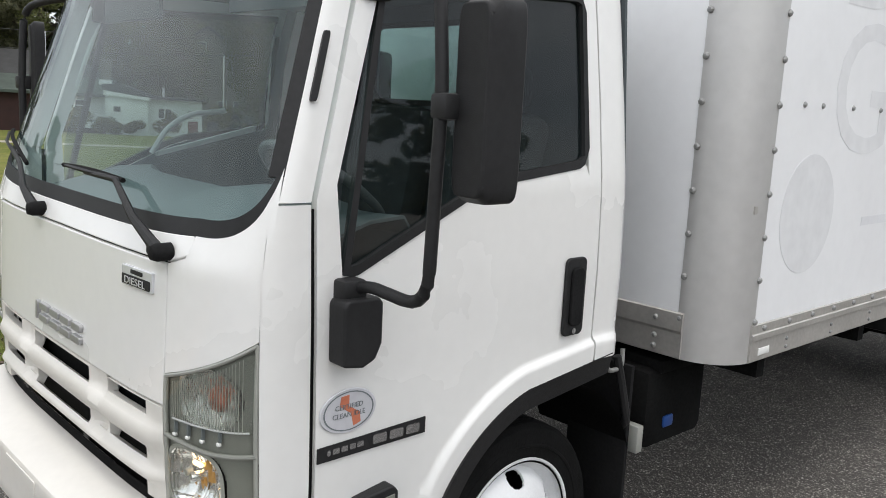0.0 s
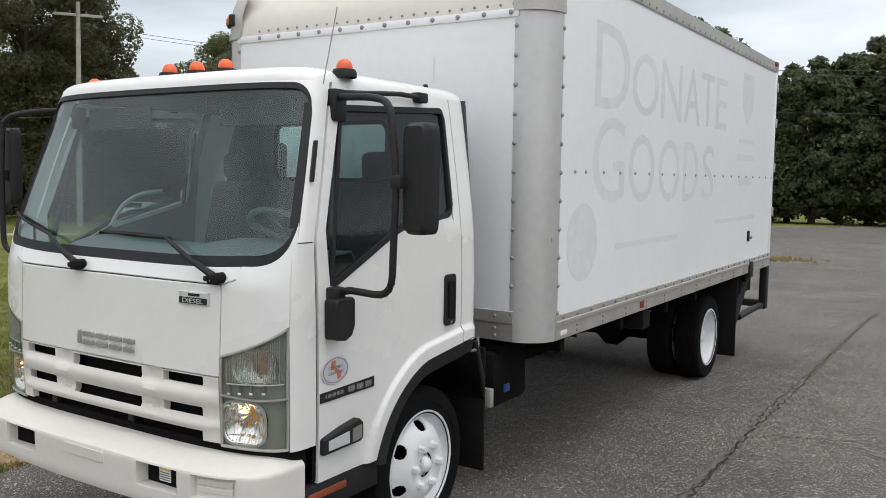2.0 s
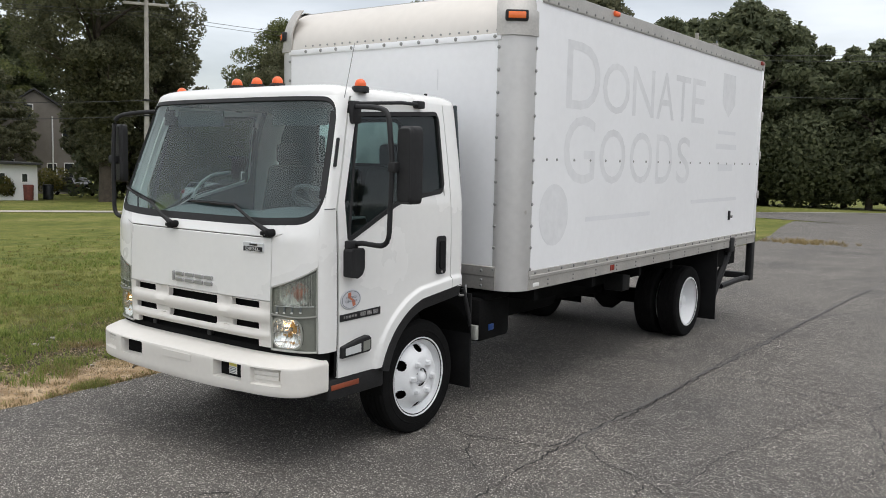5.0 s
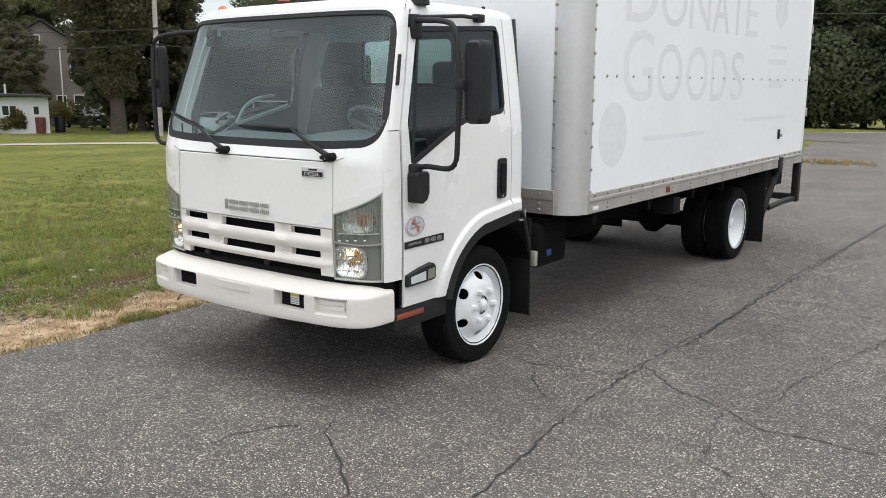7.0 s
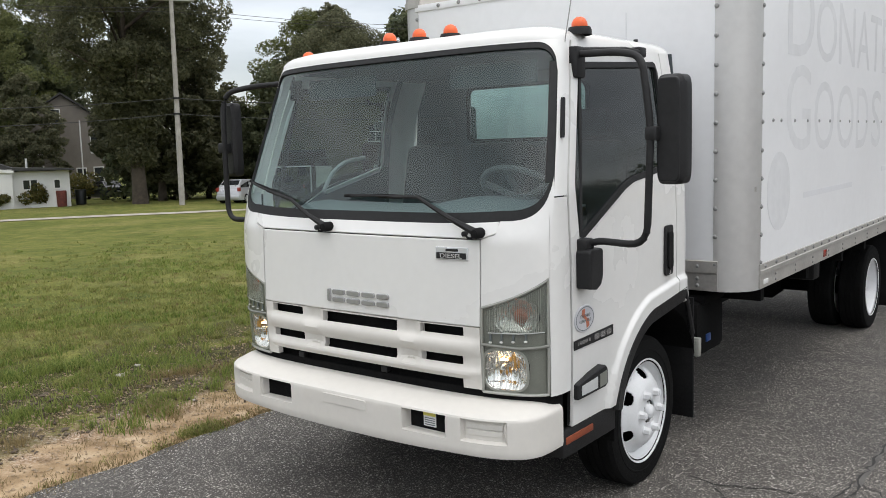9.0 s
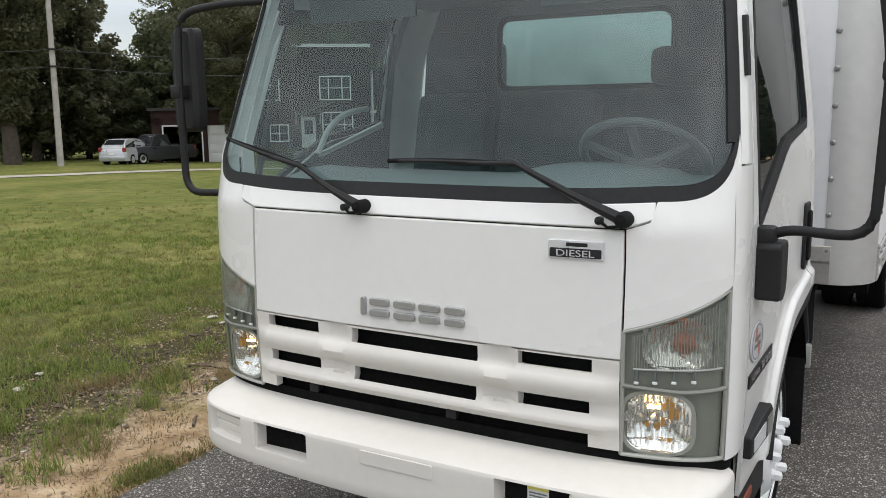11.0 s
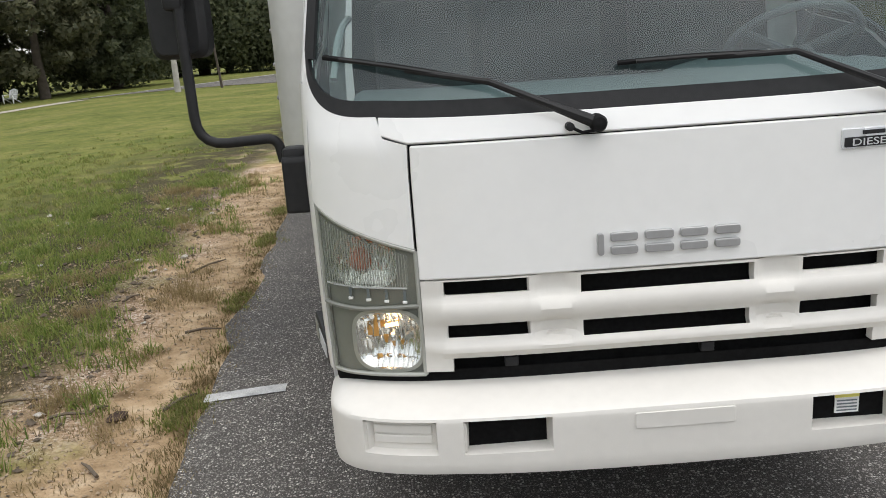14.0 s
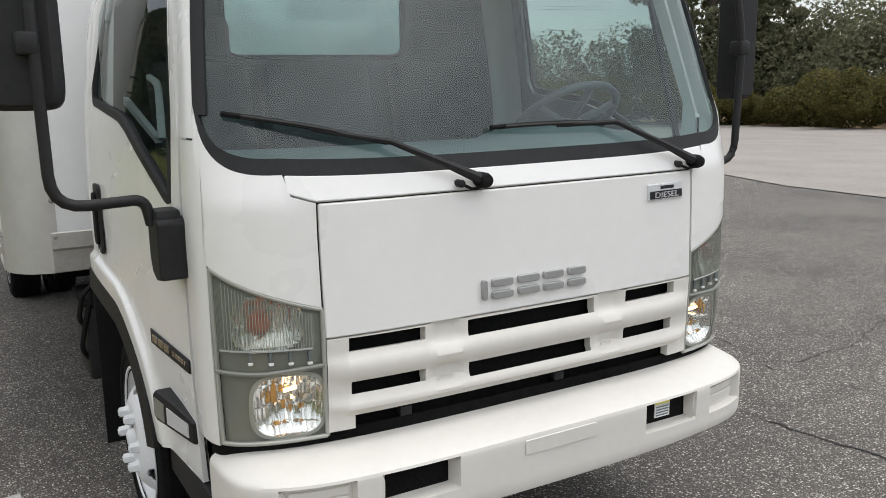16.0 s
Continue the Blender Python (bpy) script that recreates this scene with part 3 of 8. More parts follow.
CAB_C = (0, 0.7, 1.4)
PILLAR = [77.02, 78.5, 80, 81.5, 83, 84.5, 86, 87.3, 88.5, 89.4, 89.8, 89.96]
P71, P79, PG, PL = phi_of(0.706), phi_of(0.79, 1.5), 77.0, phi_of(0.985, 1.0)


def glass_low(phi):
    a = abs(phi)
    if a <= P79:
        return 1.500 + 0.015 * (a / P79) ** 2
    t = min(1.0, (a - P79) / (PG - P79))
    return 1.515 + 0.25 * (1 - math.sqrt(max(0.0, 1 - t ** 2.5)))


def glass_high(phi):
    a = abs(phi)
    base = 2.297 - 0.012 * (a / PG) ** 2
    t = max(0.0, (a - 55) / (PG - 55))
    return base - 0.13 * (1 - math.sqrt(max(0.0, 1 - min(1.0, t) ** 2)))


def columns(phis, lo, hi, nv, inset=0.0):
    return grid(phis, lin(0, 1, nv), lambda p, t: nose(p, lo(p) + (hi(p) - lo(p)) * t, inset))


# front panels with open joints between them
part("hood_panel", columns(lin(-P71 + 0.3, P71 - 0.3, 40), lambda p: 1.050, lambda p: 1.433, 8), M_PAINT, truck, "white front panel", centre=CAB_C, solid=0.02, bevel=0.006)
CQ = phi_of(0.782, 1.5)
part("cowl_panel", columns(lin(-CQ, CQ, 40), lambda p: 1.440 + max(0.0, (abs(p) - P71) / (CQ - P71)) * 0.026, glass_low, 3), M_PAINT, truck, centre=CAB_C, solid=0.02, bevel=0.004)


for nm, ph, lo, hi in [("hood_joint", lin(-P71 - 0.8, P71 + 0.8, 40), 1.424, 1.450)] + [("hood_joint", [sd * v for v in lin(P71 - 0.9, P71 + 0.9, 4)], 1.045, 1.446) for sd in (-1, 1)]:
    part(nm, columns(ph, lambda p: lo, lambda p: hi, 6, 0.013), M_DARK, truck, "dark open joint", centre=CAB_C)
for sd in (-1, 1):
    part("door_joint", grid([-0.012, 0.004, 0.020], lin(0.58, 1.60, 14), lambda dy, z: Vector((sd * (half_width(z) * (WIDE if sd < 0 else 1.0) - 0.013), seam_y(z) + dy, z))), M_DARK, truck, "dark open joint", centre=CAB_C)


def corner_low(p):
    a = abs(p)
    if a > PL:
        return 0.748
    return 1.142 + (1.276 - 1.142) * (a - P71) / (PL - P71)


def corner_high(p):
    a = abs(p)
    if a < CQ + 0.3:
        return 1.440 + max(0.0, (a - P71) / (CQ - P71)) * 0.026 - 0.006
    return glass_low(p) if a < PG else 1.612


for sd in (-1, 1):
    ph = [sd * v for v in lin(P71 + 0.3, PL - 0.01, 26) + lin(PL + 0.01, PG, 4)[1:] + PILLAR]
    part("corner_panel", columns(ph, corner_low, corner_high, 12), M_PAINT, truck, centre=CAB_C, solid=0.02, bevel=0.004)
    ph = [sd * v for v in PILLAR]
    part("windscreen_pillar", columns(ph, lambda p: 1.618, lambda p: 2.30, 14), M_PAINT, truck, centre=CAB_C, solid=0.03)
part("roof_header", columns(lin(-PG, PG, 60), lambda p: glass_high(p) + 0.0, lambda p: 2.306, 4), M_PAINT, truck, centre=CAB_C, solid=0.03)
part("windscreen", columns(lin(-PG, PG, 60), glass_low, glass_high, 16, 0.012), M_GLASS, truck, "large tinted windscreen", centre=CAB_C).visible_shadow = False

for nm, lo, hi in (("lower_seal", lambda p: glass_low(p) - 0.004, lambda p: glass_low(p) + 0.044), ("upper_seal", lambda p: glass_high(p) - 0.026, lambda p: glass_high(p) + 0.004)):
    part(nm, columns(lin(-PG, PG, 70), lo, hi, 2, 0.002), M_BLACK, truck, "black windscreen seal", centre=CAB_C, solid=0.014)
for sd in (-1, 1):
    ph = [sd * v for v in lin(PG - 9.5, PG + 0.6, 4)]
    part("side_seal", columns(ph, lambda p: 1.68, lambda p: 2.20, 8, 0.002), M_BLACK, truck, "black windscreen seal", centre=CAB_C, solid=0.014)


# roof: the outline at 2.30 m, drawn in and up in rings
def cab_outline(z, inset=0.0):
    pts = [nose(p, z, inset) for p in lin(-90, 90, 60)]
    hw, yr, r = half_width(z) - inset, 1.50 - inset, 0.09
    side = [Vector((hw, y, z)) for y in lin(seam_y(z) + 0.06, yr - r, 8)]
    corner = [Vector((hw - r + r * math.cos(a), yr - r + r * math.sin(a), z)) for a in lin(0, math.pi / 2, 6)]
    back = [Vector((x, yr, z)) for x in lin(hw - r - 0.1, -(hw - r - 0.1), 8)]
    return pts + side + corner + back + [Vector((-v.x - 0.014, v.y, z)) for v in corner[::-1]] + [Vector((-v.x - 0.014, v.y, z)) for v in side[::-1]]


def roof_mesh():
    bm, prev = bmesh.new(), None
    ring0 = cab_outline(2.30)
    mid = Vector((0, 0.85, 0))
    for s, z in ((1.0, 2.30), (0.994, 2.321), (0.975, 2.339), (0.945, 2.354), (0.88, 2.369), (0.76, 2.381), (0.5, 2.390), (0.2, 2.393)):
        ring = [bm.verts.new(((v.x - mid.x) * s, mid.y + (v.y - mid.y) * s, z)) for v in ring0]
        if prev:
            for i in range(len(ring)):
                j = (i + 1) % len(ring)
                bm.faces.new((prev[i], prev[j], ring[j], ring[i]))
        prev = ring
    bm.faces.new(prev)
    return bm


part("roof", roof_mesh(), M_PAINT, truck, smooth=50, centre=CAB_C, solid=0.03)

for x, y, z in ((0.895, 0.46, 2.350), (0.175, 0.43, 2.390), (-0.03, 0.43, 2.391), (-0.235, 0.43, 2.390), (-0.895, 0.46, 2.350)):
    base = part("marker_base", lathe([(0.0, 0.016), (0.05, 0.016), (0.056, 0.0), (0.056, -0.02)], (x, y, z), 20, "z"), M_BLACK, truck)
    part("marker_lamp", lathe([(0.0, 0.064), (0.014, 0.062), (0.028, 0.052), (0.036, 0.036), (0.038, 0.016), (0.036, 0.008)], (x, y, z), 20, "z"), M_ORANGE, base, "orange dome marker lens")
for x in (0.56, 0.66, 0.8, -0.56, -0.66):
    part("roof_bolt", lathe([(0.0, 0.02), (0.012, 0.018), (0.014, 0.0)], (x, 1.25, 2.362), 10, "z"), M_BLACK, truck)
part("aerial", add_tube(bmesh.new(), [(0.905, 0.30, 2.27), (0.935, 0.36, 2.62)], 0.0025, 6), M_STEEL, truck, "thin steel radio aerial")

# doors
DOOR_END = 1.300


def far_flare(sd, y, z):
    """The passenger's door stands a little further out towards its rear edge, below the roof."""
    return float(np.interp(y, [0.0, 0.14, 0.54, 1.18, 1.45], [0.014, 0.016, 0.048, 0.080, 0.090])) * min(1.0, 0.16 + max(0.0, (2.28 - z) / 0.3)) if sd < 0 else 0.0


def side_pt(sd, t, z, inset=0.0):
    y0 = seam_y(z) + 0.013
    return Vector((sd * (half_width(z) + far_flare(sd, y0 + (DOOR_END - y0) * t, z) - inset), y0 + (DOOR_END - y0) * t, z))


def door_y(t, z):
    y0 = seam_y(z) + 0.013
    return y0 + (DOOR_END - y0) * t


ARCH_Y, ARCH_Z, ARCH_R = 1.12, 0.42, 0.572


def arch_z(y):
    """Height of the wheel opening: a round front that runs out into a rising straight edge."""
    if y > 0.972:
        return 0.9725 + 0.12 * (y - 0.972)
    return ARCH_Z + math.sqrt(max(0.0, ARCH_R ** 2 - (y - ARCH_Y) ** 2))



def door_low(t):
    y = door_y(t, 0.8)
    if y < ARCH_Y - ARCH_R + 0.012:
        return 0.572
    return max(0.572, arch_z(y))


T0, T1 = 0.068, 0.945


def win_low(t):
    z = float(np.interp(t, [T0, 0.10, 0.48, 0.56, T1], [1.425, 1.415, 1.612, 1.640, 1.690]))
    e = max(0.0, (t - (T1 - 0.05)) / 0.05)
    return z + 0.06 * (1 - math.sqrt(max(0.0, 1 - min(1, e) ** 2)))


def win_high(t):
    z = float(np.interp(t, [T0, T1], [2.205, 2.252]))
    e = max(0.0, (t - (T1 - 0.05)) / 0.05)
    f = max(0.0, (T0 + 0.03 - t) / 0.03)
    return z - 0.06 * (1 - math.sqrt(max(0.0, 1 - min(1, e) ** 2))) - 0.03 * (1 - math.sqrt(max(0.0, 1 - min(1, f) ** 2)))


TS = lin(0, T0, 3) + lin(T0, T1, 50)[1:] + lin(T1, 1, 3)[1:]


def dent(y, z):
    """The raised lip round the wheel arch and the press line it runs into."""
    d = math.hypot(y - ARCH_Y, z - ARCH_Z) - ARCH_R if y < 0.972 else z - arch_z(y)
    s = min(1.0, max(0.0, (0.088 - d) / 0.026))
    return 0.020 * s * s * (3 - 2 * s)


def lower_door(sd):
    def fn(t, v):
        lo, hi = door_low(t), (win_low(t) if T0 <= t <= T1 else 1.66)
        p = side_pt(sd, t, lo + (hi - lo) * v)
        p.x += sd * dent(p.y, p.z)
        return p
    return grid(TS, lin(0, 0.35, 36) + lin(0.35, 1, 20)[1:], fn)


def upper_door(sd):
    bm = grid(TS, lin(0, 1, 5), lambda t, v: side_pt(sd, t, (win_high(t) if T0 <= t <= T1 else 1.66) * (1 - v) + 2.30 * v))
    return bm


def loop_band(sd, pts, inner, inset, deep):
    """A flat ring between two loops on the door's skin."""
    bm = bmesh.new()
    a = [bm.verts.new(side_pt(sd, t, z, inset)) for t, z in pts]
    b = [bm.verts.new(side_pt(sd, t, z, inset)) for t, z in inner]
    for i in range(len(a)):
        j = (i + 1) % len(a)
        bm.faces.new((a[i], a[j], b[j], b[i]))
    return bm


for sd in (-1, 1):
    door = part("door", lower_door(sd), M_PAINT, truck, "white cab door", centre=CAB_C, solid=0.025, bevel=0.004)
    part("door_frame", upper_door(sd), M_PAINT, door, centre=CAB_C, solid=0.025)
    tt = lin(T0, T1, 40)
    outer = [(t, win_low(t)) for t in tt] + [(t, win_high(t)) for t in tt[::-1]]
    ct, cz = 0.5, 1.9
    inner = []
    for t, z in outer:
        zl = z + 0.028 if z < (win_low(t) + win_high(t)) / 2 else z - 0.028
        inner.append((min(max(t, T0 + 0.022), T1 - 0.022), zl))
    part("window_seal", loop_band(sd, outer, inner, -0.003, 0.01), M_BLACK, door, "black rubber window seal", centre=CAB_C, solid=0.02)
    part("side_window", grid(tt, lin(0, 1, 10), lambda t, v: side_pt(sd, t, win_low(t) + (win_high(t) - win_low(t)) * v, 0.012)), M_SIDEGLASS, door, "tinted door window", centre=CAB_C).visible_shadow = False
    part("pillar_trim", grid(lin(T1 - 0.004, max(TS), 5), lin(1.10, 2.28, 8), lambda t, z: side_pt(sd, t, z, 0.036)), M_LINER, door, "dark inner pillar trim")
    part("door_card", grid(tt, lin(0, 1, 5), lambda t, v: side_pt(sd, t, 1.10 + (win_low(t) - 1.10) * v, 0.036)), M_LINER, door, "dark inner door card")
    hx = sd * (1.012 + far_flare(sd, 1.18, 1.3))
    hndl = part("door_handle", plate(round_rect(1.128, 1.232, 1.125, 1.392, 0.022), 0.012, lambda u, v, d: (hx + sd * (0.012 - d), u, v)), M_BLACK, door, "black recessed door handle", bevel=0.004)
    part("grip", plate(round_rect(1.15, 1.21, 1.16, 1.36, 0.02), 0.014, lambda u, v, d: (hx + sd * (0.024 - d), u, v)), M_RUBBER, hndl, bevel=0.005)
    part("lock", cyl((hx, 1.18, 1.142), (hx + sd * 0.017, 1.18, 1.142), 0.010), M_CHROME, hndl)
    # cab side behind the door, rounded into the back wall
    def quarter(u, v):
        z = 1.018 + (2.30 - 1.018) * v
        hw = half_width(z) + far_flare(sd, 1.3, z)
        if u <= 1:
            p = Vector((hw, 1.308 + (1.41 - 1.308) * u, z))
        else:
            a = (u - 1) * math.pi / 2
            p = Vector((hw - 0.09 + 0.09 * math.cos(a), 1.41 + 0.09 * math.sin(a), z))
        p.x = sd * (p.x + dent(1.33, z) * max(0.0, 1 - max(0.0, u - 1) / 0.6))
        return p
    part("rear_quarter", grid(lin(0, 1, 3) + lin(1, 2, 6)[1:], lin(0, 0.12, 14) + lin(0.12, 1, 14)[1:], quarter), M_PAINT, truck, centre=CAB_C, solid=0.02)
    # wheel arch flare and liner
    def flare(u, v):
        deep = 0.004 - 0.080 * v
        if u <= 1:
            a, r = radians(13 + 62 * u), ARCH_R + deep
            y, z = ARCH_Y - r * math.cos(a), ARCH_Z + r * math.sin(a)
        else:
            y = 0.972 + 0.44 * (u - 1)
            z = arch_z(y + 0.001) + deep
        return Vector((sd * (1.030 + far_flare(sd, y, z) - (0.016 if sd > 0 else -0.006) * v), y, z))
    part("wheel_arch_flare", grid(lin(0, 1, 28) + lin(1, 2, 8)[1:], lin(0, 1, 3), flare), M_BLACK, truck, "black plastic wheel arch flare", centre=CAB_C, solid=0.03)
    part("arch_liner", grid(lin(-5, 160, 24), [0, 1], lambda a, v: Vector((sd * (0.99 - 0.45 * v), ARCH_Y - 0.53 * math.cos(radians(a)), ARCH_Z + 0.53 * math.sin(radians(a))))), M_DARK, truck)
    sx = 0.995 if sd > 0 else 1.02
    part("door_sill", box(min(sd * 0.80, sd * sx), max(sd * 0.80, sd * sx), 0.09, 0.60, 0.44, 0.568, 0.01), M_BLACK, truck)
    if sd > 0:
        part("side_reflector", box(min(sd * 0.99, sd * 1.001), max(sd * 0.99, sd * 1.001), 0.11, 0.36, 0.503, 0.536, 0.004), M_DULLORANGE, truck, "orange side reflector with shade painted into its colour")
    # cornering lamp low on the door, turned out towards its rear end
    def lamp_x(u):
        return 1.026 + 0.022 * (u - 0.168) / 0.27 + (0.004 + 0.048 * (u - 0.168) / 0.27 if sd < 0 else 0.0)
    rep = part("cornering_lamp", plate([(0.175, 0.694), (0.405, 0.708), (0.424, 0.720), (0.424, 0.792), (0.405, 0.812), (0.30, 0.796), (0.175, 0.766)], 0.03, lambda u, v, d: (sd * (lamp_x(u) - d * (1 + (0.7 if sd > 0 else 2.0) * (u - 0.168) / 0.27)), u, v)), M_BLACK, door, "black cornering lamp with clear lens", bevel=0.008)
    part("lamp_lens", plate([(0.202, 0.712), (0.330, 0.719), (0.330, 0.772), (0.202, 0.755)], 0.012, lambda u, v, d: (sd * (lamp_x(u) + 0.003 - d), u, v)), M_PALEGREY, rep, "clear ribbed lens")
    part("lamp_end", plate([(0.350, 0.717), (0.408, 0.724), (0.408, 0.786), (0.350, 0.778)], 0.012, lambda u, v, d: (sd * (lamp_x(u) + 0.003 - d), u, v)), M_GREYLAMP, rep)
    # grip on the driver's pillar
    if sd < 0:
        continue
    def grip_pt(u, v, d):
        q = nose(sd * (80.5 + u * 7), 1.865 + v * 0.175, -0.014 + d)
        return q
    part("pillar_grip", plate(round_rect(0.1, 0.62, 0.0, 1.0, 0.1), 0.014, grip_pt), M_BLACK, truck, bevel=0.003)

M_STRIPE = mat("faded_orange_print", (0.62, 0.20, 0.11), 0.45, var=0.1, scale=30)
# badges on the driver's door
for sd in (-1, 1):
    strip = part("model_strip", plate([(0.165, 0.924), (0.54, 0.928), (0.54, 0.976), (0.165, 0.966)], 0.004, lambda u, v, d: (sd * (1.0145 + far_flare(sd, u, v) - d), u, v)), M_BLACK, truck, "black strip badge with silver marks")
    for y0, y1 in ((0.195, 0.205), (0.212, 0.235), (0.24, 0.262), (0.268, 0.288), (0.293, 0.315)):
        part("badge_bar", plate(round_rect(y0, y1, 0.936 + y0 * 0.02, 0.952 + y0 * 0.02, 0.003), 0.003, lambda u, v, d: (sd * (1.0165 + far_flare(sd, u, v) - d), u, v)), M_CHROME, strip)
    for y0, y1 in ((0.345, 0.395), (0.405, 0.455), (0.465, 0.515)):
        part("badge_bar", plate(round_rect(y0, y1, 0.938, 0.965, 0.006), 0.004, lambda u, v, d: (sd * (1.0175 + far_flare(sd, u, v) - d), u, v)), M_CHROME, strip)


def oval(profile):
    bm = lathe(profile, (1.0115, 0.262, 1.053), 40)
    for v in bm.verts:
        v.co.z = 1.053 + (v.co.z - 1.053) * 0.66
    return bm


stk = part("sticker", oval([(0.0, 0.003), (0.091, 0.003), (0.094, 0.0)]), M_STICKER, truck, "oval certified clean idle sticker")
part("sticker_ring", oval([(0.078, 0.004), (0.083, 0.004)]), M_DASH, stk)
part("sticker_stripe", plate([(0.278, 1.008), (0.302, 1.016), (0.298, 1.044), (0.262, 1.066), (0.262, 1.098), (0.236, 1.096), (0.232, 1.070), (0.270, 1.044)], 0.001, lambda u, v, d: (1.0158 - d, u, v)), M_STRIPE, stk)
FACE_L = Matrix(((0, 0, 1, 0), (1, 0, 0, 0), (0, 1, 0, 0), (0, 0, 0, 1)))
for word, z, s in (("CERTIFIED", 1.060, 0.020), ("CLEAN IDLE", 1.037, 0.020)):
    part("lettering", letters(word, s, Matrix.Translation((1.0165, 0.262, z)) @ FACE_L, 0.0003), M_DASH, stk, smooth=None)

# grille
SLOTS = [(-0.637, -0.398, 1.003, 1.043), (-0.252, 0.24, 0.990, 1.040), (0.38, 0.618, 1.003, 1.043), (-0.632, -0.397, 0.872, 0.911), (-0.247, 0.231, 0.858, 0.902), (0.378, 0.61, 0.872, 0.911)]
gx = sorted(set([round(v, 3) for v in lin(-0.70, 0.70, 28)] + [s for a in SLOTS for s in a[:2]] + [-0.622, 0.605, -0.385, -0.368, -0.345, -0.30, -0.282, -0.265, 0.253, 0.27, 0.288, 0.33, 0.35, 0.367]))
gz = sorted(set([round(v, 3) for v in (0.765, 0.785, 0.806, 0.83, 0.93, 0.95, 0.97, 1.046)] + [s for a in SLOTS for s in a[2:]] + [0.84, 0.848, 0.885, 0.92, 0.98, 1.02]))


def in_slot(x, z):
    return any(a < x < b and c < z < d for a, b, c, d in SLOTS) or (-0.622 < x < 0.605 and z < 0.806)


def ease(a, b, v):
    t = min(1.0, max(0.0, (v - a) / (b - a)))
    return t * t * (3 - 2 * t)


def grille_pt(x, z):
    p = nose_x(x, z)
    for z0, z1 in ((0.806, 0.866), (0.906, 0.995)):
        if z0 < z < z1 and abs(x) < 0.66:
            p.y -= 0.022 * math.sin(math.pi * (z - z0) / (z1 - z0))
    across = max(ease(-0.394, -0.355, x) * (1 - ease(-0.295, -0.256, x)), ease(0.244, 0.283, x) * (1 - ease(0.337, 0.376, x)))
    up = max(ease(0.962, 0.996, z), ease(0.842, 0.872, z) * (1 - ease(0.900, 0.928, z)))
    p.y += 0.020 * across * up
    return p


part("grille", grid(gx, gz, grille_pt, lambda x, z: not in_slot(x, z)), M_BUMPER, truck, "white slotted grille", centre=CAB_C, solid=0.03, bevel=0.005)
# near-black sheet paints the shade seen through the grille slots
part("grille_backing", columns(lin(-P71, P71, 30), lambda p: 0.60, lambda p: 1.046, 3, 0.05), M_DARK, truck, "near-black sheet painting the shade behind the grille", centre=CAB_C)
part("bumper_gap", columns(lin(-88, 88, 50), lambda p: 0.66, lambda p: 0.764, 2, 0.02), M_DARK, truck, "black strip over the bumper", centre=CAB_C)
for x in (-0.46, 0.12):
    part("radiator_bracket", box(x - 0.02, x + 0.02, -0.11, -0.08, 0.765, 0.795, 0.004), M_BLACK, truck)

# chrome maker's emblem, as plain shapes
M_EMBLEM = mat("worn_chrome_emblem", (0.40, 0.40, 0.40), 0.3, 0.45, var=0.05)
for x0, x1, ring in ((-0.204, -0.186, 0), (-0.168, -0.092, 1), (-0.072, 0.008, 1), (0.026, 0.104, 1), (0.124, 0.195, 1)):
    for z0, z1 in ((1.094, 1.118), (1.132, 1.157)) if ring else ((1.094, 1.158),):
        part("emblem_bar", plate(round_rect(x0, x1, z0, z1, 0.008), 0.016, lambda u, v, d: nose_x(u, v) + Vector((0, -0.014 + d, 0))), M_EMBLEM, truck, "chrome maker's emblem", bevel=0.003)
M_BADGE = mat("bright_badge_metal", (0.74, 0.75, 0.77), 0.28, 0.35, var=0.03)
badge = part("engine_badge", plate(round_rect(0.478, 0.648, 1.342, 1.398, 0.005), 0.010, lambda u, v, d: nose_x(u, v) + Vector((0, -0.009 + d, 0))), M_BADGE, truck, "chrome diesel badge", bevel=0.003)
part("badge_field", plate(round_rect(0.484, 0.642, 1.347, 1.374, 0.004), 0.002, lambda u, v, d: nose_x(u, v) + Vector((0, -0.0105 + d, 0))), M_BLACK, badge)
part("badge_bar", plate(round_rect(0.535, 0.60, 1.380, 1.391, 0.002), 0.002, lambda u, v, d: nose_x(u, v) + Vector((0, -0.0105 + d, 0))), M_BLACK, badge)
q = nose_x(0.563, 1.36)
dq = nose_x(0.62, 1.36) - nose_x(0.50, 1.36)
FACE_F = Matrix.Translation(q + Vector((0, -0.0125, -0.009))) @ Matrix.Rotation(math.atan2(dq.y, dq.x), 4, "Z") @ Matrix(((1, 0, 0, 0), (0, 0, -1, 0), (0, 1, 0, 0), (0, 0, 0, 1)))
part("lettering", letters("DIESEL", 0.028, FACE_F, 0.0006, 1.45), M_BADGE, badge, smooth=None)

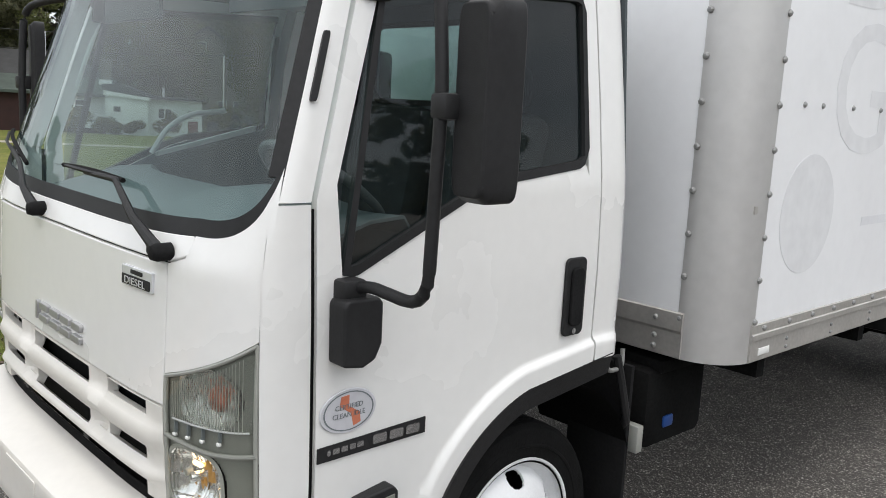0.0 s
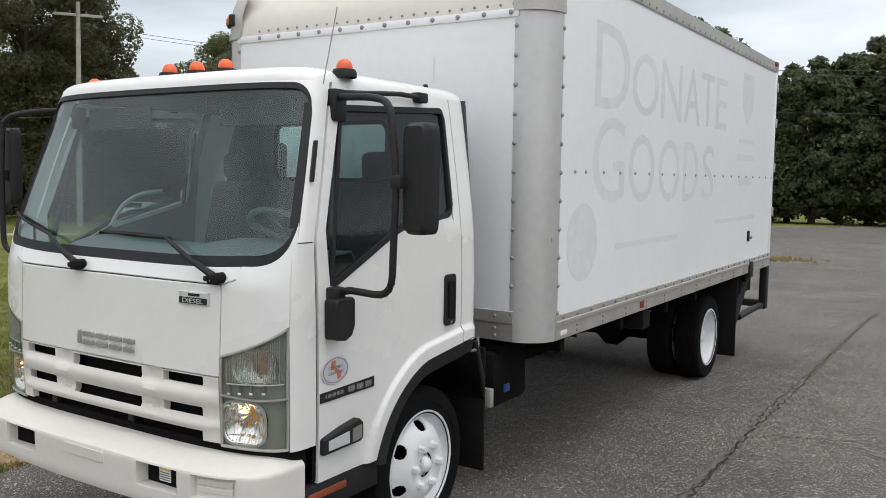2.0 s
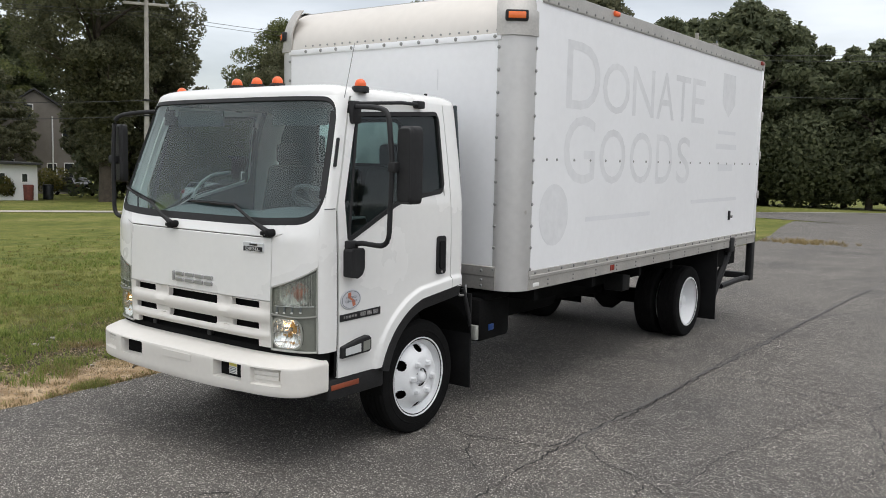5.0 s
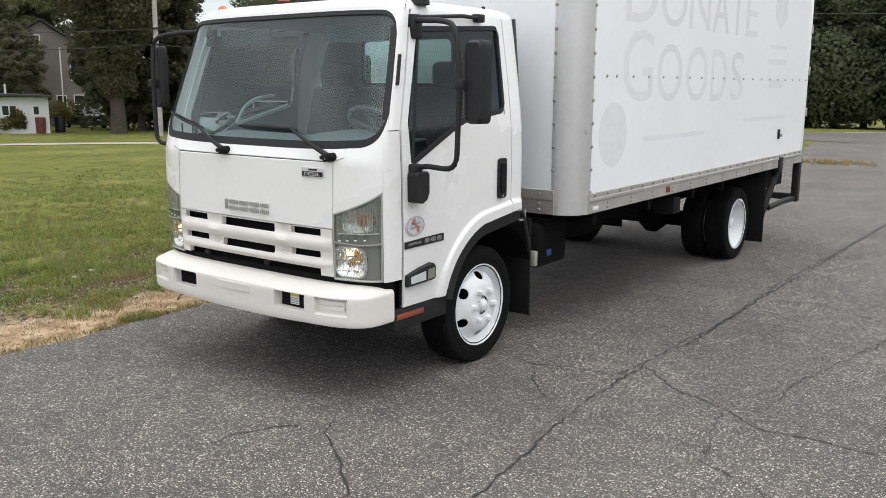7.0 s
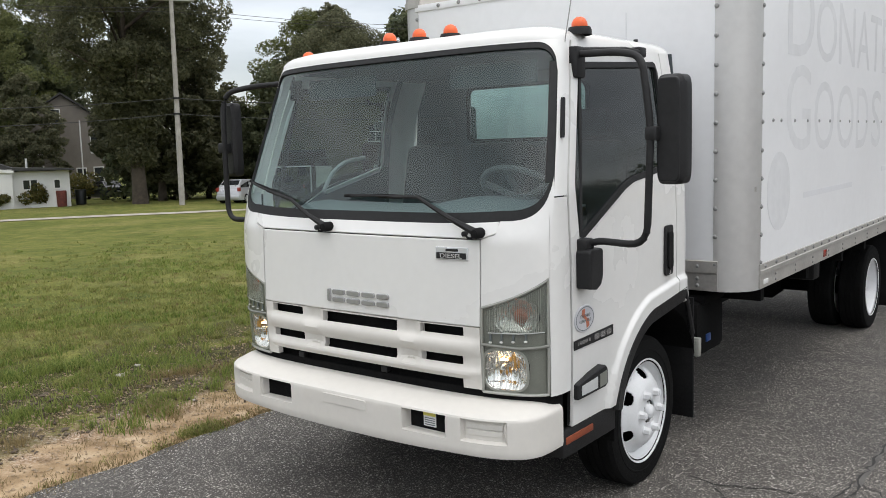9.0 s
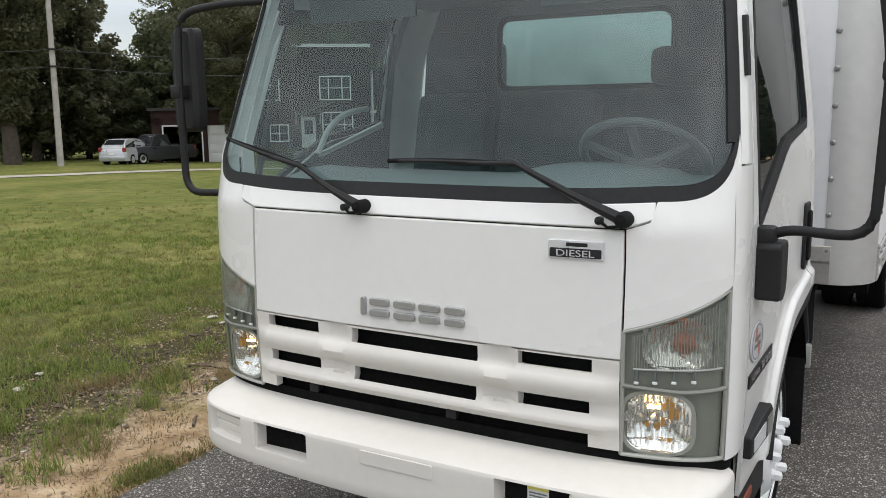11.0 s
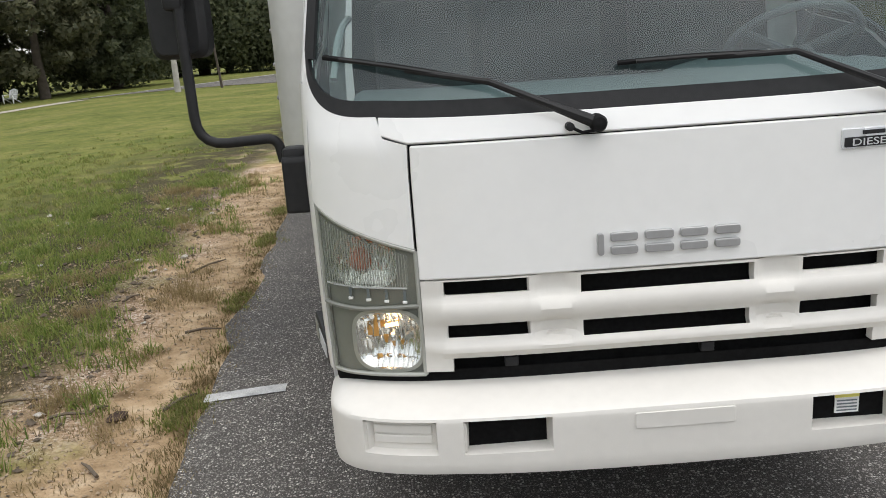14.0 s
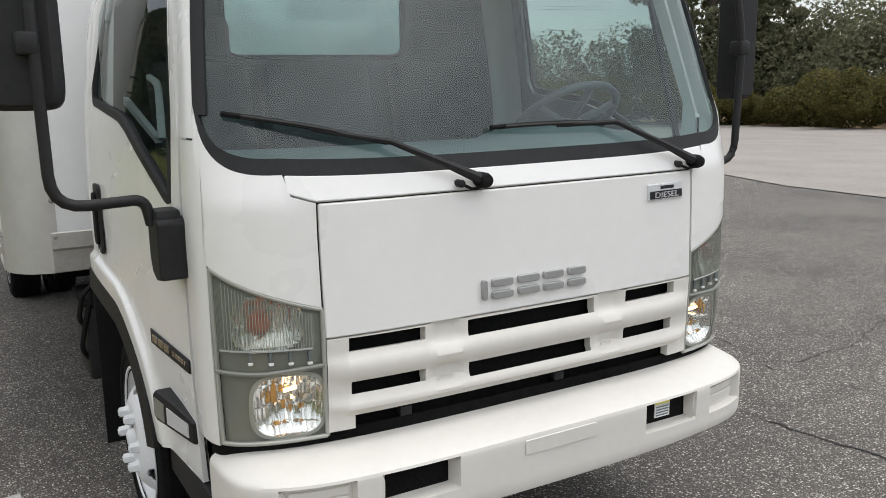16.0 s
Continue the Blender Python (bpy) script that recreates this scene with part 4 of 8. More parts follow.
# headlights
for sd in (-1, 1):
    ph = [sd * v for v in lin(P71 + 0.5, PL - 0.4, 14)]
    top = lambda p: corner_low(math.copysign(min(abs(p), PL - 0.1), p)) - 0.008
    LOW = (0.812, 0.862, 0.100, 0.094, 0.62)
    HIGH = (0.862, 1.106, 0.092, 0.080, 0.85)

    def inside(x, z, dish, grow=0.0):
        cx_, cz_, rx, rz, sq = dish
        return (abs(abs(x) - cx_) / (rx + grow)) ** (2 / sq) + (abs(z - cz_) / (rz + grow)) ** (2 / sq) < 1

    def dish_bm(dish, deep, flute=0.0035, pitch=0.013, front=0.010, cols=36, rows=16):
        """A fluted reflector dish whose rim follows the lens."""
        cx_, cz_, rx, rz, sq = dish
        jit = random.Random(int(deep * 1000))
        tilts = [(jit.uniform(-0.55, 0.55), jit.uniform(-0.30, 0.30)) for _ in range(61)]

        def fn(u, v):
            x, z = cx_ + rx * u, cz_ + rz * v
            r = min(1.0, (abs(u) ** (2 / sq) + abs(v) ** (2 / sq)) ** (sq / 2))
            fu, fv = (u * rx / pitch) % 1.0 - 0.5, (v * 1.6) % 1.0 - 0.5
            tx, tz = tilts[(int(u * rx / pitch + 40) * 7 + int(v * 1.6 + 9)) % len(tilts)]
            wave = (flute * (1 - 4 * fu * fu) + pitch * fu * tx + rz * 0.6 * fv * tz) * (1 - r ** 4)
            return nose_x(sd * min(0.972, x), z, front) + Vector((-sd * 0.3, 1, 0)) * (deep * (1 - r * r) - wave)
        bm = grid(lin(-1, 1, cols), lin(-1, 1, rows), fn, lambda u, v: abs(u) ** (2 / sq) + abs(v) ** (2 / sq) < 1.12)
        return bm

    def rim_bm(dish, r0, r1, front):
        cx_, cz_, rx, rz, sq = dish

        def fn(j, s):
            ca, sa = math.cos(j * math.tau / 48), math.sin(j * math.tau / 48)
            ca, sa = math.copysign(abs(ca) ** sq, ca), math.copysign(abs(sa) ** sq, sa)
            return nose_x(sd * min(0.975, cx_ + rx * s * ca), cz_ + rz * s * sa, front)
        return grid(range(49), [r0, (r0 + r1) / 2, r1], fn)

    fine = [sd * v for v in lin(P71 + 0.5, PL - 0.4, 60)]
    shell = grid(fine, lin(0, 1, 60), lambda p, t: nose(p, 0.757 + (top(p) - 0.757) * t, 0.016))
    gone = [f for f in shell.faces if inside(*f.calc_center_median().xz, LOW, -0.004) or inside(*f.calc_center_median().xz, HIGH, -0.004)]
    bmesh.ops.delete(shell, geom=gone, context="FACES")
    hl = part("headlight", shell, M_GREYLAMP, truck, "clear headlight with grey-green bezel", centre=CAB_C)
    part("lamp_joint", columns(ph, lambda p: top(p) - 0.006, lambda p: top(p) + 0.014, 3, 0.012), M_DARK, hl, "dark joint over the lens", centre=CAB_C)
    part("lens", columns(ph, lambda p: 0.754, top, 12, 0.002), M_LENS, hl, "clear lens", centre=CAB_C).visible_shadow = False
    edge = [nose(p, top(p), 0.006) for p in ph] + [nose(ph[-1], z, 0.006) for z in lin(top(ph[-1]), 0.757, 8)] + [nose(p, 0.757, 0.006) for p in ph[::-1]] + [nose(ph[0], z, 0.006) for z in lin(0.757, top(ph[0]), 8)]
    part("rim", add_tube(bmesh.new(), edge, 0.007, 8), M_SMOKE, hl, "grey lens rim")
    part("divider", add_tube(bmesh.new(), [nose(p, 0.964 + 0.02 * abs(abs(p) - 50) / 40, 0.004) for p in ph], 0.007, 8), M_GREYLAMP, hl)
    part("lamp_back", columns(ph, lambda p: 0.78, lambda p: top(p) - 0.01, 4, 0.13), M_DARK, hl, centre=CAB_C)
    rf = part("reflector", dish_bm(LOW, 0.052, 0.0030, 0.0145, 0.010, 64, 30), M_FACET, hl, "fluted bright reflector", smooth=None)
    part("reflector_rim", rim_bm(LOW, 0.95, 1.06, 0.008), M_SMOKE, rf)
    c = nose_x(sd * 0.815, 0.872, 0.030)
    part("bulb_shield", lathe([(0, -0.020), (0.010, -0.017), (0.014, -0.006), (0.014, 0.02)], c, 16, "y"), M_FACET, rf, "chrome bulb shield")
    part("bulb", cyl(c + Vector((-0.022, 0.006, 0.030)), c + Vector((0.016, 0.006, 0.034)), 0.006, seg=10), M_BULB, rf, "warm lit bulb")
    # amber patches paint the bulb's reflections onto the fluted dish
    for dx, z0, z1, wd in ((-0.066, 0.872, 0.905, 0.010), (-0.052, 0.868, 0.934, 0.013), (-0.036, 0.898, 0.938, 0.014), (-0.020, 0.905, 0.936, 0.012), (-0.030, 0.846, 0.872, 0.010), (-0.014, 0.834, 0.858, 0.009),
                           (0.004, 0.912, 0.934, 0.010), (0.014, 0.838, 0.852, 0.010), (-0.048, 0.800, 0.812, 0.014), (-0.026, 0.797, 0.810, 0.016), (0.0, 0.796, 0.806, 0.018), (0.024, 0.798, 0.808, 0.014)):
        part("painted_amber_glint", grid([0, 0.5, 1], [z0, (z0 + z1) / 2, z1], lambda u, z: nose_x(sd * (0.815 - dx) + wd * (u - 0.5), z, 0.026 + 0.022 * (1 - abs(dx) / 0.07) + 0.003 * math.sin(u * 9 + z * 70))), M_AMBERGLINT, rf, "amber bulb reflection painted on the reflector", solid=0.002)
    part("bulb_port", lathe([(0, -0.004), (0.009, -0.004), (0.011, 0.002), (0.011, 0.014)], nose_x(sd * 0.772, 0.868, 0.034), 16, "y"), M_SMOKE, rf, "dark round port in the reflector")
    part("lower_shelf", grid([sd * v for v in lin(0.735, 0.885, 16)], [0, 1], lambda x, v: nose_x(x, 0.772 + 0.012 * v, 0.007 + 0.035 * v)), M_FACET, rf)
    tr = part("turn_signal", dish_bm(HIGH, 0.040, 0.003, 0.011), M_FACET, hl, "ribbed turn signal", smooth=None)
    c2 = nose_x(sd * 0.884, 1.098, 0.020)
    part("signal_shelf", grid([sd * v for v in lin(0.795, 0.915, 14)], lin(0, 1, 3), lambda x, v: nose_x(x, 1.040 + 0.036 * v * (1 - 0.5 * ((abs(x) - 0.855) / 0.06) ** 2), 0.012 + 0.02 * v)), M_FACET, tr, "bright shelf reflector", smooth=None)
    # bulb made oversize, so its amber also paints the reflection around it
    part("bulb", lathe([(0, -0.012), (0.016, -0.010), (0.028, -0.002), (0.034, 0.010), (0.026, 0.026)], c2 + Vector((0, 0.006, 0.006)), 16, "y"), M_DULLAMBER, tr, "amber bulb")
    for k in range(4):
        pp = nose_x(sd * (0.75 + 0.052 * k), 0.985 + 0.004 * k, 0.004)
        part("lens_stud", box(pp.x - 0.007, pp.x + 0.007, pp.y - 0.004, pp.y + 0.006, pp.z - 0.004, pp.z + 0.004, 0.002), M_WHITE, hl)
        part("stud_rib", box(pp.x - 0.004, pp.x + 0.004, pp.y, pp.y + 0.008, pp.z + 0.005, pp.z + 0.036), M_DASH, hl)
    part("lens_ledge", add_tube(bmesh.new(), [nose(p, 1.026 + 0.012 * (abs(p) - P71) / (PL - P71), 0.005) for p in ph[1:-1]], 0.003, 6), M_PALEGREY, hl)
    flutes = bmesh.new()
    for k in range(30):
        xr = 0.742 + 0.0076 * k
        zt = top(phi_of(xr)) - 0.018
        if zt > 1.05:
            a, b = nose_x(sd * (xr - 0.0007), 1.034, 0.0025), nose_x(sd * (xr + 0.0007), 1.034, 0.0025)
            c_, d_ = nose_x(sd * (xr + 0.0007), zt, 0.0025), nose_x(sd * (xr - 0.0007), zt, 0.0025)
            flutes.faces.new([flutes.verts.new(p) for p in (a, b, c_, d_)])
    tagged(part("lens_fluting", flutes, M_SMOKE, hl, "fine moulded flutes", solid=0.001), "fine moulded flutes", kind="stuff")
    rib_p = lin(phi_of(0.735), PL - 1.0, 110)
    part("lens_ribs", grid([sd * v for v in rib_p], [0, 1], lambda p, v: nose(p, 1.032 + (top(p) - 0.016 - 1.032) * v, 0.004 + 0.004 * (rib_p.index(abs(p)) % 2))), M_FLUTE, hl, "fluted lens", centre=CAB_C, smooth=None).visible_shadow = False

# bumper: one moulded shell with pockets
B_PROFILE = [(0.14, 0.504), (0.03, 0.502), (0.006, 0.510), (0.0, 0.526), (0.0, 0.545), (0.0, 0.572), (0.0, 0.578), (0.0, 0.618), (0.0, 0.650), (0.0, 0.668), (0.001, 0.674), (0.004, 0.682), (0.018, 0.691), (0.10, 0.717), (0.165, 0.728), (0.20, 0.730)]


def bumper_plan(phi, inset):
    s, c = abs(math.sin(radians(phi))), max(0.0, math.cos(radians(phi)))
    xs, ys, y0, k = 0.998 - inset * 0.45, 0.085, -0.275 + inset, 2 / 4.2
    return math.copysign(xs * s ** k, phi), ys - (ys - y0) * c ** k


POCKETS = [(-0.604, -0.370, 0.574, 0.671, 0.075), (0.370, 0.604, 0.574, 0.671, 0.075), (-0.885, -0.690, 0.574, 0.671, 0.030), (0.690, 0.885, 0.574, 0.671, 0.030)]
b_phis = set(lin(-90, 90, 90))
for x0, x1, _, _, _ in POCKETS:
    for x in (x0 - 0.006, x0 + 0.006, x1 - 0.006, x1 + 0.006):
        b_phis.add(math.copysign(math.degrees(math.asin(min(1, abs(x) / 0.998) ** 2.1)), x))
b_phis = sorted(b_phis)


def bumper_pt(phi, k):
    inset, z = B_PROFILE[int(k)]
    x, y = bumper_plan(phi, inset)
    for x0, x1, z0, z1, deep in POCKETS:
        if x0 < x < x1 and z0 < z < z1:
            y += deep * 0.9
            x -= math.copysign(deep * 0.3, x) if abs(x) > 0.65 else 0
    if abs(x) < 0.62:
        z -= 0.012 * (1 - (x / 0.62) ** 2) if z < 0.53 else 0
    return Vector((x * (WIDE if x < 0 else 1.0), y, z))


bumper = part("bumper", grid(b_phis, range(len(B_PROFILE)), bumper_pt), M_BUMPER, truck, "moulded white front bumper", smooth=35, centre=(0, 0.6, 0.6), solid=0.012)
for sd in (-1, 1):
    bx0, bx1 = (0.372, 0.602) if sd > 0 else (-0.611, -0.378)
    # black panel in the pocket paints the shade of the tow hole
    part("tow_shade_panel", box(bx0, bx1, -0.217, -0.19, 0.574, 0.672), M_DARK, bumper, "black panel painting the shade in the tow hook recess")
    for k in range(2):
        z0 = 0.598 + 0.030 * k
        def blank(u, v, d):
            p = bumper_plan(math.copysign(math.degrees(math.asin((u / 0.998) ** 2.1)), sd), 0.022 - d)
            return Vector((p[0] * (WIDE if sd < 0 else 1.0), p[1], v))
        part("fog_lamp_blank", plate([(0.705, z0), (0.75, z0), (0.80, z0), (0.84, z0), (0.872, z0), (0.872, z0 + 0.026), (0.84, z0 + 0.026), (0.80, z0 + 0.026), (0.75, z0 + 0.026), (0.705, z0 + 0.026)], -0.014, blank), M_BUMPER, bumper, bevel=0.004)
part("plate_rest", plate(round_rect(-0.137, 0.145, 0.620, 0.668, 0.006), 0.006, lambda u, v, d: Vector((u, bumper_plan(math.copysign(math.degrees(math.asin((abs(u) / 0.998) ** 2.1)), u), 0)[1] - 0.004 + d, v))), M_BUMPER, bumper, bevel=0.002)
tag = part("warning_label", box(0.452, 0.522, -0.221, -0.2175, 0.592, 0.668), M_WHITE, bumper, "white label with a yellow band")
part("label_band", box(0.452, 0.522, -0.2225, -0.2212, 0.640, 0.668), M_YELLOW, tag)
for k in range(4):
    part("print_bar", box(0.458, 0.516, -0.2225, -0.2212, 0.598 + 0.010 * k, 0.602 + 0.010 * k), M_DASH, tag)

# wipers
for px, pts in ((-0.195, [(-0.92, 1.682), (-0.74, 1.64), (-0.478, 1.588)]), (0.705, [(-0.125, 1.615), (0.10, 1.621), (0.355, 1.612)])):
    piv = nose_x(px, 1.465) + Vector((0, -0.03, 0))
    arm_end = nose_x((pts[0][0] + pts[-1][0]) / 2, (pts[0][1] + pts[-1][1]) / 2) + Vector((0, -0.030, 0))
    knuckle = nose_x(pts[-1][0], pts[-1][1]) + Vector((0, -0.035, 0.004))
    arm = part("wiper_arm", add_tube(bmesh.new(), [piv, piv.lerp(knuckle, 0.45) + Vector((0, -0.015, 0)), knuckle, knuckle.lerp(arm_end, 1.0)], [0.018, 0.012, 0.009, 0.007], 8), M_BLACK, truck, "black wiper arm")
    part("wiper_cap", lathe([(0, -0.028), (0.018, -0.024), (0.024, -0.008), (0.024, 0.03)], piv, 16, "y"), M_RUBBER, arm, "black pivot cap")
    jet = piv + Vector((-0.075, 0.01, -0.006))
    part("washer_hose", add_tube(bmesh.new(), [piv + Vector((0, 0, -0.018)), piv + Vector((-0.045, -0.004, -0.022)), jet], 0.005, 6), M_RUBBER, arm)
    part("washer_jet", lathe([(0, -0.012), (0.012, -0.008), (0.012, 0.02)], jet, 10, "y"), M_BLACK, arm)
    blade = [nose_x(x, z) + Vector((0, -0.012, 0)) for x, z in [pts[0]] + [((pts[0][0] * (1 - t) + pts[-1][0] * t), (pts[0][1] * (1 - t) + pts[-1][1] * t) + 0.006 * math.sin(t * math.pi)) for t in lin(0.1, 0.9, 8)] + [pts[-1]]]
    bl = part("wiper_blade", add_tube(bmesh.new(), blade, 0.008, 6), M_RUBBER, arm, "black rubber wiper blade")
    part("blade_bridge", add_tube(bmesh.new(), [blade[1] + Vector((0, -0.01, 0)), blade[4] + Vector((0, -0.026, 0)), blade[6] + Vector((0, -0.026, 0)), blade[8] + Vector((0, -0.01, 0))], 0.006, 6), M_BLACK, bl)

# mirrors on bent arms; the one on the far door is swung further forward
for sd in (-1, 1):
    fw = -0.088 if sd < 0 else -0.012
    base = part("mirror_base", plate([(0.203, 1.200), (0.265, 1.190), (0.305, 1.208), (0.325, 1.250), (0.325, 1.360), (0.312, 1.375), (0.213, 1.375), (0.2, 1.362)], 0.075, lambda u, v, d: (sd * ((1.085 if sd > 0 else 1.102) - d * (1.0 if sd > 0 else 1.4)), u + fw, v + (0.022 if sd < 0 else 0))), M_BLACK, truck, "black mirror foot on the door", bevel=0.02)
    part("mirror_socket", box(*((1.0, 1.06) if sd > 0 else (-1.10, -1.03)), 0.215 + fw, 0.29 + fw, 1.36, 1.42, 0.012), M_BLACK, base)
    arm_pts = bend([*([(1.02, 0.265 + fw, 1.385), (1.09, 0.268 + fw, 1.410), (1.32, 0.262 + fw, 1.398), (1.338, 0.262 + fw, 1.9), (1.29, 0.28 + fw, 2.195)] if sd > 0 else [(-1.102, 0.265 + fw, 1.375), (-1.115, 0.268 + fw, 1.448), (-1.354, 0.262 + fw, 1.440), (-1.358, 0.262 + fw, 1.9), (-1.36, 0.28 + fw, 2.195)]), (sd * 1.15, 0.335 + fw, 2.225), (sd * 0.935, 0.36, 2.235)], 0.09)
    arm = part("mirror_arm", add_tube(bmesh.new(), arm_pts, 0.016, 10), M_BLACK, base, "black bent steel mirror arm")
    part("arm_bracket", box(min(sd * 0.90, sd * 0.955), max(sd * 0.90, sd * 0.955), 0.325, 0.41, 2.13, 2.27, 0.012), M_BLACK, base)
    part("arm_stay", add_tube(bmesh.new(), [(sd * 0.945, 0.38, 2.255), (sd * 0.955, 0.80, 2.285), (sd * 0.94, 1.0, 2.285)], 0.012, 8), M_BLACK, base)
    part("stay_bracket", box(min(sd * 0.90, sd * 0.955), max(sd * 0.90, sd * 0.955), 0.97, 1.05, 2.26, 2.31, 0.008), M_BLACK, base)

    def shell(u, v):
        a = u * math.tau
        zc, hz, xc, hx_ = (1.884, 0.228, 1.402, 0.062) if sd > 0 else (1.918, 0.220, -1.380, 0.097)
        k = 0.32
        cx, cz = math.cos(a), math.sin(a)
        px = xc + math.copysign(abs(cx) ** k, cx) * hx_ * (1.0 if v > 0.2 else 0.80)
        pz = zc + math.copysign(abs(cz) ** 0.22, cz) * hz * (1.0 if v > 0.2 else 0.94)
        return Vector((px, (0.285 if sd > 0 else 0.308) + fw + (0.110 if sd > 0 else 0.058) * v, pz))
    bm = grid(lin(0, 1, 40), [0.0, 0.12, 0.3, 0.75, 1.0], shell)
    bmesh.ops.remove_doubles(bm, verts=bm.verts, dist=0.0005)
    for rim_edges in [[e for e in bm.edges if e.is_boundary]]:
        bmesh.ops.edgeloop_fill(bm, edges=rim_edges)
    bmesh.ops.recalc_face_normals(bm, faces=bm.faces)
    turn = Matrix.Translation((-1.388, 0.34 + fw, 0)) @ Matrix.Rotation(radians(-14), 4, "Z") @ Matrix.Translation((1.388, -0.34 - fw, 0)) if sd < 0 else Matrix()
    bmesh.ops.transform(bm, matrix=turn, verts=bm.verts)
    head = part("mirror_head", bm, M_BLACK, base, "tall black mirror housing", bevel=0.012)
    part("mirror_glass", plate(round_rect(*((1.352, 1.440) if sd > 0 else (1.310, 1.466)), 1.70, 2.10, 0.02), 0.004, lambda u, v, d: turn @ Vector((sd * u, (0.3995 if sd > 0 else 0.3705) + fw - d, v))), M_CHROME, head, "mirror glass")
    part("arm_clamp", box(*((1.315, 1.37) if sd > 0 else (-1.40, -1.345)), 0.244 + fw, 0.312 + fw, 1.84, 1.90, 0.01), M_BLACK, head)

# cab back wall with its window, and the inside
def back_keep(x, z):
    return not (-0.48 < x < 0.38 and 1.875 < z < 2.200)


bxs = [-0.90, -0.70, -0.48, -0.42, -0.2, 0, 0.2, 0.33, 0.38, 0.60, 0.80, 0.90]
part("back_wall", grid(bxs, [1.06, 1.2, 1.6, 1.875, 1.9, 2.0, 2.14, 2.200, 2.31], lambda x, z: Vector((x * (1.0 if abs(x) < 0.7 else 1.07 - 0.07 * max(0.0, (z - 1.6) / 0.71)), 1.482, z)), back_keep), M_LINER, truck, "grey cab back wall", solid=0.012)
part("rear_window", plate(round_rect(-0.49, 0.39, 1.868, 2.207, 0.05), 0.004, lambda u, v, d: (u, 1.490 + d, v)), M_GLASS, truck, "small rear cab window").visible_shadow = False
bm = bmesh.new()
o, i_ = round_rect(-0.50, 0.40, 1.855, 2.220, 0.06), round_rect(-0.475, 0.375, 1.88, 2.195, 0.05)
va, vb = [bm.verts.new((u, 1.468, v)) for u, v in o], [bm.verts.new((u, 1.468, v)) for u, v in i_]
for k in range(len(va)):
    bm.faces.new((va[k], va[(k + 1) % len(va)], vb[(k + 1) % len(va)], vb[k]))
part("rear_window_seal", bm, M_BLACK, truck, "black rear window seal", solid=0.01)
part("headliner", grid(lin(-0.86, 0.86, 8), lin(0.34, 1.44, 8), lambda x, y: Vector((x, y, 2.285 - 0.03 * abs(x) ** 3))), M_LINER, truck, "grey headliner")
part("cab_floor", box(-0.95, 0.95, 0.02, 1.44, 1.02, 1.10), M_DARK, truck)
part("engine_box", box(-0.60, 0.60, 0.0, 1.42, 0.52, 1.03, 0.02), M_DARK, truck)
part("front_crossmember", box(-0.66, 0.66, -0.02, 0.50, 0.50, 1.03, 0.02), M_DARK, truck)


def dash_pt(x, k):
    y, z = [(-0.02, 1.36), (-0.03, 1.455), (0.10, 1.490), (0.28, 1.540), (0.42, 1.545), (0.47, 1.49), (0.46, 1.15)][int(k)]
    if 0.15 < x < 0.80 and 3 <= k <= 4:
        z += 0.045 * math.sin(math.pi * (x - 0.15) / 0.65) ** 0.6
    return Vector((x * (1 - 0.02 * k), y + 0.14 * (abs(x) / 0.95) ** 4, z))


dash = part("dashboard", grid(lin(-0.94, 0.94, 40), range(7), dash_pt), M_DASH, truck, "grey vinyl dashboard", solid=0.01)
for x in (-0.7, -0.35, 0.0, 0.35):
    part("defrost_vent", box(x, x + 0.22, 0.035, 0.055, 1.474, 1.490, 0.003), M_BLACK, dash)
SW = Matrix.Translation((0.58, 0.46, 1.60)) @ Matrix.Rotation(radians(-38), 4, "X")
bm = bmesh.new()
ring = [SW @ Vector((0.215 * math.cos(a), 0.215 * math.sin(a), 0)) for a in lin(0, math.tau, 40)]
add_tube(bm, ring, 0.015, 10)
wheel_s = part("steering_wheel", bm, M_WHEELG, truck, "grey steering wheel")
hub_c = SW @ Vector((0, 0, -0.035))
part("wheel_hub", lathe([(0, 0.03), (0.05, 0.028), (0.07, 0.0), (0.05, -0.03)], hub_c, 20, "z"), M_WHEELG, wheel_s)
for a in (-25, 205, 270):
    part("spoke", add_tube(bmesh.new(), [hub_c, SW @ Vector((0.21 * math.cos(radians(a)), 0.21 * math.sin(radians(a)), 0))], 0.016, 8), M_WHEELG, wheel_s)
part("steering_column", cyl((0.58, 0.38, 1.30), hub_c, 0.045), M_BLACK, truck)
for x0, x1, hr in ((-0.86, -0.43, 1), (-0.40, 0.12, 0), (0.22, 0.72, 1)):
    st = part("seat", box(x0, x1, 0.72, 1.24, 1.10, 1.30, 0.05), M_SEAT, truck, "dark grey cloth seat")
    bm = box(x0 + 0.01, x1 - 0.01, -0.07, 0.07, 0.0, 0.60, 0.05)
    bmesh.ops.transform(bm, matrix=Matrix.Translation((0, 1.20, 1.26)) @ Matrix.Rotation(radians(-12), 4, "X"), verts=bm.verts)
    part("seat_back", bm, M_SEAT, st)
    if hr:
        xm = (x0 + x1) / 2
        part("headrest", box(xm - 0.14, xm + 0.14, 1.28, 1.38, 1.86, 2.03, 0.04), M_SEAT, st)
part("sun_visor", box(0.25, 0.75, 0.31, 0.33, 2.12, 2.23, 0.008), M_LINER, truck)
part("sun_visor", box(-0.75, -0.25, 0.31, 0.33, 2.12, 2.23, 0.008), M_LINER, truck)

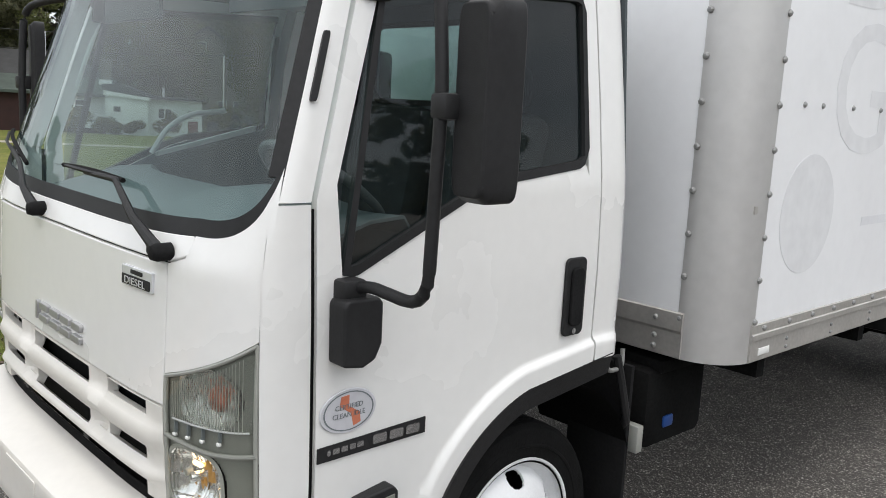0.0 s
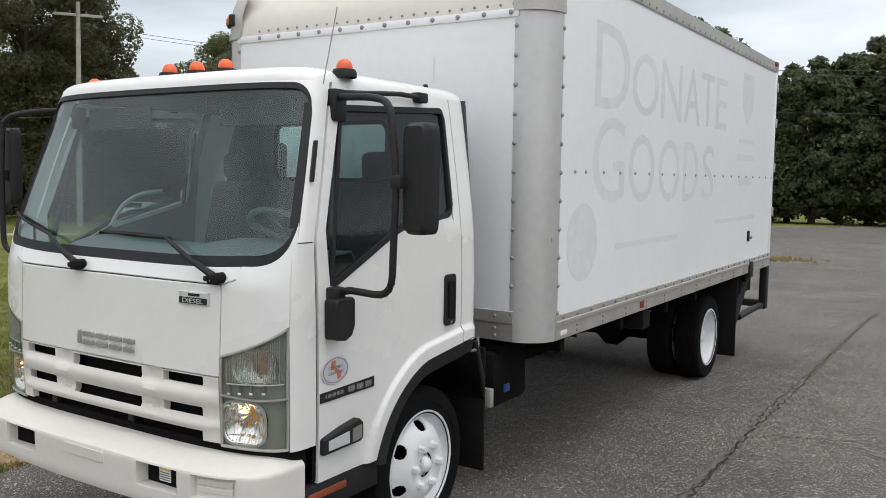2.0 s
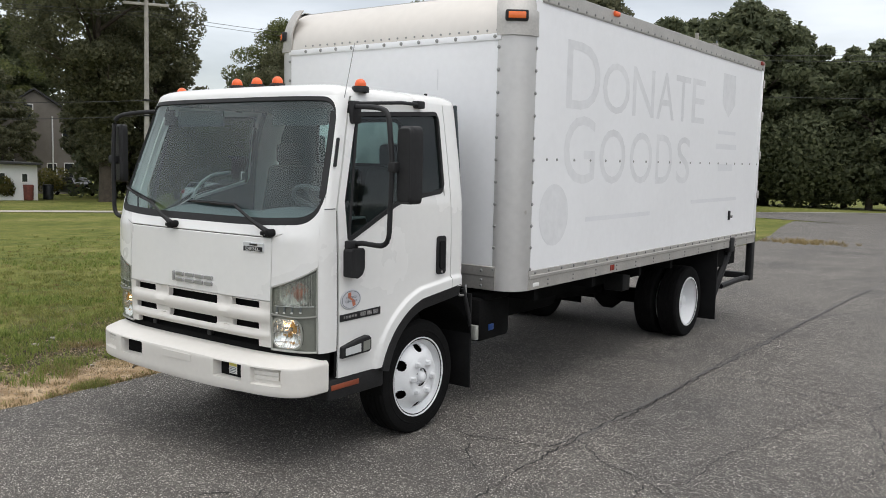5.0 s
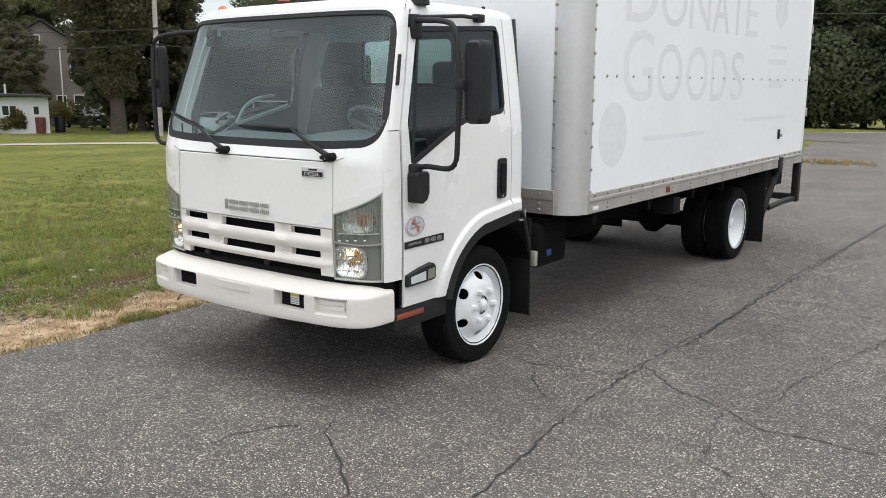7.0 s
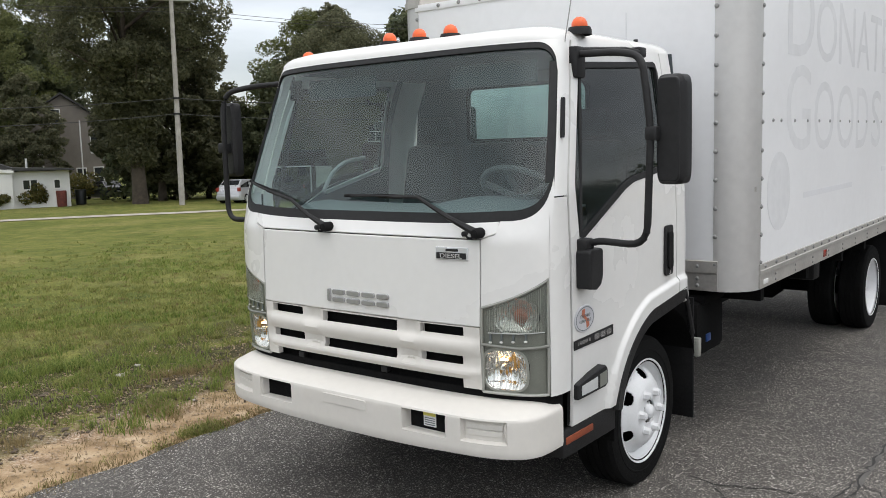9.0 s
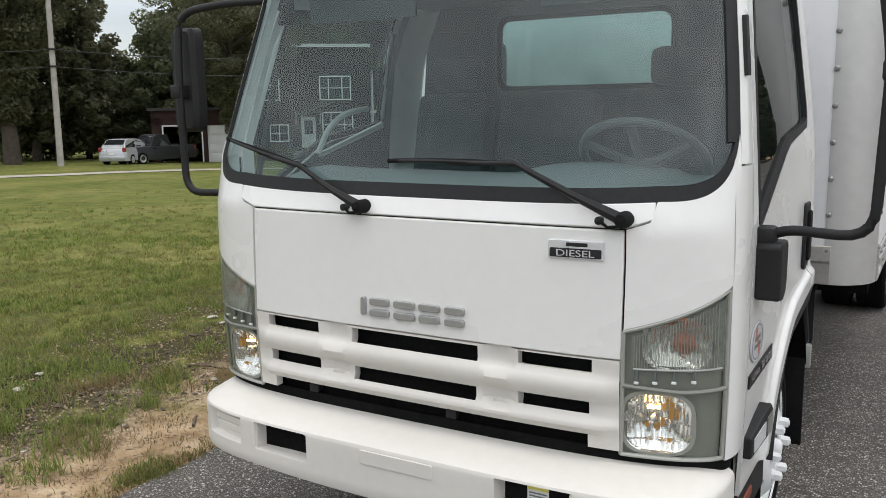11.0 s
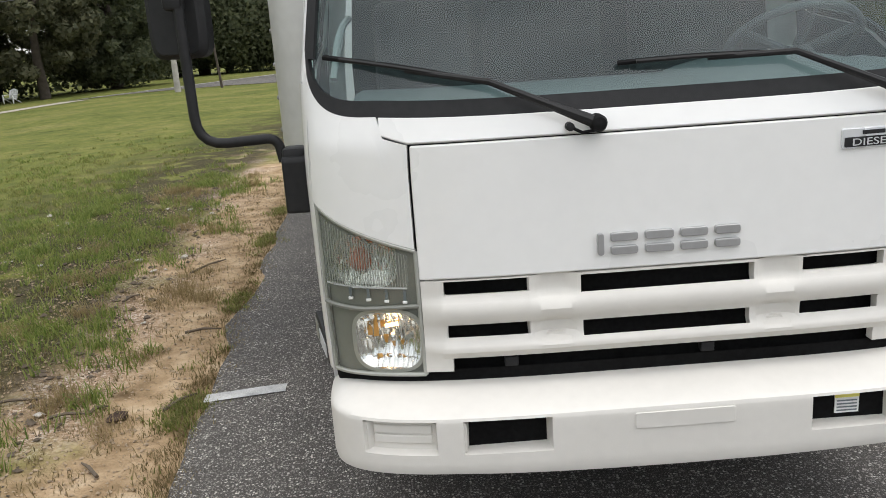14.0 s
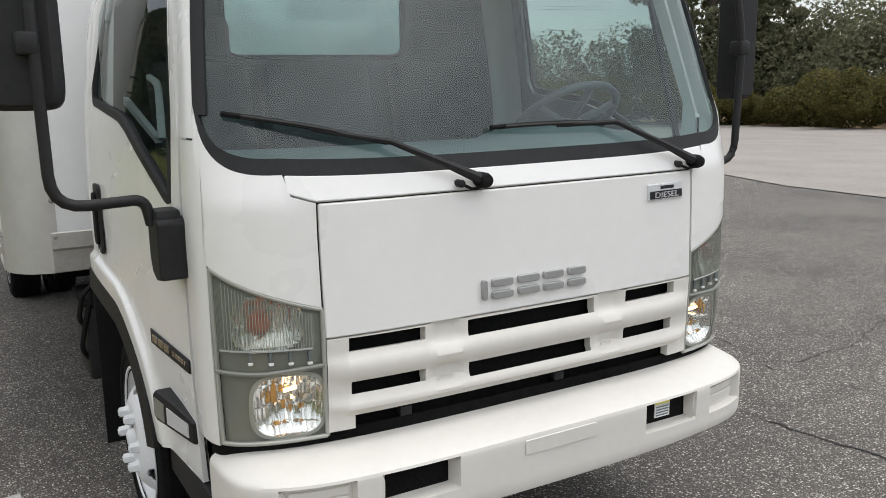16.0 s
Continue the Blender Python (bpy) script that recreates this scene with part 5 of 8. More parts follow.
# passenger grab handle and the pale sill of the far door
part("grab_handle", add_tube(bmesh.new(), bend([(-0.965, 0.595, 1.585), (-0.95, 0.66, 1.70), (-0.93, 0.76, 1.765), (-0.92, 0.93, 1.785)], 0.08), 0.013, 8), M_PALEGREY, truck, "pale grey grab handle")
part("sill_trim", plate([(0.62, 1.572), (1.12, 1.688), (1.12, 1.715), (0.62, 1.592)], 0.02, lambda u, v, d: (-0.962 - d, u, v)), M_PALEGREY, truck, "pale grey door sill trim")

# wheels
TREAD = [(0.262, -0.105), (0.30, -0.112), (0.36, -0.115), (0.385, -0.108), (0.400, -0.088), (0.402, -0.045), (0.394, -0.043), (0.394, -0.035), (0.402, -0.033), (0.403, -0.005), (0.395, -0.003), (0.395, 0.003), (0.403, 0.005), (0.402, 0.033), (0.394, 0.035), (0.394, 0.043), (0.402, 0.045), (0.400, 0.088), (0.385, 0.108), (0.36, 0.115), (0.30, 0.112), (0.262, 0.105)]


def disc_holes(sd, cx, cy, cz, n_hole=6, dish=0.0):
    """A pressed steel disc with hand holes: a flat face for the nuts, domed down to the rim."""
    radii = [0.066, 0.074, 0.09, 0.11, 0.135] + lin(0.142, 0.234, 30) + [0.243, 0.255, 0.263]
    seg = 192

    def fn(r, k):
        a = k * math.tau / seg
        f = min(1.0, max(0.0, (r - 0.138) / 0.100))
        out = 0.066 - 0.080 * f ** 1.7 - 0.004 * math.sin(math.pi * min(1.0, max(0.0, (r - 0.066) / 0.03)))
        if r > 0.24:
            out = -0.004 + 0.022 * (r - 0.24) / 0.023
        return Vector((cx + sd * (out + dish), cy + r * math.cos(a), cz + r * math.sin(a)))

    def keep(r, k):
        a = (k + 0.5) / seg * n_hole % 1.0
        da = (a - 0.5) / n_hole * math.tau * 0.205
        return (abs(da) / 0.036) ** 2.6 + (abs(r - 0.203) / 0.026) ** 2.6 > 1
    bm = grid(radii, list(range(seg + 1)), fn, keep)
    bmesh.ops.remove_doubles(bm, verts=bm.verts, dist=0.0004)
    return bm


for sd in (-1, 1):
    cx, cy, cz = (0.828 if sd > 0 else -0.930), 1.052, 0.402
    wheel = part("front_wheel", disc_holes(sd, cx + sd * 0.070, cy, cz), M_RIM, truck, "white domed steel wheel with hand holes", centre=(0, cy, cz), solid=0.008)
    part("tyre", lathe(TREAD, (cx, cy, cz), 64), M_TYRE, wheel, "black worn tyre", smooth=30)
    part("sidewall_ring", lathe([(0.318, sd * 0.112), (0.322, sd * 0.1165), (0.330, sd * 0.1165), (0.334, sd * 0.112)], (cx, cy, cz), 64), M_TYRE, wheel)
    part("rim_flange", lathe([(0.262, sd * 0.06), (0.266, sd * 0.098), (0.272, sd * 0.112), (0.280, sd * 0.113), (0.281, sd * 0.105), (0.268, sd * 0.095)], (cx, cy, cz), 56), M_RIM, wheel)
    part("rim_barrel", lathe([(0.246, sd * 0.03), (0.256, sd * 0.075), (0.266, sd * 0.100)], (cx, cy, cz), 48), M_RIM, wheel)
    part("brake_drum", lathe([(0.0, sd * 0.02), (0.235, sd * 0.02), (0.235, sd * -0.08)], (cx, cy, cz), 32), M_DARK, wheel, "dark brake drum")
    part("hub", lathe([(0.0, sd * 0.160), (0.024, sd * 0.158), (0.036, sd * 0.148), (0.040, sd * 0.126), (0.060, sd * 0.118), (0.064, sd * 0.08)], (cx, cy, cz), 24), M_RIM, wheel, "white hub cap")
    for k in range(6):
        a = k * math.tau / 6 - 0.05
        y, z = cy + 0.052 * math.cos(a + 0.5), cz + 0.052 * math.sin(a + 0.5)
        part("hub_bolt", cyl((cx + sd * 0.112, y, z), (cx + sd * 0.130, y, z), 0.007, seg=6), M_STEEL, wheel)
        y, z = cy + 0.110 * math.cos(a), cz + 0.110 * math.sin(a)
        part("nut_washer", cyl((cx + sd * 0.132, y, z), (cx + sd * 0.141, y, z), 0.025, seg=14), M_RIM, wheel)
        nut = part("wheel_nut", cyl((cx + sd * 0.141, y, z), (cx + sd * 0.170, y, z), 0.022, 0.020, seg=6), M_RIM, wheel, "white wheel nut")
        part("stud", cyl((cx + sd * 0.169, y, z), (cx + sd * 0.174, y, z), 0.012, seg=8), M_RIM, nut)

for sd in (-1, 1):
    cy, cz = 5.845, 0.368
    for cx, inner in ((0.975, 0), (0.70, 1)) if sd > 0 else ((-1.10, 0), (-0.82, 1)):
        disc = lathe([(0.262, sd * 0.112), (0.278, sd * 0.113), (0.278, sd * 0.10), (0.262, sd * 0.095), (0.250, sd * 0.05), (0.240, sd * -0.02), (0.225, sd * -0.045), (0.15, sd * -0.055), (0.10, sd * -0.05), (0.0, sd * -0.05)], (cx, cy, cz), 48)
        wheel = part("rear_wheel", disc, M_RIM, truck, "white dished dual wheel")
        part("tyre", lathe(TREAD, (cx, cy, cz), 64), M_TYRE, wheel, "black worn tyre", smooth=30)
        if not inner:
            part("axle_hub", lathe([(0.0, sd * 0.06), (0.055, sd * 0.055), (0.065, sd * 0.0), (0.065, sd * -0.05)], (cx, cy, cz), 20), M_RIM, wheel)
            for k in range(6):
                a = k * math.tau / 6
                y, z = cy + 0.10 * math.cos(a), cz + 0.10 * math.sin(a)
                part("wheel_nut", cyl((cx - sd * 0.05, y, z), (cx - sd * 0.012, y, z), 0.017, seg=6), M_RIM, wheel)
            for k in range(4):
                a = k * math.tau / 4 + 0.5
                y, z = cy + 0.178 * math.cos(a), cz + 0.178 * math.sin(a)
                # the disc is uncut; a dark disc paints the shade of each hand hole
                part("hole_shade_disc", cyl((cx - sd * 0.052, y, z), (cx - sd * 0.048, y, z), 0.030, seg=14), M_DARK, wheel)

# cargo box
BX, BX_FAR, BY0, BY1, BZ0, BZ1, BR = 1.220, 1.390, 1.845, 7.715, 0.932, 3.146, 0.200
cargo = part("side_panel", box(BX - 0.03, BX, BY0 + BR, BY1 - 0.06, BZ0 + 0.15, BZ1), M_PANEL, truck, "white box side with faded grey lettering")
part("side_panel", box(-BX_FAR, -BX_FAR + 0.03, BY0 + BR, BY1 - 0.06, BZ0 + 0.15, BZ1), M_PANEL, truck, "white box side")
part("front_bulkhead", box(-BX_FAR + BR, BX - BR, BY0, BY0 + 0.03, BZ0 + 0.18, 2.835), M_PANEL, truck, "white box front panel")
part("box_roof", box(-BX_FAR + 0.02, BX - 0.02, BY0 + 0.35, BY1, BZ1 + 0.07, BZ1 + 0.09), M_ALU, truck)
part("box_floor", box(-BX_FAR + 0.03, BX - 0.03, BY0 + BR, BY1, BZ0, BZ0 + 0.10), M_DARK, truck)
part("rear_door", box(-BX_FAR + 0.06, BX - 0.06, BY1 - 0.03, BY1, BZ0 + 0.10, BZ1), M_PANEL, truck, "white roll-up rear door")
RIV = lathe([(0.0, 0.010), (0.007, 0.009), (0.012, 0.004), (0.013, 0.0)], (0, 0, 0), 8, "z")
rivet_mesh = bpy.data.meshes.new("rivet")
RIV.to_mesh(rivet_mesh)
RIV.free()
rivet_mesh.materials.append(M_STEEL)


def rivet(owner, at, normal, scale=1.0):
    ob = new("rivet", rivet_mesh)
    ob.parent = owner
    ob.matrix_local = Matrix.Translation(at) @ Vector(normal).to_track_quat("Z", "Y").to_matrix().to_4x4() @ Matrix.Diagonal((scale, scale, scale, 1))


for sd in (-1, 1):
    BS = BX if sd > 0 else BX_FAR
    def post_pt(a, z):
        return Vector((sd * (BS - BR + BR * math.sin(radians(a))), BY0 + BR - BR * math.cos(radians(a)), z))
    post = part("corner_post", grid(lin(-3, 93, 14), [BZ0, 1.1, 1.6, 2.2, 2.86], lambda a, z: post_pt(a, z) + Vector((sd * 0.003, -0.003, 0))), M_ALU, truck, "rounded aluminium corner post", centre=(0, 4, 2), solid=0.008)
    for k in range(11):
        z = 1.095 + 0.1665 * k
        rivet(post, (sd * (BS - BR + 0.004), BY0 - 0.005, z), (0, -1, 0), 1.1)
        rivet(post, (sd * (BS + 0.004), BY0 + BR + 0.002, z), (sd, 0, 0), 1.1)
    # moulded cap over the post with its clearance lamp
    def cap_pt(a, v):
        p = post_pt(a, 2.86 + 0.36 * min(v, 1.0))
        pull = 0.20 * max(0.0, v - 0.45) ** 1.6
        return Vector((p.x - sd * pull * 0.5 + sd * 0.008 * (v < 0.45), p.y + pull * 1.1 - 0.008 * (v < 0.45), p.z))
    cap = part("corner_cap", grid(lin(-8, 100, 14), lin(0, 1.0, 10), cap_pt), M_ALUDARK, truck, "grey cast corner cap", centre=(0, 4, 2), solid=0.012)
    part("cap_band", grid(lin(-8, 100, 14), [0, 1], lambda a, v: post_pt(a, 2.845 + 0.045 * v) + Vector((sd * 0.014, -0.014, 0))), M_ALUDARK, cap, centre=(0, 4, 2), solid=0.012)
    lm = post_pt(38, 2.985)
    LR = Matrix.Translation(lm) @ Matrix.Rotation(radians(sd * 38), 4, "Z")
    bm = box(-0.085, 0.085, -0.030, 0.02, -0.040, 0.040, 0.012)
    bmesh.ops.transform(bm, matrix=LR, verts=bm.verts)
    lamp = part("clearance_lamp", bm, M_BLACK, cap, "black framed amber clearance lamp")
    bm = box(-0.065, 0.065, -0.038, -0.02, -0.025, 0.025, 0.006)
    bmesh.ops.transform(bm, matrix=LR, verts=bm.verts)
    part("amber_lens", bm, M_AMBER, lamp, "amber lens")
    # bottom and top rails
    rail = part("bottom_rail", grid([BY0 + BR - 0.02, 3, 4, 5, 6, 7, BY1], [0, 1, 2, 3, 4, 5, 6, 7], lambda y, k: Vector((sd * (BS + (0.006, 0.010, 0.010, 0.018, 0.018, 0.012, 0.012, 0.004)[int(k)]), y, BZ0 + (0.0, 0.004, 0.085, 0.090, 0.112, 0.116, 0.150, 0.153)[int(k)]))), M_ALUDARK, truck, "dull aluminium bottom rail", smooth=20, solid=0.02, centre=(0, 4, 1))
    k = 0
    y = BY0 + BR + 0.07
    while y < BY1 - 0.1:
        rivet(rail, (sd * (BS + 0.012), y, BZ0 + 0.134), (sd, 0, 0), 1.0)
        if k % 2:
            rivet(rail, (sd * (BS + 0.010), y, BZ0 + 0.060), (sd, 0, 0), 0.7)
            rivet(rail, (sd * (BS + 0.010), y, BZ0 + 0.025), (sd, 0, 0), 0.7)
        y += 0.21
        k += 1
    top = part("top_rail", grid([BY0 + 0.28, 3, 4, 5, 6, 7, BY1 + 0.02], [0, 1, 2, 3, 4], lambda y, k: Vector((sd * (BS + (0.004, 0.010, 0.012, 0.012, -0.10)[int(k)]), y, BZ1 + (-0.030, -0.030, 0.03, 0.075, 0.092)[int(k)]))), M_ALUDARK, truck, "dull aluminium top rail", smooth=20, solid=0.01, centre=(0, 4, 1))
    y = BY0 + 0.35
    while y < BY1 - 0.05:
        rivet(top, (sd * (BS + 0.011), y, BZ1 - 0.012), (sd, 0, 0), 0.9)
        y += 0.155
    for y, m_, l_ in ((3.36, M_ORANGE, "orange side marker"), (BY1 - 0.12, M_RED, "red rear marker")):
        part("side_marker", box(min(sd * BS, sd * (BS + 0.035)), max(sd * BS, sd * (BS + 0.035)), y - 0.05, y + 0.05, BZ1 + 0.03, BZ1 + 0.075, 0.012), m_, top, l_)
    part("red_reflector", box(min(sd * BS, sd * (BS + 0.016)), max(sd * BS, sd * (BS + 0.016)), 3.45, 3.53, BZ0 + 0.024, BZ0 + 0.075, 0.004), M_RED, rail, "small red reflector")
    part("rail_label", box(min(sd * BS, sd * (BS + 0.013)), max(sd * BS, sd * (BS + 0.013)), 2.09, 2.18, BZ0 + 0.022, BZ0 + 0.052, 0.003), M_WHITE, rail)
    # seam of rivets across the side panel
    owner = cargo if sd > 0 else rail
    for k in range(20):
        rivet(owner, (sd * BS, 2.26 + (0.0 if k == 0 else 0.16 if k == 1 else 0.16 + (k - 1) * 0.29), 1.937), (sd, 0, 0), 0.95)
    part("rear_frame", box(min(sd * (BS - 0.08), sd * (BS + 0.006)), max(sd * (BS - 0.08), sd * (BS + 0.006)), BY1 - 0.07, BY1 + 0.02, BZ0, BZ1 + 0.06, 0.008), M_PANEL, truck)
    for z in (1.5, 2.0, 2.5, 2.9):
        part("door_hinge", box(min(sd * BS, sd * (BS + 0.022)), max(sd * BS, sd * (BS + 0.022)), BY1 - 0.01, BY1 + 0.03, z, z + 0.10, 0.005), M_ALUDARK, truck)

# front bottom rail, header strip and the curved nose over the cab
fr = part("front_rail", grid(lin(-BX_FAR + BR - 0.02, BX - BR + 0.02, 6), [0, 1, 2, 3, 4, 5], lambda x, k: Vector((x, BY0 - (0.004, 0.010, 0.010, 0.016, 0.012, 0.004)[int(k)], BZ0 + (0.0, 0.004, 0.100, 0.112, 0.180, 0.185)[int(k)]))), M_ALUDARK, truck, "dull aluminium front rail", smooth=20, solid=0.01, centre=(0, 4, 1))
for k in range(9):
    for z in (0.148, 0.075, 0.032):
        rivet(fr, (-1.0 + 0.24 * k, BY0 - 0.012, BZ0 + z), (0, -1, 0), 1.0)
hd = part("header_strip", box(-BX_FAR + BR - 0.02, BX - BR + 0.02, BY0 - 0.010, BY0 + 0.02, 2.812, 2.860, 0.004), M_PANEL, truck, "riveted aluminium strip")
for k in range(12):
    rivet(hd, (-0.99 + 0.18 * k, BY0 - 0.010, 2.838), (0, -1, 0), 1.2)
nose_sheet = part("box_nose", grid(lin(-BX_FAR + BR - 0.06, BX - BR + 0.06, 8), lin(0, 90, 12), lambda x, a: Vector((x, BY0 + 0.36 - 0.36 * math.cos(radians(a)), 2.862 + 0.36 * math.sin(radians(a))))), M_NOSE, truck, "curved bare aluminium box nose", centre=(0, 4, 2), solid=0.006)
for k in range(24):
    rivet(nose_sheet, (-1.0 + 0.087 * k, BY0 - 0.001, 2.885), (0, -1, 0), 0.7)
part("panel_scuff", box(0.455, 0.462, BY0 - 0.003, BY0 + 0.001, 2.46, 2.62), M_GHOST, truck)
part("post_scuff", box(BX - 0.024, BX - 0.004, BY0 + BR - 0.075, BY0 + BR - 0.055, 1.52, 1.55), M_ALUDARK, truck)

# faded lettering and marks on the driver's side
for ch, y0, y1, z0, z1 in (("D", 2.54, 3.13, 2.350, 2.890), ("O", 3.19, 3.73, 2.350, 2.790), ("N", 3.80, 4.29, 2.355, 2.800), ("A", 4.36, 4.80, 2.355, 2.810), ("T", 4.83, 5.23, 2.358, 2.815), ("E", 5.29, 5.67, 2.360, 2.820),
                           ("G", 2.53, 3.08, 1.742, 2.300), ("O", 3.17, 3.69, 1.735, 2.215), ("O", 3.79, 4.30, 1.730, 2.210), ("D", 4.40, 4.81, 1.725, 2.205), ("S", 4.94, 5.30, 1.720, 2.200)):
    bm = letters(ch, 0.5, FACE_L, 0.0004)
    ys_, zs_ = [v.co.y for v in bm.verts], [v.co.z for v in bm.verts]
    for v in bm.verts:
        v.co.y = y0 + (v.co.y - min(ys_)) / (max(ys_) - min(ys_)) * (y1 - y0)
        v.co.z = z0 + (v.co.z - min(zs_)) / (max(zs_) - min(zs_)) * (z1 - z0)
        v.co.x += BX + 0.0008
    part("faded_letter", bm, M_GHOST, cargo, "faded grey letter", smooth=None)
part("faded_disc", plate([(2.40 + 0.235 * math.cos(a), 1.50 + 0.245 * math.sin(a)) for a in lin(0, math.tau, 36)[:-1]], 0.001, lambda u, v, d: (BX + 0.0015 - d, u, v)), M_GHOST, cargo, "faded grey disc")
part("faded_shield", plate([(6.24, 2.96), (6.66, 2.96), (6.68, 2.62), (6.46, 2.47), (6.24, 2.62)], 0.001, lambda u, v, d: (BX + 0.0015 - d, u, v)), M_GHOST, cargo, "faded grey shield")
for y0, y1, z0, z1 in ((6.15, 6.75, 2.27, 2.31), (6.1, 6.8, 2.10, 2.16), (6.2, 6.7, 1.85, 1.93), (2.95, 4.3, 1.42, 1.46), (5.4, 6.9, 1.50, 1.54)):
    part("faded_bar", box(BX - 0.001, BX + 0.0012, y0, y1, z0, z1), M_FAINT, cargo)
latch = part("door_latch", box(BX, BX + 0.022, 6.63, 6.67, 1.27, 1.38, 0.006), M_BLACK, cargo, "black side latch")
part("latch_knob", cyl((BX + 0.01, 6.68, 1.31), (BX + 0.04, 6.68, 1.31), 0.016), M_STEEL, latch)

# underbody
for sd in (-1, 1):
    part("frame_rail", box(min(sd * 0.38, sd * 0.46), max(sd * 0.38, sd * 0.46), 0.3, 7.6, 0.60, 0.83), M_DARK, truck)
    part("front_mudflap", box(*((0.70, 0.985) if sd > 0 else (-1.088, -0.75)), 1.605, 1.625, 0.215 if sd > 0 else 0.175, 0.93, 0.004), M_RUBBER, truck, "black front mudflap")
    part("rear_mudflap", box(min(sd * 0.58, sd * 1.19), max(sd * 0.58, sd * 1.19), 6.44, 6.46, 0.085, 0.92, 0.004), M_RUBBER, truck, "black rear mudflap")
    part("rear_fender", box(min(sd * 0.58, sd * 1.15), max(sd * 0.58, sd * 1.15), 6.46, 7.2, 0.70, 0.93, 0.01), M_DARK, truck)
    stay = bend([(sd * 0.965, 1.53, 0.98), (sd * 0.975, 1.55, 0.90), (sd * 0.985, 1.60, 0.72), (sd * 0.90, 1.64, 0.60)], 0.03)
    part("mudguard_stay", add_tube(bmesh.new(), stay, 0.016, 8), M_BLACK, truck)
    part("stay_hook", add_tube(bmesh.new(), bend([(sd * 0.96, 1.46, 1.0), (sd * 0.97, 1.47, 0.93), (sd * 0.97, 1.56, 0.93), (sd * 0.96, 1.57, 1.0)], 0.03), 0.009, 8), M_STEEL, truck)
    part("step_bracket", box(min(sd * 0.93, sd * 1.0), max(sd * 0.93, sd * 1.0), 1.66, 1.70, 0.57, 0.68, 0.006), M_SMOKE, truck)
    for y in (2.2, 3.2, 4.2, 5.0, 6.8):
        part("cross_sill", box(min(sd * 0.4, sd * 1.18), max(sd * 0.4, sd * 1.18), y, y + 0.06, 0.83, BZ0), M_DARK, truck)
    part("tail_arm", add_tube(bmesh.new(), [(sd * 1.14, 6.95, 0.98), (sd * 1.16, 6.9, 0.86), (sd * 1.12, 6.62, 0.42), (sd * 1.12, 6.60, 0.36)], [0.05, 0.045, 0.04, 0.03], 8), M_BLACK, truck, "black tail-lift arm")
    part("tail_lug", box(min(sd * 1.18, sd * 1.25), max(sd * 1.18, sd * 1.25), 6.72, 6.86, 0.88, 1.05, 0.01), M_BLACK, truck)
    part("lift_post", box(min(sd * 1.12, sd * 1.20), max(sd * 1.12, sd * 1.20), 7.74, 7.86, 0.42, 1.12, 0.01), M_BLACK, truck, "black tail-lift post")
    part("lift_strut", add_tube(bmesh.new(), [(sd * 1.14, 6.75, 0.45), (sd * 1.15, 7.3, 0.47), (sd * 1.15, 7.8, 0.46)], 0.035, 8), M_BLACK, truck)
    part("lift_strut", add_tube(bmesh.new(), [(sd * 1.12, 7.3, 0.93), (sd * 1.15, 7.76, 0.98)], 0.03, 8), M_BLACK, truck)
part("lift_platform", box(-1.10, 1.10, 7.75, 7.85, 0.44, 0.52, 0.01), M_BLACK, truck, "folded black tail-lift platform")
part("front_axle", cyl((-0.75, 1.052, 0.40), (0.75, 1.052, 0.40), 0.06), M_DARK, truck)
part("rear_axle", cyl((-0.95, 5.845, 0.368), (0.95, 5.845, 0.368), 0.09), M_DARK, truck)
part("differential", lathe([(0, -0.18), (0.12, -0.15), (0.20, -0.05), (0.20, 0.05), (0.12, 0.15), (0, 0.18)], (0.1, 5.845, 0.38), 20), M_DARK, truck)
part("drive_shaft", cyl((0.0, 1.6, 0.62), (0.05, 5.7, 0.42), 0.05), M_DARK, truck)
part("fuel_tank", box(0.02, 0.36, 3.0, 4.1, 0.45, 0.80, 0.08), M_DARK, truck)
part("tool_bracket", box(0.70, 0.92, 4.42, 4.60, 0.62, 0.80, 0.02), M_BLACK, truck)
fluid = part("fluid_tank", box(0.60, 0.94, 1.80, 2.24, 0.52, 0.86, 0.04), M_DARK, truck, "black fluid tank under the box")
part("tank_lid", box(0.66, 0.96, 1.86, 2.20, 0.84, 0.90, 0.02), M_DARK, fluid)
part("filler_cap", box(0.935, 0.950, 1.92, 1.99, 0.60, 0.65, 0.008), M_BLUE, fluid, "blue filler cap")
battery = part("battery_box", box(-1.125, -0.78, 1.66, 1.98, 0.46, 0.80, 0.02), M_BLACK, truck, "black battery box behind the mudflap")
part("battery_lid", box(-1.135, -0.77, 1.65, 1.99, 0.80, 0.835, 0.012), M_RUBBER, battery)
for z in (0.56, 0.70):
    part("battery_cable", add_tube(bmesh.new(), bend([(-1.12, 1.70, z), (-1.15, 1.67, z + 0.05), (-1.13, 1.655, z + 0.16), (-1.08, 1.66, 0.90)], 0.04), 0.011, 8), M_RUBBER, battery, "looped black cable")
part("air_stack", box(-0.80, -0.50, 1.49, 1.60, 1.0, 2.1, 0.03), M_BLACK, truck)


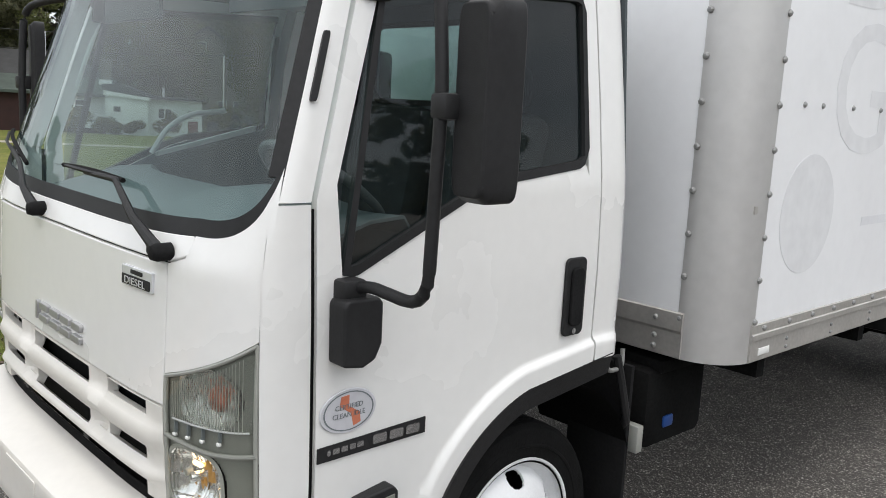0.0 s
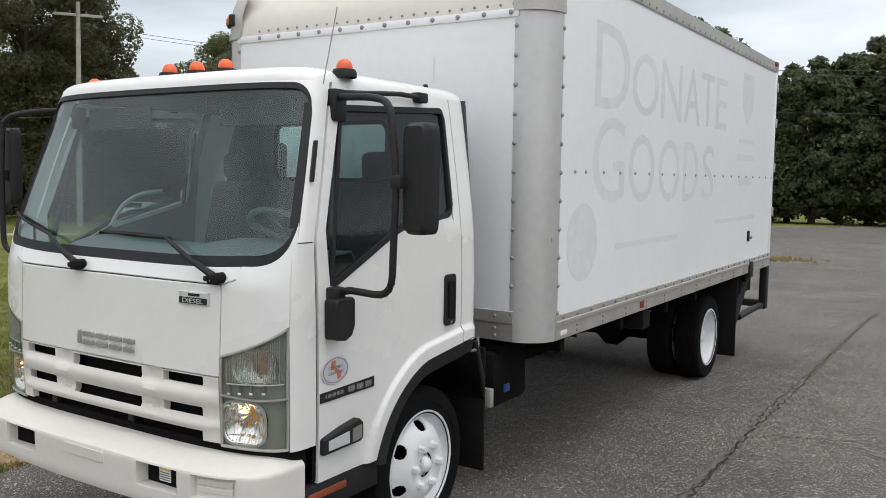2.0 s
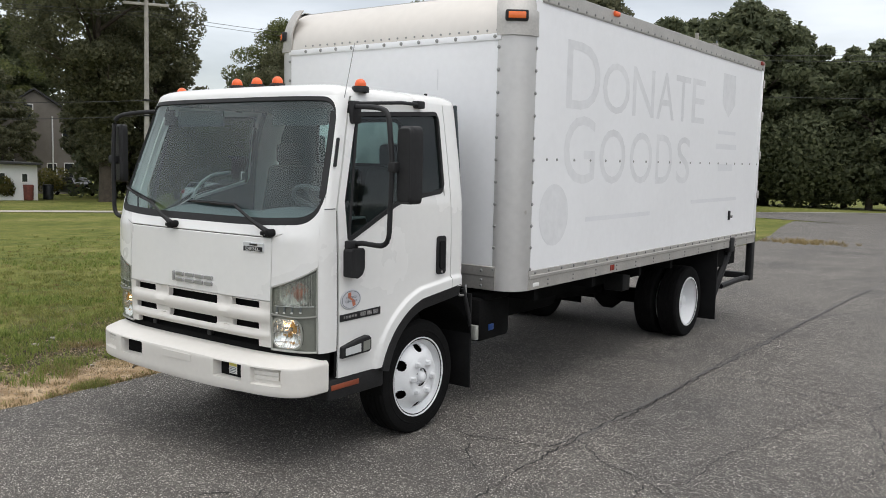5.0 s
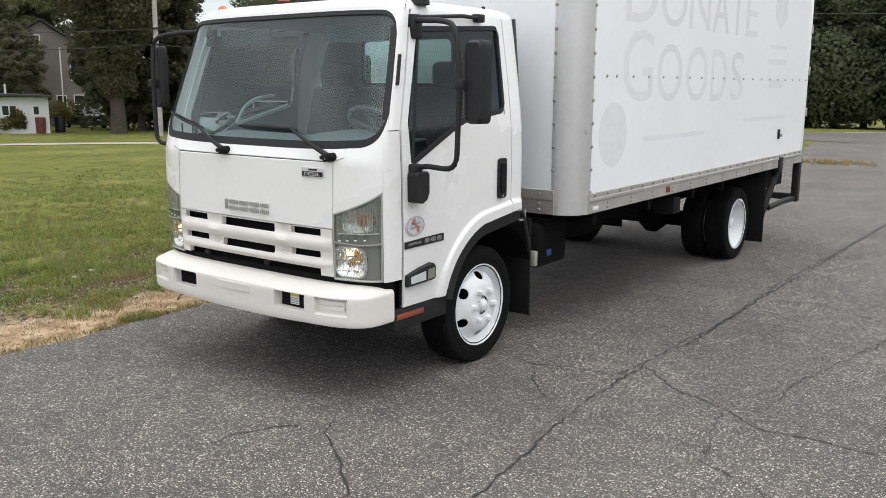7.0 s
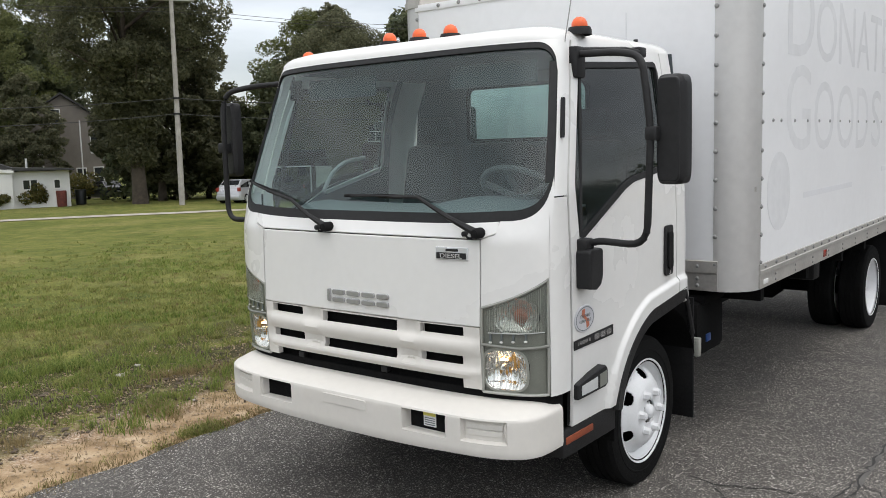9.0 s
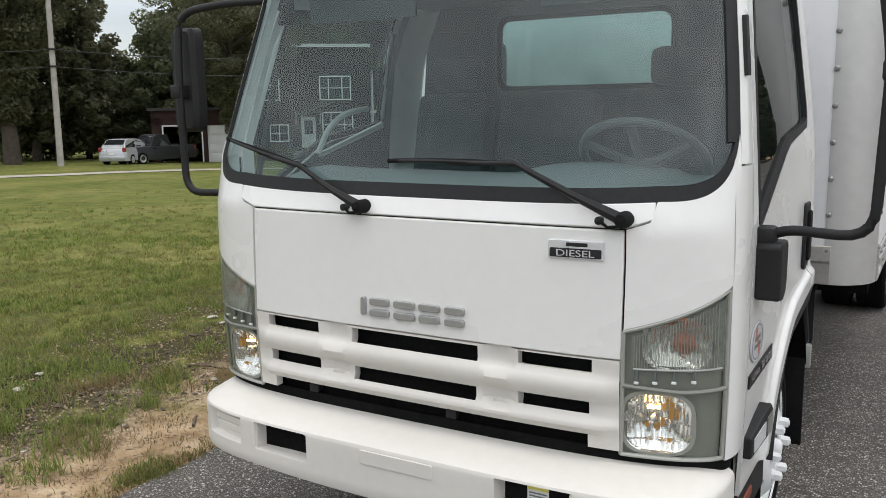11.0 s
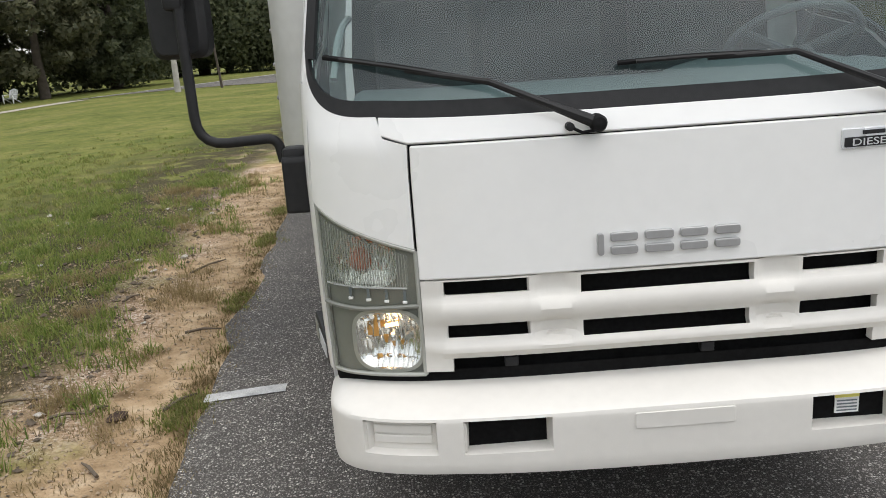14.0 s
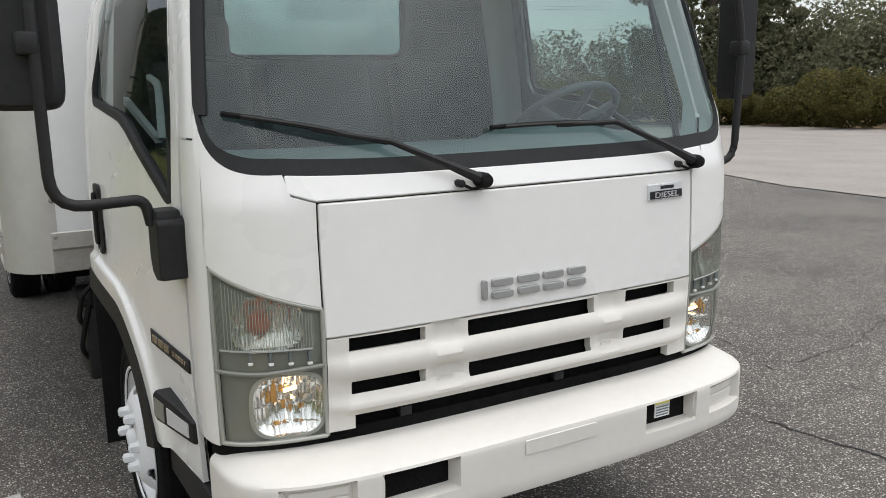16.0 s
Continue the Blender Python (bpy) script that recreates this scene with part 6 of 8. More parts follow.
# ---- plants ----
def leaf_material(name, a, b):
    m = bpy.data.materials.new(name)
    m.use_nodes = True
    n, l = m.node_tree.nodes, m.node_tree.links
    p = n["Principled BSDF"]
    p.inputs["Roughness"].default_value = 0.65
    p.inputs["Specular IOR Level"].default_value = 0.25
    geo, oi, add, frac = n.new("ShaderNodeNewGeometry"), n.new("ShaderNodeObjectInfo"), n.new("ShaderNodeMath"), n.new("ShaderNodeMath")
    frac.operation = "FRACT"
    l.new(geo.outputs["Random Per Island"], add.inputs[0])
    l.new(oi.outputs["Random"], add.inputs[1])
    l.new(add.outputs[0], frac.inputs[0])
    r = n.new("ShaderNodeValToRGB")
    r.color_ramp.elements[0].color, r.color_ramp.elements[1].color = (*a, 1), (*b, 1)
    l.new(frac.outputs[0], r.inputs[0])
    l.new(r.outputs[0], p.inputs["Base Color"])
    tr, mx = n.new("ShaderNodeBsdfTranslucent"), n.new("ShaderNodeMixShader")
    mx.inputs[0].default_value = 0.55
    l.new(r.outputs[0], tr.inputs[0])
    l.new(p.outputs[0], mx.inputs[1])
    l.new(tr.outputs[0], mx.inputs[2])
    l.new(mx.outputs[0], n["Material Output"].inputs[0])
    return m


M_LEAF = leaf_material("dark_oak_leaves", (0.084, 0.092, 0.055), (0.205, 0.202, 0.118))
M_LEAF_DARK = leaf_material("dark_wood_leaves", (0.072, 0.088, 0.050), (0.180, 0.196, 0.108))
M_LEAF_LIGHT = leaf_material("light_locust_leaves", (0.09, 0.108, 0.042), (0.20, 0.21, 0.085))
M_LEAF_SHRUB = leaf_material("shrub_leaves", (0.052, 0.062, 0.020), (0.20, 0.170, 0.055))
M_BLADE = leaf_material("grass_blades", (0.115, 0.150, 0.036), (0.33, 0.315, 0.110))
M_DRY = leaf_material("dry_grass_blades", (0.22, 0.165, 0.075), (0.38, 0.30, 0.16))
M_BARK = mat("grey_brown_bark", (0.085, 0.068, 0.052), 0.95, var=0.25, scale=4, bump=0.8, bscale=12)
M_STONE = mat("pale_pebbles", (0.44, 0.34, 0.235), 0.9, var=0.2, scale=30, spec=0.15)
M_TWIG = mat("dry_twig", (0.13, 0.10, 0.07), 0.9, var=0.2, scale=20)


def leaf_cards(rng, centres, radii, count, size, squash=0.8):
    """Many small leaf sprays round clump centres, as arrays of corners and faces."""
    k = rng.choice(len(centres), count, p=radii ** 2 / np.sum(radii ** 2))
    d = rng.normal(size=(count, 3))
    d /= np.linalg.norm(d, axis=1)[:, None]
    r = radii[k] * (0.55 + 0.45 * rng.random(count) ** 0.5)
    c = centres[k] + d * r[:, None] * np.array([1, 1, squash])
    u = rng.normal(size=(count, 3)) + d * 0.2
    u[:, 2] *= 0.7
    u /= np.linalg.norm(u, axis=1)[:, None]
    w = np.cross(u, d + 0.3 * rng.normal(size=(count, 3)))
    w /= np.linalg.norm(w, axis=1)[:, None] + 1e-9
    s = size * (0.6 + 0.8 * rng.random(count))[:, None]
    v = np.stack([c + u * s * 0.9, c - u * s * 0.6 + w * s * 0.65, c - u * s * 0.6 - w * s * 0.65], axis=1).reshape(-1, 3)
    f = np.arange(count * 3).reshape(-1, 3)
    return v, f


def crown_mesh(name, seed, h, spread, base, clumps, count, size, material, narrow=1.0):
    rng = np.random.default_rng(seed)
    t = rng.random(clumps)
    a = rng.random(clumps) * math.tau
    zz = base + (h - base) * t
    prof = np.sin(np.clip((t * 0.92 + 0.10), 0, 1) * math.pi) ** 0.6
    prof = prof * np.clip(narrow + 1.6 * t, 0, 1)
    rr = spread * prof * rng.random(clumps) ** 0.45
    centres = np.stack([rr * np.cos(a), rr * np.sin(a), zz], axis=1)
    radii = spread * (0.085 + 0.12 * rng.random(clumps))
    v, f = leaf_cards(rng, centres, radii, count, size)
    return cloud_mesh(name, v.tolist(), f.tolist(), material), centres


def trunk_bm(seed, h, r, base, spread, limbs=7):
    rnd = random.Random(seed)
    bm = bmesh.new()
    lean = [(rnd.uniform(-0.15, 0.15) * i, rnd.uniform(-0.15, 0.15) * i) for i in range(6)]
    pts = [Vector((lean[i][0], lean[i][1], h * 0.85 * i / 5)) for i in range(6)]
    add_tube(bm, pts, [r * 1.35, r, r * 0.8, r * 0.55, r * 0.32, r * 0.1], 10)
    for k in range(limbs):
        t = rnd.uniform(0.35, 0.85)
        i = int(t * 5)
        p = pts[i].lerp(pts[min(5, i + 1)], t * 5 - i)
        a = rnd.uniform(0, math.tau)
        L = spread * rnd.uniform(0.5, 0.85)
        q = p + Vector((math.cos(a) * L * 0.5, math.sin(a) * L * 0.5, L * 0.32))
        e = p + Vector((math.cos(a) * L, math.sin(a) * L, L * 0.5))
        add_tube(bm, [p, q, e], [r * 0.35, r * 0.22, r * 0.07], 6)
    return bm


def make_tree(label, seed, h, spread, base, r, clumps, count, size, material, narrow=1.0):
    t = tagged(new("tree"), label, "tree", "trees round the lot")
    part("trunk", trunk_bm(seed, h, r, base, spread), M_BARK, t)
    me, _ = crown_mesh("crown", seed, h, spread, base, clumps, count, size, material, narrow)
    c = new("crown", me)
    c.parent = t
    return t


EYE = Vector((1.0, -2.6, 0))


def at_bearing(az, dist, turn=0.0, lift=0.0, scale=1.0):
    """A pose on the land at a bearing from the middle of the walk; its local y axis points away from there."""
    x, y = EYE.x + dist * math.sin(radians(az)), EYE.y + dist * math.cos(radians(az))
    return pose(x, y, fall(x, y) + lift, 0, 0, -az + turn) @ Matrix.Diagonal((scale, scale, scale, 1))


OAK = make_tree("large dark green broadleaf tree with a full crown", 3, 17, 6.4, 3.0, 0.36, 230, 82000, 0.116, M_LEAF, 0.02)
OAK.matrix_world = at_bearing(-56.7, 53)
ELM = make_tree("tall dark green tree at the wood's edge", 8, 15, 4.6, 1.6, 0.26, 140, 17000, 0.20, M_LEAF)
ELM.matrix_world = at_bearing(-75, 66)
LOCUST = make_tree("light green airy tree with gaps in its crown", 12, 14, 5.0, 3.6, 0.22, 110, 30000, 0.095, M_LEAF_LIGHT)
LOCUST.matrix_world = at_bearing(-45.6, 66, 0, 0, 1.0)
YOUNG = make_tree("young bushy dark green tree", 21, 9, 3.4, 0.6, 0.13, 70, 11000, 0.168, M_LEAF)
YOUNG.matrix_world = at_bearing(-63.0, 64, 0, 0, 0.68)
BROAD = make_tree("broad dark green tree far behind", 31, 16, 7.0, 1.5, 0.4, 170, 22000, 0.26, M_LEAF_DARK)
BROAD.matrix_world = at_bearing(-82, 92)
SLIM = make_tree("slim dark green tree far behind", 37, 15, 4.8, 1.0, 0.26, 130, 14500, 0.255, M_LEAF_DARK)
SLIM.matrix_world = at_bearing(-69, 72)

rnd = random.Random(5)
for az, d, proto, sc in ((-66, 84, LOCUST, 1.3), (-63.3, 73, ELM, 0.62), (-64.2, 92, BROAD, 1.0), (-62.6, 96, ELM, 1.15), (-70.5, 68, LOCUST, 1.25), (-74, 78, BROAD, 1.0), (-79, 60, LOCUST, 1.15), (-61.5, 92, LOCUST, 1.45), (-54.1, 61, ELM, 0.95), (-51.6, 74, ELM, 0.52), (-55.4, 60, ELM, 0.9), (-56.5, 64, ELM, 0.9), (-44, 66, ELM, 1.0), (-43.3, 51, OAK, 0.62), (-47.2, 63, BROAD, 0.5), (-50.3, 66, BROAD, 0.42), (-44.6, 64, BROAD, 0.75), (-52.5, 64, BROAD, 0.42), (-30.5, 76, BROAD, 0.95), (-33.4, 80, BROAD, 1.0),
                         (-33, 66, ELM, 1.0), (-29, 70, BROAD, 1.0), (-24.2, 66, ELM, 1.15), (-20, 74, BROAD, 0.95), (-36.5, 70, BROAD, 1.0), (-46.5, 56, YOUNG, 0.75), (-48.5, 84, ELM, 0.62), (-39.5, 76, ELM, 1.0), (-26.5, 76, ELM, 1.1)):
    copy_thing(proto, at_bearing(az, d, rnd.uniform(0, 360), -0.1, sc * rnd.uniform(0.95, 1.06)))
for k in range(26):
    az = -19 + k * 1.55
    d = 104 + rnd.uniform(-6, 8)
    copy_thing(rnd.choice((BROAD, SLIM, SLIM)), at_bearing(az, d, rnd.uniform(0, 360), -0.2, rnd.uniform(1.12, 1.22) if -11.5 < az < -6 else rnd.uniform(1.18, 1.34) if az >= -6 else rnd.uniform(1.32, 1.48)))
for k in range(22):
    az = 26 + k * 2.7
    copy_thing(rnd.choice((ELM, YOUNG, YOUNG)), at_bearing(az, 53 + rnd.uniform(-2, 8), rnd.uniform(0, 360), -0.3, rnd.uniform(0.50, 0.64) if az < 41 else rnd.uniform(0.85, 1.25)))
# unseen trees added behind the camera, only to be mirrored in glass and paint
for k in range(15):
    az = 84 + k * 13.4
    copy_thing(YOUNG, at_bearing(az, 58 + rnd.uniform(-6, 20), rnd.uniform(0, 360), -0.2, rnd.uniform(1.6, 2.0)))


def thicket(name, label, seed, runs, count, size, material):
    """One mass of undergrowth along runs of (bearing, bearing, distance, height, depth)."""
    rng = np.random.default_rng(seed)
    cs, rs = [], []
    for a0, a1, d, h, deep in runs:
        for _ in range(int(abs(a1 - a0) * d / 57 * 2.6) + 4):
            az, dd = radians(rng.uniform(a0, a1)), d + rng.uniform(0, deep)
            x, y = EYE.x + dd * math.sin(az), EYE.y + dd * math.cos(az)
            rad = h * rng.uniform(0.14, 0.42)
            cs.append((x, y, fall(x, y) + rad * 0.6 + rng.uniform(0, max(0.05, h - 1.6 * rad))))
            rs.append(rad)
    v, f = leaf_cards(rng, np.array(cs), np.array(rs), count, size)
    ob = new(name, cloud_mesh(name, v.tolist(), f.tolist(), material))
    return tagged(ob, label, "undergrowth", kind="stuff")


thicket("wood_undergrowth", "dense dark undergrowth of the wood behind the road", 4, [(-36, -18, 72, 6, 8), (-19, 24, 98, 13, 8), (-90, -64.5, 76, 6, 8), (-64.5, -58, 92, 7, 8), (-57, -36, 66, 6, 8), (-58.6, -50, 61, 4, 5)], 200000, 0.25, M_LEAF_DARK)
thicket("shrub_bank", "bank of green and yellowing shrubs beyond the concrete", 6, [(26, 50, 44, 3.0, 5), (50, 84, 40.5, 3.2, 5)], 190000, 0.072, M_LEAF_SHRUB)
thicket("scrub_edge", "dark scrub and saplings behind the shrubs", 7, [(26, 50, 50, 6.5, 6), (50, 84, 46, 8.5, 7)], 120000, 0.115, M_LEAF)
# this last mass is out of view too, added to close the reflections
thicket("far_scrub", "unseen scrub added behind the camera for reflections", 9, [(84, 280, 56, 4, 8)], 20000, 0.45, M_LEAF)

# ---- poles and wires ----
M_POLE = mat("weathered_grey_pole", (0.40, 0.38, 0.35), 0.9, var=0.15, scale=3, bump=0.4, bscale=30)
M_WIRE = mat("black_cable", (0.03, 0.03, 0.03), 0.6, var=0.1)


def utility_pole(az, d, h, cross, lean_deg):
    p = tagged(new("utility_pole"), "weathered grey wooden utility pole" + (" with a crossarm" if cross else ""), "utility pole", "utility poles")
    part("pole", add_cyl(bmesh.new(), (0, 0, -0.3), (0, 0, h), 0.17, 0.11, 14), M_POLE, p)
    for z in (5.0, 5.85):
        part("band", lathe([(0.16, z - 0.05), (0.19, z - 0.05), (0.19, z + 0.05), (0.16, z + 0.05)], (0, 0, 0), 14, "z"), M_BLACK, p)
    if cross:
        part("crossarm", box(-1.2, 1.2, -0.06, 0.06, h - 0.75, h - 0.60, 0.01), M_POLE, p)
        for x in (-1.1, -0.4, 0.4, 1.1):
            part("insulator", lathe([(0, 0.16), (0.04, 0.14), (0.05, 0.02), (0.02, 0.0)], (x, 0, h - 0.6), 10, "z"), M_DASH, p)
    p.matrix_world = at_bearing(az, d) @ pose(0, 0, 0, 0, lean_deg, 0)
    return p


utility_pole(-54.05, 48, 11.8, True, 0.3)
utility_pole(-17.1, 50.0, 10.5, True, 0.0)
utility_pole(-92, 46, 9.0, True, 0.0)


def wire(az0, d0, h0, az1, d1, h1, sag, r=0.012):
    a, b = at_bearing(az0, d0).translation + Vector((0, 0, h0)), at_bearing(az1, d1).translation + Vector((0, 0, h1))
    pts = [a.lerp(b, t) - Vector((0, 0, sag * 4 * t * (1 - t))) for t in lin(0, 1, 24)]
    tagged(link_mesh("overhead_wire", add_tube(bmesh.new(), pts, r, 5), M_WIRE, smooth=60), "thin black overhead wire between poles", "wire", "overhead wires")


for h in (10.7, 10.5):
    wire(-92, 46, h, -54.05, 48, h, 0.7)
    wire(-54.05, 48, h, -17.3, 50, h - 0.9, 0.9)
for h in (5.0, 5.85):
    wire(-92, 46, h, -54.05, 48, h, 0.8, 0.02)
    wire(-54.05, 48, h, -17.3, 50, h + 1.0, 1.0, 0.02)
for h in (9.0, 9.3, 7.0):
    wire(-17.3, 50, h, 40, 96, h + 2.0, 0.8, 0.015)
post = tagged(link_mesh("marker_post", cyl((0, 0, -0.2), (0, 0, 2.5), 0.075, 0.065, 10), M_BARK, smooth=40), "short dark wooden post at the field's edge", "post")
post.matrix_world = at_bearing(-14.4, 50.5) @ pose(0, 0, 0, 0, -4, 0)

# ---- houses ----
M_SIDING = mat("white_painted_siding", (0.70, 0.70, 0.68), 0.7, var=0.05, scale=1.5)
M_STUCCO = mat("grey_brown_stucco", (0.20, 0.18, 0.155), 0.9, var=0.12, scale=1.2, bump=0.3, bscale=15)
M_BRICK = mat("dark_red_brick", (0.042, 0.019, 0.017), 0.9, var=0.2, scale=2.5, bump=0.4, bscale=14)
M_ROOF = mat("dark_shingle_roof", (0.055, 0.055, 0.055), 0.9, var=0.2, scale=2.0, bump=0.4, bscale=10)
M_ROOFG = mat("greenish_shingle_roof", (0.07, 0.09, 0.075), 0.9, var=0.2, scale=2.0)
M_TRIM = mat("white_window_trim", (0.72, 0.72, 0.70), 0.6, var=0.05)
M_PANE = mat("dark_window_pane", (0.03, 0.034, 0.036), 0.08, var=0.1, rvar=0.02)
M_DOORW = mat("pale_house_door", (0.55, 0.57, 0.55), 0.6, var=0.05)


def window(house, x0, x1, z0, z1, y, bars=(0.5,), rail=True):
    w = part("window", box(x0, x1, y - 0.03, y + 0.02, z0, z1), M_PANE, house, "dark glazed window")
    f, t = 0.075, y - 0.07
    for a, b, c, d in ((x0 - f, x1 + f, z1, z1 + f), (x0 - f, x1 + f, z0 - f, z0), (x0 - f, x0, z0, z1), (x1, x1 + f, z0, z1)):
        part("frame", box(a, b, t, y, c, d), M_TRIM, w, "white window frame")
    for q in bars:
        xm = x0 + (x1 - x0) * q
        part("mullion", box(xm - 0.03, xm + 0.03, t + 0.01, y - 0.031, z0, z1), M_TRIM, w)
    if rail:
        part("meeting_rail", box(x0, x1, t + 0.015, y - 0.032, (z0 + z1) / 2 - 0.025, (z0 + z1) / 2 + 0.025), M_TRIM, w)


def gable(x0, x1, y0, y1, z, ridge, over=0.25, along="y"):
    """A pitched roof slab with its ridge along y or x."""
    bm = bmesh.new()
    if along == "y":
        xm = (x0 + x1) / 2
        prof = [(x0 - over, z - 0.1), (xm, ridge), (x1 + over, z - 0.1), (x1 + over, z + 0.05), (xm, ridge + 0.16), (x0 - over, z + 0.05)]
        ends = [[bm.verts.new((px, yy, pz)) for px, pz in prof] for yy in (y0 - over, y1 + over)]
    else:
        ym = (y0 + y1) / 2
        prof = [(y0 - over, z - 0.1), (ym, ridge), (y1 + over, z - 0.1), (y1 + over, z + 0.05), (ym, ridge + 0.16), (y0 - over, z + 0.05)]
        ends = [[bm.verts.new((xx, py, pz)) for py, pz in prof] for xx in (x0 - over, x1 + over)]
    for i in range(6):
        j = (i + 1) % 6
        bm.faces.new((ends[0][i], ends[0][j], ends[1][j], ends[1][i]))
    for e in ends:
        bm.faces.new((e[0], e[1], e[4], e[5]))
        bm.faces.new((e[1], e[2], e[3], e[4]))
    bmesh.ops.recalc_face_normals(bm, faces=bm.faces)
    return bm


def gable_wall(x0, x1, y, z, ridge, thick=0.2):
    return plate([(x0, z), (x1, z), ((x0 + x1) / 2, ridge)], thick, lambda u, v, d: (u, y + d, v))


# white bungalow
D = 54.5
g0 = fall(EYE.x + D * math.sin(radians(-64.6)), EYE.y + D * math.cos(radians(-64.6)))
bung = tagged(new("bungalow"), "low white bungalow with a dark shingle roof", "house")
part("wall", box(0, 2.75, 0, 5, -0.3, 1.92), M_SIDING, bung)
part("wall", box(-2.15, -0.004, -0.5, 5, -0.3, 2.05), M_SIDING, bung)
part("wall", box(-4.4, -2.154, 0.3, 6, 0.25, 2.05), M_SIDING, bung)
part("wall", box(-4.4, -2.154, 0.35, 6, -0.3, 0.246), M_BRICK, bung, "brick base course")
part("wall", box(-7.5, -4.404, 0.1, 6, -0.3, 2.0), M_BRICK, bung, "red brick end wall")
part("fascia", plate([(-2.25, 2.05), (0.1, 1.85), (0.1, 1.98), (-2.25, 2.30)], 0.1, lambda u, v, d: (u, -0.62 + d, v)), M_TRIM, bung)
part("roof", plate([(-2.3, 2.30), (0.05, 1.98), (3.0, 1.93), (3.0, 2.0), (0.05, 2.12), (-1.4, 2.65), (-2.3, 2.62)], 5.5, lambda u, v, d: (u, -0.5 + d, v)), M_ROOF, bung)
bm = bmesh.new()
ev = [bm.verts.new(p) for p in ((-8.4, 1.0, 2.05), (-1.1, 1.0, 2.05), (-1.1, 9.4, 2.05), (-8.4, 9.4, 2.05))]
rd = [bm.verts.new(p) for p in ((-8.4, 5.2, 4.3), (-4.6, 5.2, 4.3))]
for q in ((ev[0], ev[1], rd[1], rd[0]), (ev[1], ev[2], rd[1]), (ev[2], ev[3], rd[0], rd[1]), (ev[3], ev[0], rd[0]), (ev[3], ev[2], ev[1], ev[0])):
    bm.faces.new(q)
bmesh.ops.recalc_face_normals(bm, faces=bm.faces)
part("roof", bm, M_ROOF, bung, "dark hipped shingle roof", smooth=20)
part("roof", gable(-8, -2.1, 0.1, 4, 2.02, 2.75, 0.3, "x"), M_ROOFG, bung)
chim = part("chimney", box(-2.55, -2.0, 1.2, 1.8, 2.2, 4.0, 0.02), M_STUCCO, bung, "stone chimney")
part("flashing", box(-2.62, -1.95, 1.13, 1.87, 2.5, 2.85), M_TRIM, chim)
part("vent_pipe", cyl((0.72, 1.0, 1.9), (0.72, 1.0, 2.6), 0.06), M_TRIM, bung)
window(bung, 0.50, 1.15, 0.98, 1.45, 0, (0.5,), False)
window(bung, 2.0, 2.25, 1.0, 1.42, 0, (), False)
window(bung, -1.75, -1.4, 1.2, 1.48, -0.5, (), False)
window(bung, -3.7, -3.2, 1.15, 1.7, 0.3, (), True)
bung.matrix_world = at_bearing(-64.1, D, 0, 0, 1.12)

# grey stucco house behind the trees
stuc = tagged(new("stucco_house"), "tall grey-brown stucco house with white sash windows", "house")
part("wall", box(-3.2, 3.0, 0, 9, -1.2, 6.0), M_STUCCO, stuc)
part("gable_end", gable_wall(-3.2, 3.0, 0.0, 6.0, 8.1), M_STUCCO, stuc)
part("roof", gable(-3.2, 3.0, 0, 9, 6.0, 8.15), M_ROOF, stuc)
part("downpipe", cyl((1.22, -0.08, -0.6), (1.22, -0.08, 6.0), 0.06), M_TRIM, stuc)
for x0, x1, z0, z1 in ((-0.95, -0.27, 5.4, 6.9), (2.0, 2.65, 3.35, 4.95), (2.12, 2.77, 0.6, 2.1), (0.80, 1.45, 0.55, 2.05), (-2.4, -1.75, 3.35, 4.95), (-2.4, -1.75, 0.8, 2.3)):
    window(stuc, x0, x1, z0, z1, 0.0, ())
stuc.matrix_world = at_bearing(-61.1, 76, 0, 0.45)

# brick house with its garage
brick = tagged(new("brick_house"), "two-storey dark red brick house with white windows", "house")
part("wall", box(-3.8, 3.7, 0, 9, -0.6, 7.3), M_BRICK, brick)
part("parapet", box(-3.9, 3.8, -0.1, 9.1, 7.3, 7.5), M_TRIM, brick)
window(brick, 0.40, 2.36, 3.9, 5.35, 0.0, (0.27, 0.73))
window(brick, 0.52, 2.45, 1.42, 2.98, 0.0, (0.27, 0.73))
window(brick, -3.4, -2.35, 3.9, 5.2, 0.0, (0.5,))
window(brick, -2.95, -1.85, 1.2, 2.2, 0.0, (0.5,))
dr = part("front_door", box(-0.95, 0.0, -0.05, 0.05, 0.70, 2.75), M_DOORW, brick, "pale panelled front door")
part("door_glass", box(-0.75, -0.2, -0.06, -0.045, 1.6, 2.5), M_PANE, dr)
part("door_hood", box(-1.5, 0.45, -1.1, 0.0, 3.0, 3.15, 0.02), M_ROOF, brick)
for x in (-1.3, 0.3):
    part("hood_bracket", add_tube(bmesh.new(), [(x, -0.05, 2.3), (x, -0.5, 2.8), (x, -0.95, 3.0)], 0.04, 6), M_TRIM, brick)
for k in range(3):
    part("step", box(-1.6, 0.6, -1.3 + 0.35 * k, -0.05, -0.5, 0.3 + 0.18 * k - 0.18), M_CONCRETE, brick)
part("side_porch", box(3.8, 6.2, 1.0, 7.0, -0.5, 0.6), M_BRICK, brick)
part("porch_post", cyl((4.0, 1.2, 0.6), (4.0, 1.2, 5.8), 0.09), M_TRIM, brick)
part("porch_roof", box(3.75, 6.4, 0.8, 7.2, 5.8, 6.0), M_ROOF, brick)
part("porch_floor", box(3.8, 6.2, 1.0, 7.0, 2.9, 3.1), M_TRIM, brick)
brick.matrix_world = at_bearing(-38.45, 58.5, 4, 0.15)
garage = tagged(new("garage"), "low brick garage with one white door and one open bay", "garage")
